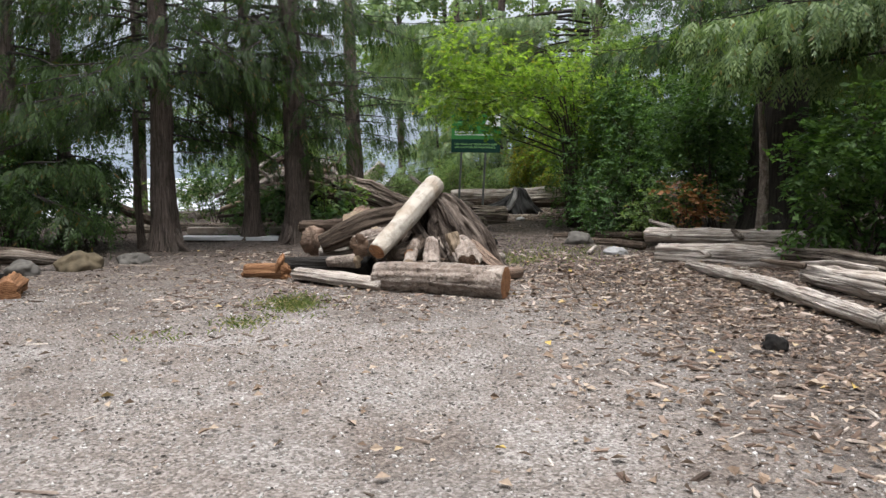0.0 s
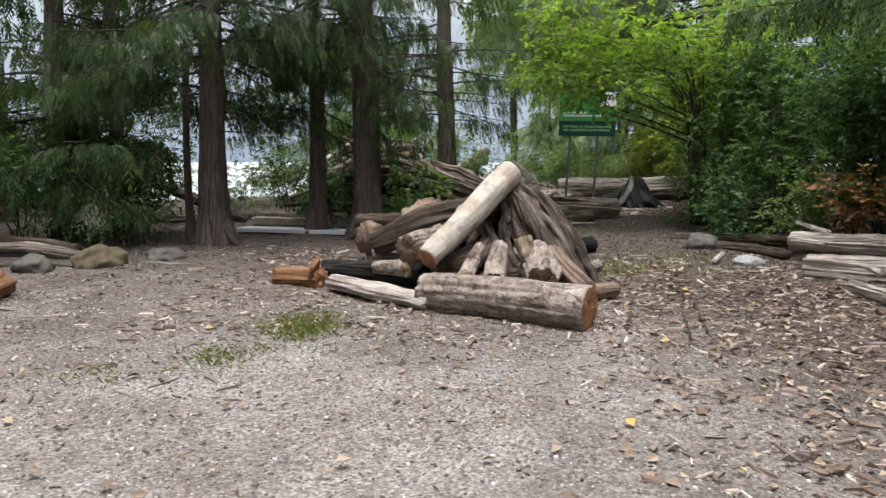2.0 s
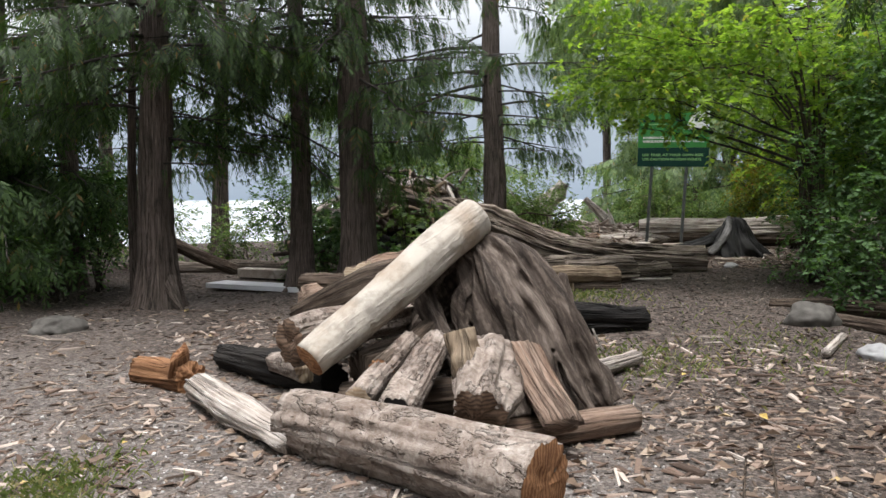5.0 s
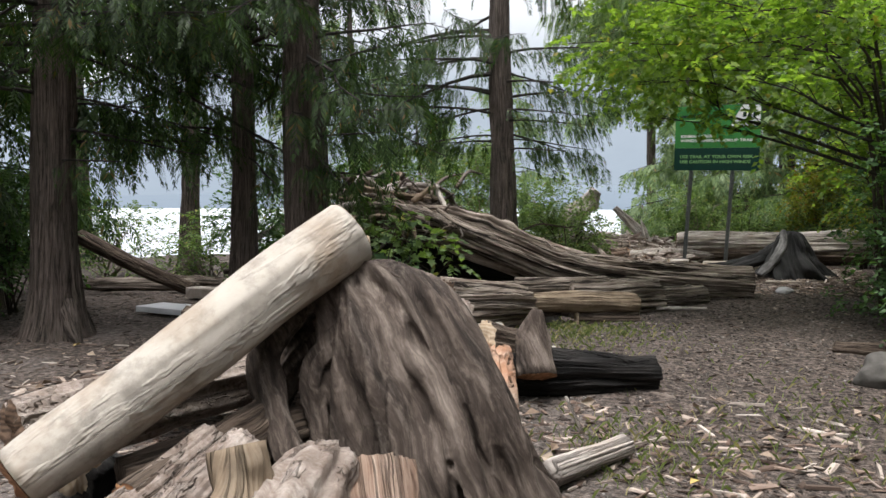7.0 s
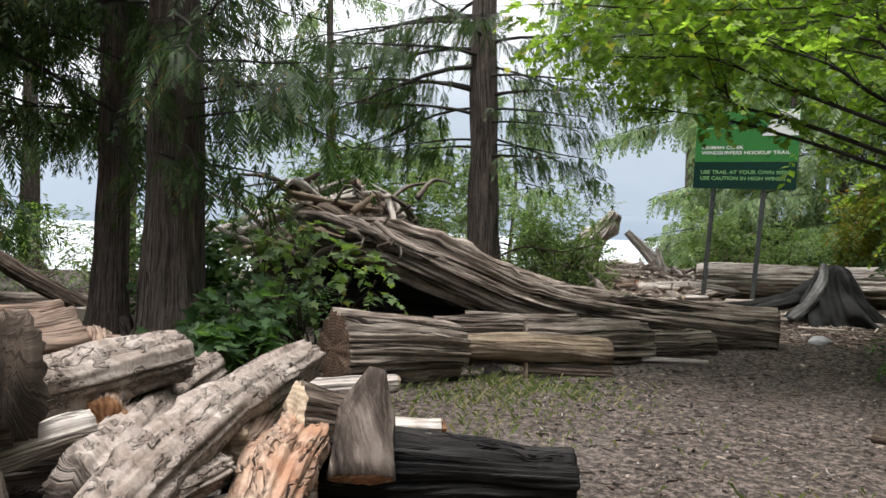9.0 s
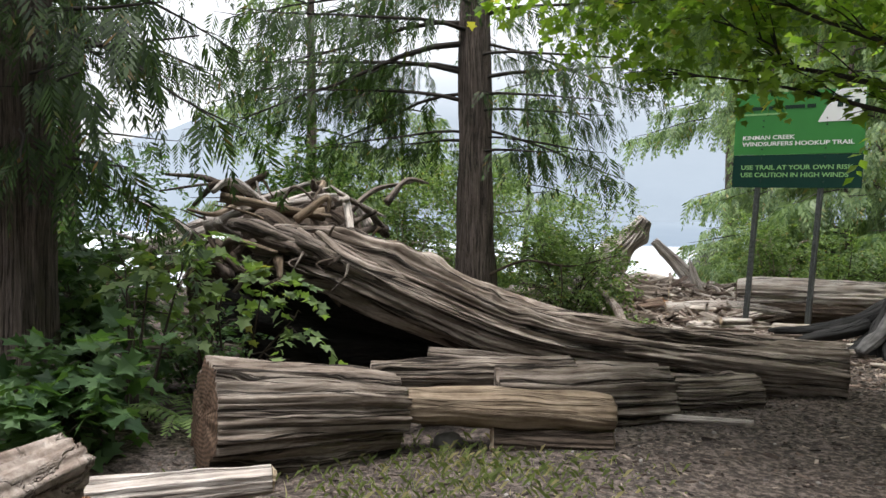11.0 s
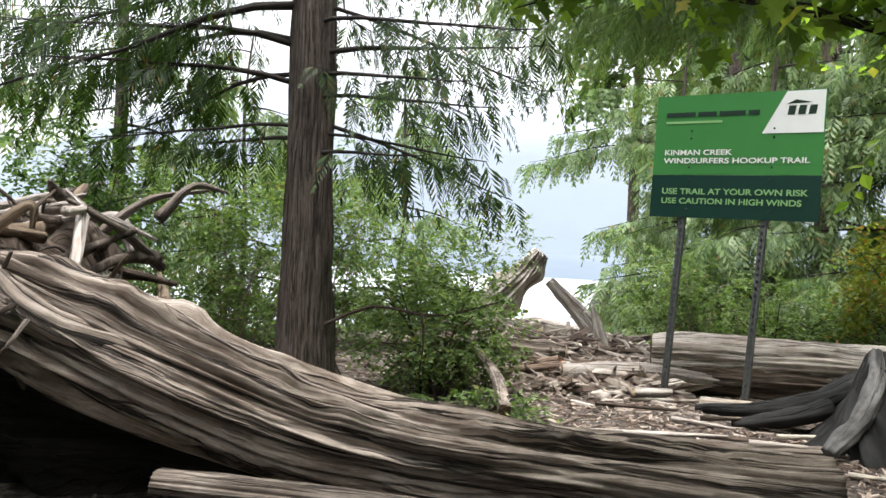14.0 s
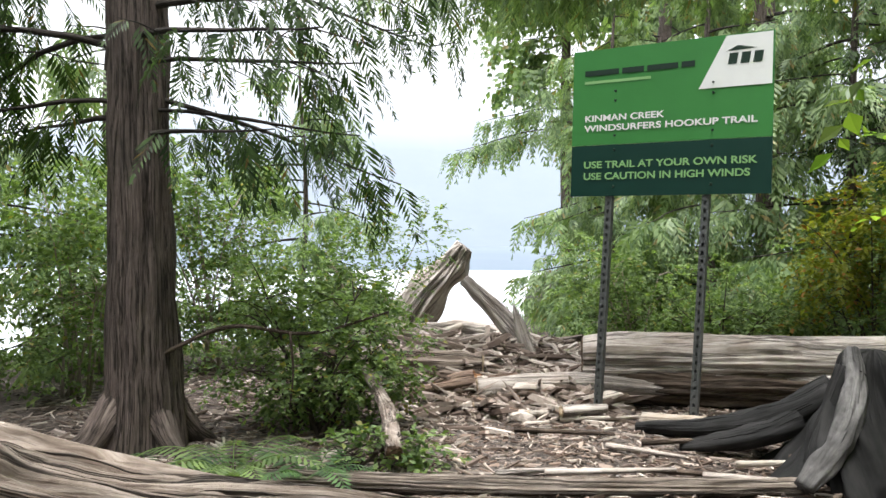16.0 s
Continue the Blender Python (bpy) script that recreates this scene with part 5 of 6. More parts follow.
log("snag", [(5.0, 12.3, 0.1), (5.02, 12.3, 1.2), (4.93, 12.3, 2.3)], [0.085, 0.06, 0.035], M_BIRCH, "broken pale snag standing before the old cedar", (None, None), group="", seed=89, category="snag", ridges=0.3)

# ---- logs and stones along the open side ----
SIDE = "driftwood on the open side of the clearing"
log("log", [(-4.55, 8.75, 0.02), (-4.75, 9.3, 0.05)], [0.12, 0.13], M_ORANGE, "short burl log with an orange end", (M_CUT, None), group=SIDE, seed=90, rough=0.3)
log("log", [(-5.0, 9.5, 0.04), (-5.5, 9.9, 0.05)], [0.09, 0.09], M_CHAR_AND_SHADE, "dark burnt log beside the stones", (M_CHAR_AND_SHADE, None), group=SIDE, seed=91)
log("log", [(-4.85, 10.95, 0.12), (-5.6, 10.9, 0.2), (-6.5, 10.6, 0.18)], [0.05, 0.08, 0.09], M_GREY, "curved grey driftwood root", (None, None), group=SIDE, seed=92, rough=0.3)
log("log", [(-5.4, 11.6, 0.1), (-6.4, 11.6, 0.16), (-7.6, 11.3, 0.16)], [0.10, 0.12, 0.12], M_BROWN, "brown rotting log under the shrubs", (None, None), group=SIDE, seed=93)
log("log", [(-6.0, 16.6, 0.22), (-4.4, 16.4, 0.22), (-2.6, 16.3, 0.24)], [0.09, 0.1, 0.09], M_GREY, "long grey drift log behind the trunks", (None, None), group=SIDE, seed=94)
log("log", [(-6.4, 15.6, 0.86), (-5.6, 15.7, 0.5), (-4.9, 15.9, 0.2)], [0.09, 0.09, 0.08], M_BROWN, "leaning mossy log between the trunks", (None, None), group=SIDE, seed=95)
log("log", [(-4.4, 17.6, 0.3), (-3.2, 17.2, 0.36), (-2.3, 17.0, 0.3)], [0.11, 0.13, 0.1], M_BROWN, "rough brown drift log", (None, None), group=SIDE, seed=96, rough=0.3)
log("log", [(-3.9, 18.3, 0.35), (-3.1, 18.4, 0.5), (-2.5, 17.9, 0.4)], [0.07, 0.08, 0.06], M_GREY, "grey drift branch near the trunks", (None, None), group=SIDE, seed=97)
log("log", [(-7.4, 16.2, 0.12), (-6.2, 16.0, 0.2), (-5.0, 16.6, 0.2)], [0.08, 0.1, 0.08], M_GREY, "grey drift log at the shore", (None, None), group=SIDE, seed=98)


def slab(name, a, b, width, thick, mat, label, category="board", seed=0):
    """A long worn board with rounded, slightly uneven edges."""
    a, b = Vector(a), Vector(b)
    ob = thing(name, Matrix.Translation(a), label, category)
    d = (b - a)
    side = Vector((-d.y, d.x, 0)).normalized() * width / 2
    bd = Build()
    n = 24
    verts, uvs, faces = [], [], []
    prof = [(-1, 0), (-0.97, 0.9), (-0.9, 1), (0.9, 1), (0.97, 0.9), (1, 0)]
    for i in range(n):
        t = i / (n - 1)
        wob = 1 + 0.12 * noise.noise((t * 6 + seed, 0, 0))
        for u, h in prof:
            verts.append(d * t + side * u * wob + Vector((0, 0, thick * h)))
            uvs.append((t * d.length, u * width))
    k = len(prof)
    for i in range(n - 1):
        for j in range(k - 1):
            q = i * k + j
            faces.append((q, q + k, q + k + 1, q + 1))
        faces.append((i * k + k - 1, (i + 1) * k + k - 1, (i + 1) * k, i * k))
    faces += [tuple(range(k)), tuple(reversed(range((n - 1) * k, n * k)))]
    bd.add(verts, faces, uvs)
    part("plank", bd.mesh("plank", mat, False), ob)
    return ob


slab("board", (-4.45, 14.6, 0.13), (-2.65, 14.35, 0.13), 0.40, 0.06, M_BOARD, "long bleached board lying on the ground by the trunks", seed=1)
slab("board", (-4.6, 15.5, 0.17), (-2.7, 15.25, 0.17), 0.22, 0.12, M_SILVER, "weathered grey beam behind the bleached board", seed=2)


def rock(at, size, mat, label, seed):
    bm = bmesh.new()
    bmesh.ops.create_icosphere(bm, subdivisions=4, radius=1.0)
    for v in bm.verts:
        k = 1 + 0.35 * noise.noise(v.co * 1.1 + Vector((seed, 0, 0))) + 0.12 * noise.noise(v.co * 3.2) + 0.03 * noise.noise(v.co * 9)
        v.co = Vector((v.co.x * size[0] * k, v.co.y * size[1] * k, max(v.co.z, -0.35) * size[2] * k))
    me = bpy.data.meshes.new("rock")
    bm.to_mesh(me)
    bm.free()
    me.materials.append(mat)
    me.polygons.foreach_set("use_smooth", np.ones(len(me.polygons), bool))
    ob = new("rock", me)
    ob.matrix_world = pose(at[0], at[1], gz(*at) + size[2] * 0.25, 0, 0, seed * 37)
    tagged(ob, label, "rock", "rocks round the clearing")


M_MOSS_STONE = plain("mossy_stone", (0.125, 0.10, 0.065), 0.9, 0, 0.55, 8)
rock((-4.75, 11.0), (0.30, 0.24, 0.2), M_MOSS_STONE, "brown mossy boulder at the edge of the gravel", 1)
rock((-4.25, 11.6), (0.26, 0.2, 0.12), M_STONE, "low grey stone beside the boulder", 2)
rock((-5.3, 10.6), (0.25, 0.2, 0.15), M_STONE, "dull grey stone among driftwood", 3)
rock((2.75, 12.15), (0.17, 0.12, 0.09), M_STONE_PALE, "pale stone lying in the litter", 4)
rock((2.45, 13.5), (0.24, 0.17, 0.16), M_STONE, "slanting grey slab of rock beside the path", 5)
rock((-0.9, 23.6), (0.3, 0.25, 0.2), M_STONE, "grey shore stone among driftwood", 6)
rock((-1.25, 31.0), (0.75, 0.6, 0.75), M_STONE, "large grey boulder at the water", 7)
rock((1.95, 17.9), (0.12, 0.1, 0.06), M_STONE_PALE, "small pale stone on the path", 8)
rock((2.7, 6.35), (0.10, 0.08, 0.09), M_CHAR_AND_SHADE, "lump of black charcoal on the litter", 9)
rock((-0.2, 15.2), (0.07, 0.06, 0.06), M_STONE, "small round stone before the logs", 10)

# ---- the split logs in front of the root log ----
BENCH = "split logs laid across the trail"
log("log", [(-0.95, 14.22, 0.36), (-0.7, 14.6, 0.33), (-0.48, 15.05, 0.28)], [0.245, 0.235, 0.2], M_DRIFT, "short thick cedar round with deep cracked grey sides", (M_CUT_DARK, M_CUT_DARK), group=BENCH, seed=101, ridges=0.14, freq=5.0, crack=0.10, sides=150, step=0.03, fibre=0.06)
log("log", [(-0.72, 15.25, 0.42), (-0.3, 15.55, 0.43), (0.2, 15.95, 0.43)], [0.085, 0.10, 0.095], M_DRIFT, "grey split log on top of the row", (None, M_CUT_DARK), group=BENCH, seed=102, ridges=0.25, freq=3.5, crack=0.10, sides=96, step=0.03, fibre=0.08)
log("log", [(-0.5, 15.0, 0.34), (0.0, 15.25, 0.34), (0.53, 15.6, 0.31)], [0.085, 0.1, 0.095], M_TAN, "pale smooth log with a notch", (None, M_CUT_PALE), group=BENCH, seed=103, rough=0.25)
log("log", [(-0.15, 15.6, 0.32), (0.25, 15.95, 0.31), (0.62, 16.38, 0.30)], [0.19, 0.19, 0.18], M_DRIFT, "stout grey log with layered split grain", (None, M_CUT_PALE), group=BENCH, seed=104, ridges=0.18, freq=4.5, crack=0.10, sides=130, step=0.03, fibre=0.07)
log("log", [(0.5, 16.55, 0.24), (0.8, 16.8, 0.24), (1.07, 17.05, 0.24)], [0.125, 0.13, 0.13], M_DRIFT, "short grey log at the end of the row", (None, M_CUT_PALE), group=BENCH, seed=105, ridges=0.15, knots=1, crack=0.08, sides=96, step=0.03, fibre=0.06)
log("log", [(0.02, 15.25, 0.17), (0.55, 15.55, 0.16)], [0.075, 0.07], M_BROWN, "short yellowed log on the ground before the row", (M_CUT_PALE, M_CUT_PALE), group=BENCH, seed=106)
log("log", [(-0.6, 15.6, 0.16), (0.3, 16.3, 0.2)], [0.12, 0.12], M_BROWN, "dark log under the row", (None, None), group=BENCH, seed=107)
log("log", [(-0.86, 16.2, 0.43), (-0.4, 16.35, 0.41), (0.05, 16.6, 0.36)], [0.075, 0.08, 0.07], M_GREY, "split grey slab behind the row", (None, None), group=BENCH, seed=108, flat=0.6)
log("log", [(0.65, 16.2, 0.2), (1.15, 16.35, 0.2)], [0.02, 0.015], M_SILVER, "thin pale stick beside the row", (None, None), group=BENCH, seed=109)


def root_log():
    """The great drift log: trunk, flared butt, and a tangle of broken roots."""
    o = np.array((1.58, 17.62, 0.3))
    ob = thing("root_log", pose(*o), "huge weathered drift log with ridged grain and upturned roots", "log")
    bd = Build()
    line = spline([np.array(q) - o for q in ((1.58, 17.6, 0.34), (0.7, 17.42, 0.38), (-0.05, 17.12, 0.44), (-0.62, 16.82, 0.57), (-1.12, 16.5, 0.80), (-1.75, 16.38, 1.02), (-2.4, 16.42, 1.06))], 150)
    v = tube(bd, line, [0.225, 0.235, 0.235, 0.24, 0.25, 0.24, 0.21], 200, 0.10, 0.22, 3, 0.95, True, 2.6, 0.12, 0.14, ((2.55, 1.9, 0.07), (3.0, 1.4, 0.09), (3.25, 2.3, 0.08), (2.2, 2.6, 0.06), (3.6, 1.8, 0.08)), 0.07)
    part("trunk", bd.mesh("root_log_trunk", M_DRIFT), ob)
    part("cut_end", cap(v[0], unit(line[0] - line[1]), 0.015, 3).mesh("cut_end", M_CUT_DARK), ob, "rough sawn end grain")
    r = random.Random(5)

    def root(points, radii, mat, seed, n=16, sides=10, rough=0.4):
        q = Build()
        tube(q, spline([np.array(p) - o for p in points], n), radii, sides, rough, 0.4, seed, 1.0, True, 2.5, 0.0, 0.1)
        part("root", q.mesh("root", mat), ob)

    # the tangle behind and above the butt
    for k in range(84):
        a, b = r.uniform(0, 6.28), r.uniform(-0.3, 0.9)
        d = unit(np.array([math.cos(a), math.sin(a), b]))
        L, rr = r.uniform(0.3, 0.95), r.uniform(0.008, 0.038)
        p0 = np.array([r.uniform(-3.2, -2.0), r.uniform(16.3, 17.7), r.uniform(0.75, 1.5)])
        bend = np.array([r.uniform(-0.12, 0.12), r.uniform(-0.12, 0.12), r.uniform(-0.06, 0.12)])
        p2 = p0 + d * L + np.array([0, 0, r.uniform(-0.15, 0.05)])
        p2[2] = min(max(p2[2], 0.35), 1.62 + 0.2 * r.random())
        p2[1] = max(p2[1], 16.0)
        root((p0, p0 + d * L * 0.5 + bend, p2), [rr * 1.5, rr, rr * 0.45], (M_GREY, M_SILVER, M_BROWN, M_ROOT, M_TAN)[k % 5], k)
    # a crust of roots and soil that fills the wad
    for k, (x, y, z, q) in enumerate(((-2.5, 16.75, 1.05, 0.34), (-2.9, 17.1, 1.05, 0.36), (-2.4, 17.3, 1.1, 0.3), (-3.2, 16.8, 0.8, 0.3))):
        root(((x - q, y, z - 0.1), (x, y, z), (x + q, y - 0.05, z - 0.05)), [q * 0.5, q, q * 0.4], M_BROWN, 60 + k, 22, 48, 0.6)
    # long ridges that run from the butt and drape over the hollow
    for k in range(6):
        x0 = -2.62 + 0.17 * k
        w = r.uniform(-0.04, 0.04)
        root(((x0, 16.2 + w, 1.26 - 0.012 * k), (x0 + 0.35, 16.08 + 0.02 * k, 1.20 - 0.035 * k + w), (x0 + 0.8, 16.18 + 0.05 * k, 1.08 - 0.05 * k), (x0 + 1.4, 16.55 + 0.06 * k, 0.80 - 0.04 * k)),
             [0.035, 0.055, 0.045, 0.02], M_DRIFT if k % 3 else M_GREY, k + 9, 30, 20, 0.3)
    # torn ends that curl down in front of the hollow
    for k in range(7):
        x0 = r.uniform(-2.6, -0.95)
        z0 = 1.08 - 0.22 * max(0.0, x0 + 1.8) + r.uniform(-0.06, 0.04)
        L = r.uniform(0.06, 0.3)
        root(((x0, 16.12, z0), (x0 + r.uniform(-0.08, 0.08), 15.98, z0 - 0.4 * L), (x0 + r.uniform(-0.12, 0.12), 16.02, z0 - L)), [0.012, 0.008, 0.003], (M_GREY, M_BROWN, M_BROWN)[k % 3], 130 + k, 10, 8)
    # solid black tube: the shade below the wad is put into its colour
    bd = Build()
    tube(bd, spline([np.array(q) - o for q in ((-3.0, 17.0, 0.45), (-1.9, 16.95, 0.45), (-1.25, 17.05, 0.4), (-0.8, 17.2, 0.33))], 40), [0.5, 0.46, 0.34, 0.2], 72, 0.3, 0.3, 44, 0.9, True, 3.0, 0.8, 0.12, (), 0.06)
    part("hollow", bd.mesh("hollow", M_CHAR_AND_SHADE), ob, "black filler standing in for the shade under the root wad")
    return ob


root_log()
WAD = "bleached branches on the root wad"
log("branch", [(-3.62, 16.35, 1.0), (-3.1, 16.95, 1.32), (-2.69, 17.45, 1.52)], [0.05, 0.052, 0.045], M_SILVER, "thick bleached branch resting on the root wad", (None, M_CUT_PALE), group=WAD, seed=121, category="branch")
log("branch", [(-4.3, 16.4, 0.85), (-3.7, 17.5, 1.42), (-3.4, 18.55, 1.80)], [0.04, 0.034, 0.02], M_SILVER, "slender bleached branch across the roots", (None, None), group=WAD, seed=122, category="branch")
log("branch", [(-4.1, 15.9, 0.6), (-3.5, 16.1, 0.82), (-2.7, 16.25, 1.02)], [0.045, 0.045, 0.03], M_TAN, "pale branch leaning into the root wad", (None, None), group=WAD, seed=123, category="branch")
log("branch", [(-2.75, 17.4, 1.52), (-2.2, 17.1, 1.50), (-1.95, 16.85, 1.3), (-1.84, 16.7, 1.05)], [0.03, 0.034, 0.028, 0.02], M_SILVER, "hooked root hanging from the wad", (None, None), group=WAD, seed=124, category="branch")
log("branch", [(-3.35, 17.0, 1.3), (-3.2, 17.0, 1.55), (-2.95, 17.05, 1.72)], [0.06, 0.05, 0.02], M_BROWN, "broken brown root at the top of the wad", (None, None), group=WAD, seed=125, category="branch")
log("branch", [(-4.0, 15.3, 0.5), (-3.2, 15.2, 0.55), (-2.6, 15.0, 0.5)], [0.03, 0.03, 0.02], M_TWIG, "mossy branch lying in the undergrowth", (None, None), group=WAD, seed=126, category="branch")

# ---- driftwood towards the water ----
DRIFT = "driftwood strewn towards the lake"
log("log", [(0.5, 20.75, 0.66), (1.6, 20.85, 0.68), (3.0, 20.75, 0.7), (4.4, 20.6, 0.74)], [0.17, 0.19, 0.20, 0.19], M_SILVER, "long bleached drift log with a hollow dark underside", (M_CUT_DARK, None), group=DRIFT, seed=131, ridges=0.22, rough=0.25, knots=5, sides=110, fibre=0.09, freq=3.5, crack=0.12)
# added dark log: stands in for the drift log's dark hollow underside
log("log", [(0.75, 20.66, 0.52), (1.8, 20.72, 0.53), (3.0, 20.62, 0.55), (4.3, 20.5, 0.58)], [0.10, 0.12, 0.12, 0.10], M_BROWN, "dark log added as the hollow underside of the bleached drift log", (M_CUT_DARK, None), group=DRIFT, seed=136, ridges=0.3, rough=0.3, knots=2, sides=64, fibre=0.08)
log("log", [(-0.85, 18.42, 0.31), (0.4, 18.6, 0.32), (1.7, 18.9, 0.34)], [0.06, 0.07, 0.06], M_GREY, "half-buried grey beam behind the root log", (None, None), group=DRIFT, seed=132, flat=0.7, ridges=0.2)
log("branch", [(-0.2, 18.7, 0.42), (-0.35, 19.0, 0.58), (-0.62, 19.35, 0.74)], [0.045, 0.04, 0.022], M_BIRCH, "white birch branch leaning beside the bush", (M_CUT_DARK, None), group=DRIFT, seed=133, category="branch")
log("snag", [(-2.35, 25.0, 0.5), (-2.05, 25.0, 0.95), (-1.7, 25.0, 1.35), (-1.5, 25.0, 1.62)], [0.26, 0.24, 0.17, 0.12], M_SILVER, "grey twisted snag leaning over the drift", (None, None), group=DRIFT, seed=134, category="snag", rough=0.4, ridges=0.4, knots=3)
log("snag", [(0.02, 21.5, 0.62), (-0.25, 21.5, 0.92), (-0.58, 21.5, 1.24)], [0.10, 0.085, 0.05], M_SILVER, "pale splintered log tilting out of the drift", (None, None), group=DRIFT, seed=135, category="snag")
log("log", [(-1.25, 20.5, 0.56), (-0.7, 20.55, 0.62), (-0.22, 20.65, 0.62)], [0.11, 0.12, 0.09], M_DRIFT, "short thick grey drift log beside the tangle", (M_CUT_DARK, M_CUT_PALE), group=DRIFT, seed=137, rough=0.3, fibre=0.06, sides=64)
log("snag", [(0.02, 21.3, 0.6), (-0.06, 21.3, 0.85), (-0.12, 21.3, 1.05)], [0.07, 0.05, 0.008], M_SILVER, "white splintered stake standing in the drift", (None, None), group=DRIFT, seed=138, category="snag", rough=0.3)
for k, (x, y, z, L, rr) in enumerate(((-0.9, 21.4, 0.62, 1.1, 0.06), (-0.2, 21.0, 0.56, 0.8, 0.05), (-1.3, 22.4, 0.66, 1.3, 0.07), (-0.3, 22.3, 0.64, 0.9, 0.06), (-1.0, 23.2, 0.66, 1.4, 0.07), (0.3, 21.4, 0.56, 0.7, 0.05))):
    log("log", [(x - L / 2, y - 0.1 * L, z), (x, y, z + 0.05), (x + L / 2, y + 0.05 * L, z - 0.06)], [rr, rr * 1.1, rr * 0.8], M_SILVER, "sun-whitened drift log heaped at the shore", (M_CUT_PALE, M_CUT_PALE), group=DRIFT, seed=500 + k, rough=0.3, sides=48, fibre=0.08)
for k in range(26):
    r = random.Random(400 + k)
    y = r.uniform(20.2, 26.5)
    x = -0.35 - 0.2 * (y - 20) + r.uniform(-1.5, 1.0)
    a, L, rr = r.uniform(-0.6, 0.6), r.uniform(0.4, 1.5), r.uniform(0.025, 0.085)
    z = gz(x, y) + rr * 0.6 + r.uniform(0, 0.16)
    log("branch", [(x - L / 2 * math.cos(a), y - L / 2 * math.sin(a), z), (x, y, z + r.uniform(0, 0.06)), (x + L / 2 * math.cos(a), y + L / 2 * math.sin(a), z + r.uniform(-0.02, 0.1))],
        [rr, rr * 0.95, rr * 0.6], (M_SILVER, M_PALE, M_SILVER, M_BROWN, M_GREY)[k % 5], "bleached drift branch lying in the tangle", (M_CUT_PALE, None), group=DRIFT, seed=140 + k, sides=12, step=0.1, category="branch")
for k in range(44):
    r = random.Random(900 + k)
    y = r.uniform(20.0, 23.0)
    x = -0.1 - 0.15 * (y - 20) + r.uniform(-1.0, 0.7)
    a, L, rr = r.uniform(-0.9, 0.9), r.uniform(0.25, 0.9), r.uniform(0.012, 0.05)
    z = gz(x, y) + rr * 0.8 + r.uniform(0.0, 0.2)
    log("branch", [(x - L / 2 * math.cos(a), y - L / 2 * math.sin(a), z), (x + L / 2 * math.cos(a), y + L / 2 * math.sin(a), z + r.uniform(-0.06, 0.14))],
        [rr, rr * 0.7], (M_SILVER, M_SILVER, M_PALE, M_RED, M_DRIFT)[k % 5], "splintered drift stick heaped in the tangle", (M_CUT_PALE, None), group=DRIFT, seed=940 + k, sides=10, step=0.1, category="branch")
log("log", [(-0.45, 20.35, 0.46), (-0.2, 20.4, 0.55)], [0.09, 0.07], M_RED, "red-brown rotted chunk of cedar", (M_CUT, M_CUT), group=DRIFT, seed=171, rough=0.4, jag=0.05)
log("log", [(0.12, 20.3, 0.46), (0.36, 20.4, 0.48)], [0.085, 0.09], M_RED, "red-brown splintered chunk of cedar", (M_CUT, M_CUT), group=DRIFT, seed=172, rough=0.4, jag=0.06)

ob = stump("charred_stump", (2.12, 19.4, 0.34), (-0.02, 0.02, 0.60), [(0, 0.4), (60, 0.4), (120, 0.4), (165, 0.6), (200, 0.5), (232, 0.58), (262, 0.32), (285, 0.5), (320, 0.36)], M_BLUSH,
           "charred black stump with ashen spreading roots beside the sign", 75, 0.10, 1.0, 0.95)
bd = Build()
tube(bd, spline([(-0.14, -0.08, 0.60), (-0.16, -0.24, 0.42), (-0.26, -0.46, 0.22), (-0.44, -0.64, 0.04)], 30), [0.035, 0.05, 0.055, 0.04], 24, 0.35, 0.4, 12, 0.8, True, 2.5, 0.8)
part("root", bd.mesh("stump_root", M_ASH), ob, "pale ashen curved root")
for k, (path, rad) in enumerate((([(-0.2, 0.05, 0.36), (-0.5, 0.15, 0.2), (-0.85, 0.3, 0.1), (-1.2, 0.45, 0.06)], [0.10, 0.09, 0.07, 0.04]),
                                 ([(-0.15, -0.12, 0.5), (-0.28, -0.2, 0.22), (-0.37, -0.28, 0.02)], [0.08, 0.07, 0.06]),
                                 ([(-0.25, 0.1, 0.25), (-0.6, 0.02, 0.12), (-0.95, 0.12, 0.03)], [0.08, 0.07, 0.04]))):
    bd = Build()
    tube(bd, spline(path, 24), rad, 20, 0.25, 0.35, k + 5, 0.8, True, 3.0, 1.0)
    part("root", bd.mesh("stump_root", M_BLUSH), ob)
log("log", [(0.95, 19.95, 0.42), (1.35, 19.75, 0.45)], [0.05, 0.045], M_PALE, "white-ended stick against the charred roots", (None, M_CUT_PALE), group=DRIFT, seed=173)

log("branch", [(-1.6, 18.75, 0.84), (-1.25, 18.9, 1.0), (-0.85, 19.1, 0.96), (-0.45, 19.3, 1.08)], [0.014, 0.012, 0.010, 0.006], M_BROWN, "thin dead branch reaching from the cedar trunk", (None, None), group=DRIFT, seed=190, sides=8, category="branch")
log("branch", [(-0.9, 18.95, 0.98), (-0.88, 18.95, 0.75), (-0.9, 18.95, 0.55)], [0.008, 0.006, 0.004], M_BROWN, "short dead twig hanging in the bush", (None, None), group=DRIFT, seed=191, sides=6, category="branch")
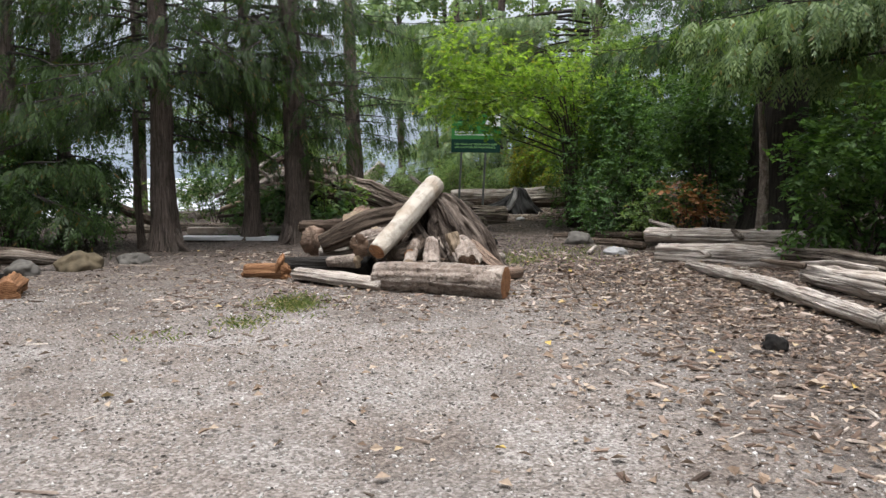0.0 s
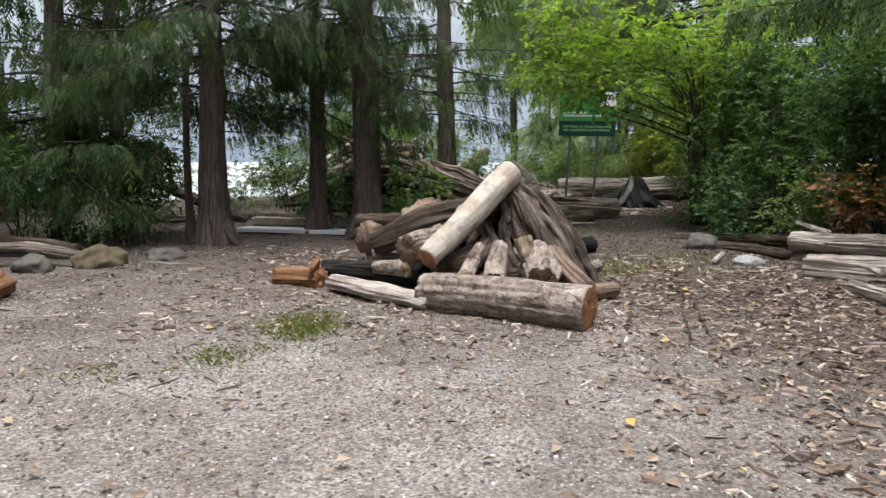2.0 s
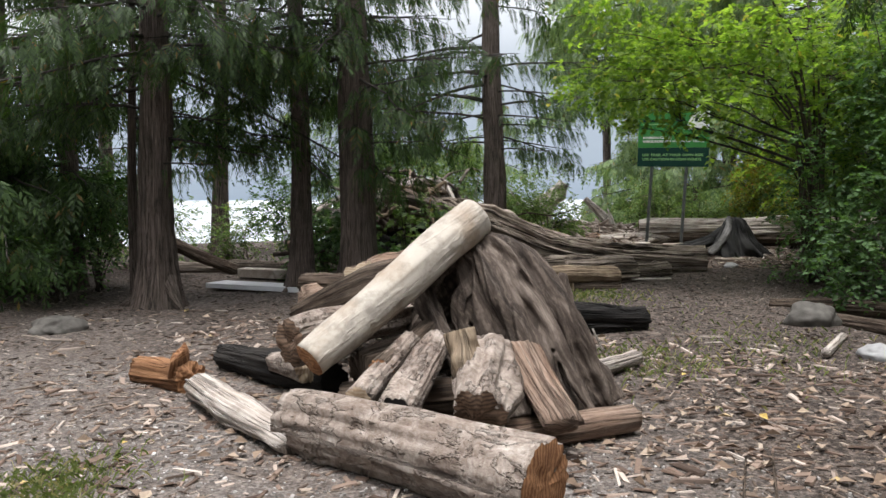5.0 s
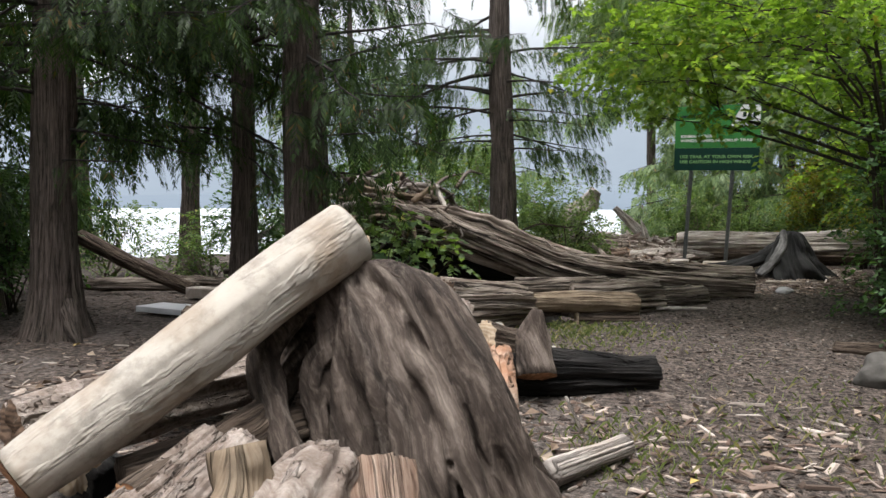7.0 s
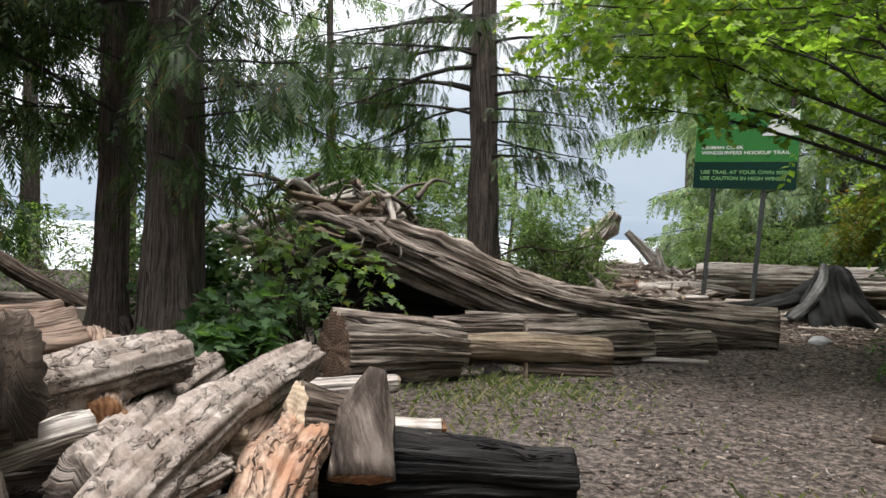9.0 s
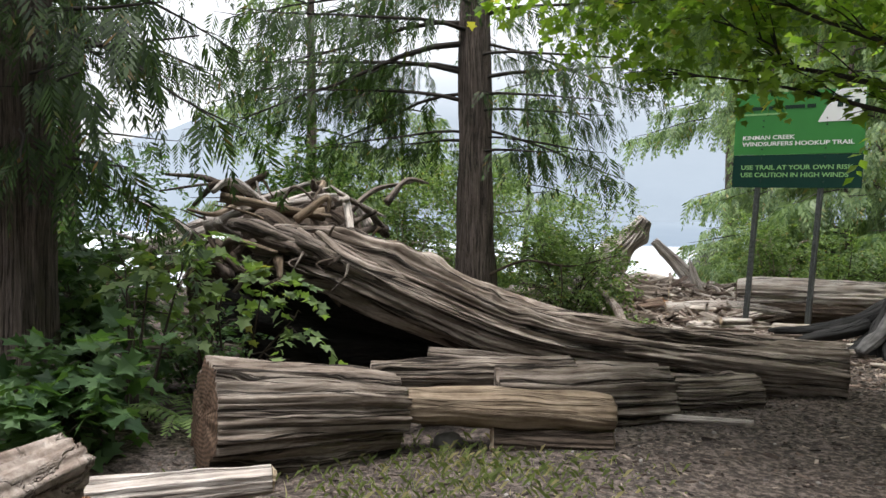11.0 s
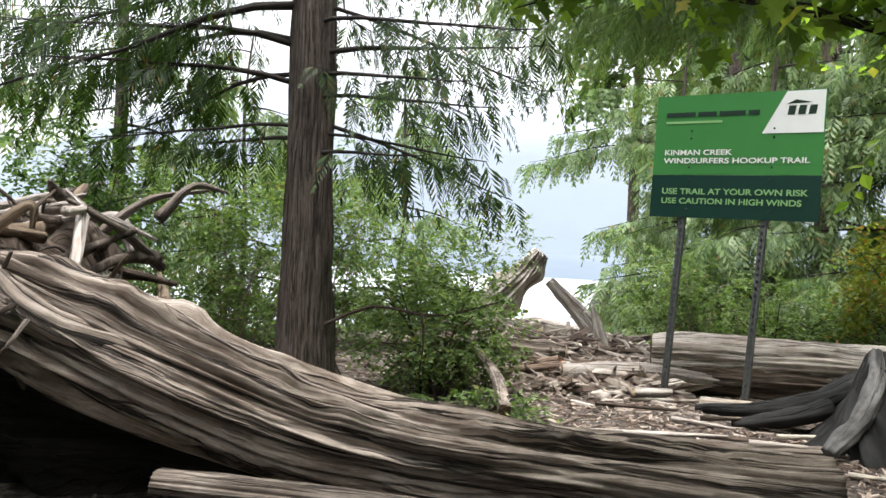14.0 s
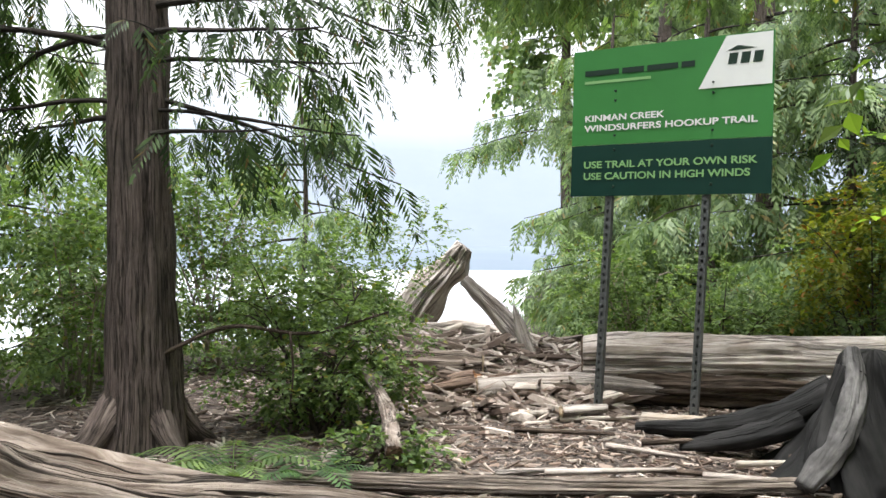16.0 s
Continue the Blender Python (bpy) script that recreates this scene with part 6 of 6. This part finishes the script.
for k in range(14):
    r = random.Random(700 + k)
    x, y = r.uniform(0.2, 2.2), r.uniform(18.5, 20.2)
    a, L = r.uniform(-0.5, 0.5), r.uniform(0.25, 0.7)
    z = gz(x, y) + 0.035
    log("branch", [(x, y, z), (x + L * math.cos(a), y + L * math.sin(a), z + r.uniform(0, 0.05))], [0.018, 0.01], (M_SILVER, M_BROWN, M_PALE)[k % 3], "thin drift stick on the littered trail", (None, None), group=DRIFT, seed=300 + k, sides=8, step=0.1, category="branch")

# ---- the trail sign ----
def flat_mesh(name, corners, mat):
    bd = Build()
    bd.add(corners, [tuple(range(len(corners)))])
    return bd.mesh(name, mat, False)


def sign():
    W, H = 1.22, 0.93
    m = pose(0.487, 20.13, 1.80, 0, 0, -16.0) @ pose(0, 0, 0, 0, 1.6, 0)
    ob = thing("trail_sign", m, "green trail sign with white lettering on two perforated steel posts", "sign")
    green = plain("sign_green", (0.045, 0.20, 0.05), 0.45, 0, 0.08, 5)
    deep = plain("sign_dark_green", (0.006, 0.035, 0.026), 0.45, 0, 0.1, 5)
    white = plain("sign_white", (0.74, 0.75, 0.74), 0.5, 0, 0.06, 8)
    letter_dark = plain("sign_print_dark", (0.012, 0.03, 0.02), 0.5, 0, 0.05, 8)
    letter_pale = plain("sign_print_pale_green", (0.22, 0.42, 0.17), 0.5, 0, 0.05, 8)
    split = 0.325
    for nm, z0, z1, mt, lb in (("upper_panel", split, H, green, "bright green panel"), ("lower_panel", 0.0, split - 0.003, deep, "dark green panel")):
        bd = Build()
        v = [(x, y, z) for x in (0, W) for y in (0, 0.012) for z in (z0, z1)]
        bd.add(v, [(0, 4, 5, 1), (2, 3, 7, 6), (0, 1, 3, 2), (4, 6, 7, 5), (1, 5, 7, 3), (0, 2, 6, 4)])
        part(nm, bd.mesh(nm, mt, False), ob, lb)
    y = -0.004
    part("emblem_panel", flat_mesh("emblem_panel", [(0.80, y, 0.625), (1.212, y, 0.625), (1.212, y, 0.924), (0.955, y, 0.924)], white), ob, "white slanted corner panel")

    def text(body, x, z, width, height, mat, label):
        cu = bpy.data.curves.new("lettering", "FONT")
        cu.body = body
        cu.size, cu.extrude, cu.offset = 0.1, 0.0006, 0.0022
        cu.materials.append(mat)
        t = new("lettering", cu)
        t.parent = ob
        bpy.context.view_layer.update()
        d = t.dimensions
        t.location = (x, y, z)
        t.rotation_euler = (radians(90), 0, 0)
        t.scale = (width / d.x, height / 0.073, 1)
        t["label"] = label

    text("KINMAN CREEK", 0.085, 0.475, 0.51, 0.040, white, "white capital lettering")
    text("WINDSURFERS HOOKUP TRAIL", 0.085, 0.412, 1.055, 0.040, white, "white capital lettering")
    text("USE TRAIL AT YOUR OWN RISK", 0.085, 0.178, 1.055, 0.044, letter_pale, "pale green capital lettering")
    text("USE CAUTION IN HIGH WINDS", 0.085, 0.105, 1.015, 0.044, letter_pale, "pale green capital lettering")
    # company line and emblem as plain bars
    for k in range(4):
        x0 = 0.08 + (0.0, 0.245, 0.405, 0.615)[k]
        w = (0.225, 0.14, 0.19, 0.08)[k]
        part("print_bar", flat_mesh("print_bar", [(x0, y, 0.765), (x0 + w, y, 0.765), (x0 + w, y, 0.80), (x0, y, 0.80)], letter_dark), ob, "dark printed bar")
    part("print_bar", flat_mesh("print_bar", [(0.08, y, 0.715), (0.51, y, 0.715), (0.51, y, 0.732), (0.08, y, 0.732)], letter_pale), ob, "pale printed bar")
    for k in range(3):
        x0 = 0.965 + 0.07 * k
        part("emblem_bar", flat_mesh("emblem_bar", [(x0, y - 0.002, 0.755), (x0 + 0.05, y - 0.002, 0.755), (x0 + 0.06, y - 0.002, 0.82), (x0 + 0.01, y - 0.002, 0.82)], letter_dark), ob, "dark emblem shape")
    part("emblem_bar", flat_mesh("emblem_bar", [(0.955, y - 0.002, 0.832), (1.13, y - 0.002, 0.838), (1.02, y - 0.002, 0.862)], letter_dark), ob, "dark emblem shape")
    # posts of square tube with rows of holes
    for px, foot in ((0.275, (0.14, 0.0, -1.45)), (0.875, (0.81, 0.0, -1.45))):
        bd = Build()
        top = np.array((px, 0.04, 0.78))
        bot = np.array((px - 0.065, 0.02, -1.52))
        w = 0.022
        n = 46
        for i in range(n):
            a, b = bot + (top - bot) * i / n, bot + (top - bot) * (i + 1) / n
            h = (b - a) * 0.28
            ring = [(-w, -w), (w, -w), (w, w), (-w, w)]
            q0 = [a + [x, yy, 0] for x, yy in ring]
            q1 = [b + [x, yy, 0] for x, yy in ring]
            bd.add(q0 + q1, [(1, 2, 6, 5), (2, 3, 7, 6), (3, 0, 4, 7)])
            # front face with a hole
            c = 0.0085
            f = [q0[0], q0[1], q1[1], q1[0], a + [-c, -w, 0] + h, a + [c, -w, 0] + h, b + [c, -w, 0] - h, b + [-c, -w, 0] - h]
            inn = [p + np.array([0, 0.006, 0]) for p in f[4:]]
            bd.add(f + inn, [(0, 1, 5, 4), (1, 2, 6, 5), (2, 3, 7, 6), (3, 0, 4, 7), (4, 5, 9, 8), (5, 6, 10, 9), (6, 7, 11, 10), (7, 4, 8, 11)])
        me = bd.mesh("post", M_POST, False)
        bm = bmesh.new()
        bm.from_mesh(me)
        bmesh.ops.remove_doubles(bm, verts=bm.verts, dist=1e-5)
        bm.to_mesh(me)
        bm.free()
        part("post", me, ob, "perforated galvanised post")
        for z in (0.06, 0.29, 0.38, 0.6, 0.66):
            bm = bmesh.new()
            bmesh.ops.create_cone(bm, cap_ends=True, segments=10, radius1=0.009, radius2=0.006, depth=0.008, matrix=pose(px + 0.01, -0.004, z, 90))
            me = bpy.data.meshes.new("bolt")
            bm.to_mesh(me)
            bm.free()
            me.materials.append(letter_dark)
            part("bolt", me, ob)


sign()

# ---- litter on the ground ----
def scatter_boxes(name, mat, label, count, area, size, weight=None, seed=0, lift=0.3, tilt=0.25, category="litter", flat=0.3, heap=0.0):
    """Thousands of loose slivers lying on the ground, in one mesh."""
    g = np.random.default_rng(seed)
    x = g.uniform(area[0], area[1], count * 4)
    y = g.uniform(area[2], area[3], count * 4)
    if weight is not None:
        keep = g.random(len(x)) < weight(x, y)
        x, y = x[keep][:count], y[keep][:count]
    else:
        x, y = x[:count], y[:count]
    n = len(x)
    z = ground_z(x, y) + np.array([0.035 * noise.noise(Vector((a, b, 0)) * 0.8) + 0.018 * noise.noise(Vector((a, b, 0)) * 2.6) + 0.011 * noise.noise(Vector((a, b, 0)) * 7.5) for a, b in zip(x, y)])
    if heap:
        mid = np.array([(area[0] + area[1]) / 2, (area[2] + area[3]) / 2])
        rim = np.maximum(np.abs(x - mid[0]) / (area[1] - mid[0]), np.abs(y - mid[1]) / (area[3] - mid[1]))
        z = z + heap * (1 - rim ** 2) * g.random(n)
    L = g.uniform(size[0], size[1], n) * g.uniform(0.5, 1.0, n)
    W = L * g.uniform(size[2], size[3], n)
    T = W * flat
    a = g.uniform(0, 6.283, n)
    u = np.stack([np.cos(a), np.sin(a), g.normal(size=n) * tilt * 0.5], axis=1)
    s = np.stack([-np.sin(a), np.cos(a), g.normal(size=n) * tilt], axis=1)
    c = np.stack([x, y, z + T * lift], axis=1)
    up = np.array([0, 0, 1.0])
    corners = []
    for k, (i, j, h) in enumerate([(-1, -0.6, -1), (0.8, -1, -1), (1, 0.7, -1), (-0.9, 1, -1), (-0.9, -0.5, 1), (0.75, -0.85, 1), (0.9, 0.5, 1), (-0.8, 0.85, 1)]):
        jit = g.uniform(0.7, 1.2, (n, 1))
        corners.append(c + u * (i * L / 2)[:, None] * jit + s * (j * W / 2)[:, None] * jit + up * (h * T / 2)[:, None])
    v = np.stack(corners, axis=1).reshape(-1, 3)
    base = (np.arange(n) * 8)[:, None, None]
    q = np.array([(4, 5, 6, 7), (0, 1, 5, 4), (1, 2, 6, 5), (2, 3, 7, 6), (3, 0, 4, 7)])[None] + base
    bd = Build()
    bd.add(v, q.reshape(-1, 4).tolist())
    tagged(part(name, bd.mesh(name, mat, False)), label, category, kind="stuff")


M_GRAVEL = scattered("loose_gravel", [(0.0, (0.10, 0.09, 0.083)), (0.4, (0.24, 0.22, 0.207)), (0.75, (0.38, 0.36, 0.345)), (1.0, (0.58, 0.565, 0.55))])
M_GRAVEL_DARK = scattered("trodden_gravel", [(0.0, (0.025, 0.021, 0.018)), (0.5, (0.085, 0.073, 0.066)), (0.9, (0.17, 0.155, 0.142)), (1.0, (0.34, 0.32, 0.30))])
M_CHIPS = scattered("bark_chips", [(0.0, (0.04, 0.029, 0.023)), (0.4, (0.13, 0.095, 0.072)), (0.75, (0.24, 0.185, 0.145)), (1.0, (0.46, 0.39, 0.32))])
M_DEAD = scattered("fallen_leaves", [(0.0, (0.14, 0.095, 0.065)), (0.5, (0.28, 0.205, 0.15)), (0.95, (0.44, 0.36, 0.28)), (0.99, (0.52, 0.38, 0.12))], 0.7)
M_CHIPS_DARK = scattered("dark_bark_chips", [(0.0, (0.016, 0.011, 0.009)), (0.5, (0.065, 0.046, 0.037)), (0.85, (0.14, 0.105, 0.085)), (1.0, (0.36, 0.30, 0.25))])
M_SHARDS = scattered("bark_shards", [(0.0, (0.05, 0.034, 0.026)), (0.4, (0.15, 0.102, 0.078)), (0.75, (0.27, 0.20, 0.16)), (1.0, (0.52, 0.44, 0.38))])
M_STICKS = scattered("bleached_sticks", [(0.0, (0.10, 0.07, 0.055)), (0.45, (0.27, 0.215, 0.18)), (1.0, (0.62, 0.55, 0.49))])
M_GRASS = leafy("grass_blades", (0.09, 0.12, 0.04), (0.22, 0.26, 0.10), (0.36, 0.32, 0.18), 0.7)


def off_path(x, y):
    return np.clip(0.14 + 0.5 * np.clip((x - 0.9) / 1.2, 0, 1) + 0.10 * (y - 6.5), 0.04, 1.0)


scatter_boxes("gravel", M_GRAVEL, "loose angular grey gravel", 30000, (-6, 4, 1.6, 9.5), (0.010, 0.030, 0.55, 0.95), lambda x, y: np.clip(1.15 - 0.25 * np.maximum(x - 0.5, 0) - 0.10 * np.maximum(y - 5, 0), 0.08, 1), 1, 0.2, 0.3, "gravel", 0.6)
scatter_boxes("gravel", M_GRAVEL_DARK, "loose gravel thinning out along the trail", 7000, (0.2, 3.2, 9.0, 20), (0.010, 0.028, 0.6, 0.95), None, 2, 0.2, 0.3, "gravel", 0.6)
scatter_boxes("bark_litter", M_CHIPS, "brown bark chips and wood splinters", 9000, (-6, 5, 2.0, 10.5), (0.015, 0.085, 0.15, 0.45), off_path, 3, 0.4, 0.3)
scatter_boxes("bark_litter", M_CHIPS_DARK, "dark bark chips between the logs", 14000, (-7, 4, 10, 20), (0.02, 0.09, 0.15, 0.4), None, 4, 0.4, 0.3)
scatter_boxes("stick_litter", M_STICKS, "bleached sticks and wood shards", 1500, (-5, 5, 3, 13), (0.05, 0.24, 0.05, 0.16), off_path, 5, 0.5, 0.15, "sticks", 0.6)
scatter_boxes("stick_litter", M_STICKS, "tangle of bleached drift sticks", 13000, (-3.2, 3.0, 18.4, 26), (0.03, 0.22, 0.03, 0.12), None, 6, 0.8, 0.3, "sticks", 0.8)
scatter_boxes("stick_litter", M_STICKS, "heaped splinters of bleached driftwood", 5200, (-1.7, 0.75, 20.0, 22.6), (0.12, 0.62, 0.03, 0.10), None, 17, 0.5, 0.5, "sticks", 0.7, 0.40)
scatter_boxes("bark_litter", M_SHARDS, "brown bark shards among the drift sticks", 9000, (-1.5, 3.0, 17.8, 22), (0.03, 0.11, 0.15, 0.4), None, 16, 0.6, 0.3)


def fallen_leaves():
    g = np.random.default_rng(9)
    n = 700
    x = np.concatenate([g.uniform(-4.5, 4.5, n), g.uniform(0.8, 3.8, 700)])
    y = np.concatenate([g.uniform(2.2, 13, n), g.uniform(3.5, 11, 700)])
    z = ground_z(x, y) + 0.022
    a = g.uniform(0, 6.283, len(x))
    bd = Build()
    leaves(bd, np.stack([x, y, z], axis=1), np.stack([np.cos(a), np.sin(a), g.uniform(0.2, 0.5, len(x))], axis=1), g.uniform(0.04, 0.095, len(x)), 0.5, False, 0.25)
    tagged(part("fallen_leaves", bd.mesh("fallen_leaves", M_DEAD, False)), "dry tan and yellow fallen leaves on the gravel", "leaves", kind="stuff")


fallen_leaves()
scatter_boxes("bark_litter", M_SHARDS, "orange-brown bark shards strewn under the bushes", 5000, (0.8, 5, 2.4, 12), (0.04, 0.17, 0.15, 0.4), lambda x, y: np.clip(0.15 + 0.4 * (x - 1.2), 0.1, 1), 13, 0.6, 0.3)
scatter_boxes("bark_litter", M_SHARDS, "wood shards strewn round the pile", 3200, (-3, 2, 8, 12.5), (0.04, 0.15, 0.12, 0.35), None, 14, 0.6, 0.3)


def grass(spots, label, seed, height=0.09):
    g = np.random.default_rng(seed)
    q = []
    for cx, cy, sx, sy, n in spots:
        x, y = g.normal(cx, sx, n), g.normal(cy, sy, n)
        z = ground_z(x, y) - 0.005
        a = g.uniform(0, 6.283, n)
        h = g.uniform(0.3, 1.0, n) * height
        d = np.stack([np.cos(a), np.sin(a), np.zeros(n)], axis=1)
        s = np.stack([-np.sin(a), np.cos(a), np.zeros(n)], axis=1) * 0.003
        p = np.stack([x, y, z], axis=1)
        up = np.array([0, 0, 1.0])
        q.append(np.stack([p - s, p + s, p + d * h[:, None] * 0.45 + up * h[:, None] * 0.7 + s * 0.6, p + d * h[:, None] * 0.9 + up * h[:, None] * 0.8], axis=1))
    bd = Build()
    bd.quads(np.concatenate(q))
    tagged(part("grass", bd.mesh("grass", M_GRASS, False)), label, "grass", kind="stuff")


grass(((-1.45, 8.3, 0.17, 0.28, 1500), (-1.75, 7.5, 0.13, 0.16, 450), (-2.3, 6.9, 0.15, 0.15, 80)), "sparse green grass patch in the gravel", 1, 0.06)
grass(((0.1, 14.4, 0.5, 0.45, 1000), (0.25, 15.0, 0.3, 0.2, 600), (1.0, 11.6, 0.3, 0.35, 500), (2.0, 12.3, 0.4, 0.6, 400)), "thin trampled grass beside the trail", 2, 0.07)

for k, (a, b) in enumerate((((1.52, 8.35), (1.62, 9.6)), ((1.68, 8.6), (1.75, 9.7)))):
    log("stick", [(a[0], a[1], gz(*a) + 0.025), (b[0], b[1], gz(*b) + 0.025)], [0.008, 0.006], M_BROWN, "thin straight stick lying on the gravel", (None, None), seed=180 + k, sides=6, category="stick", group="sticks on the gravel")
log("stick", [(0.731, 11.805, 0.04), (0.646, 11.775, 0.24)], [0.011, 0.008], M_SILVER, "pale stick leaning up beside the charred log", (None, None), seed=182, sides=8, category="stick", group="sticks on the gravel")
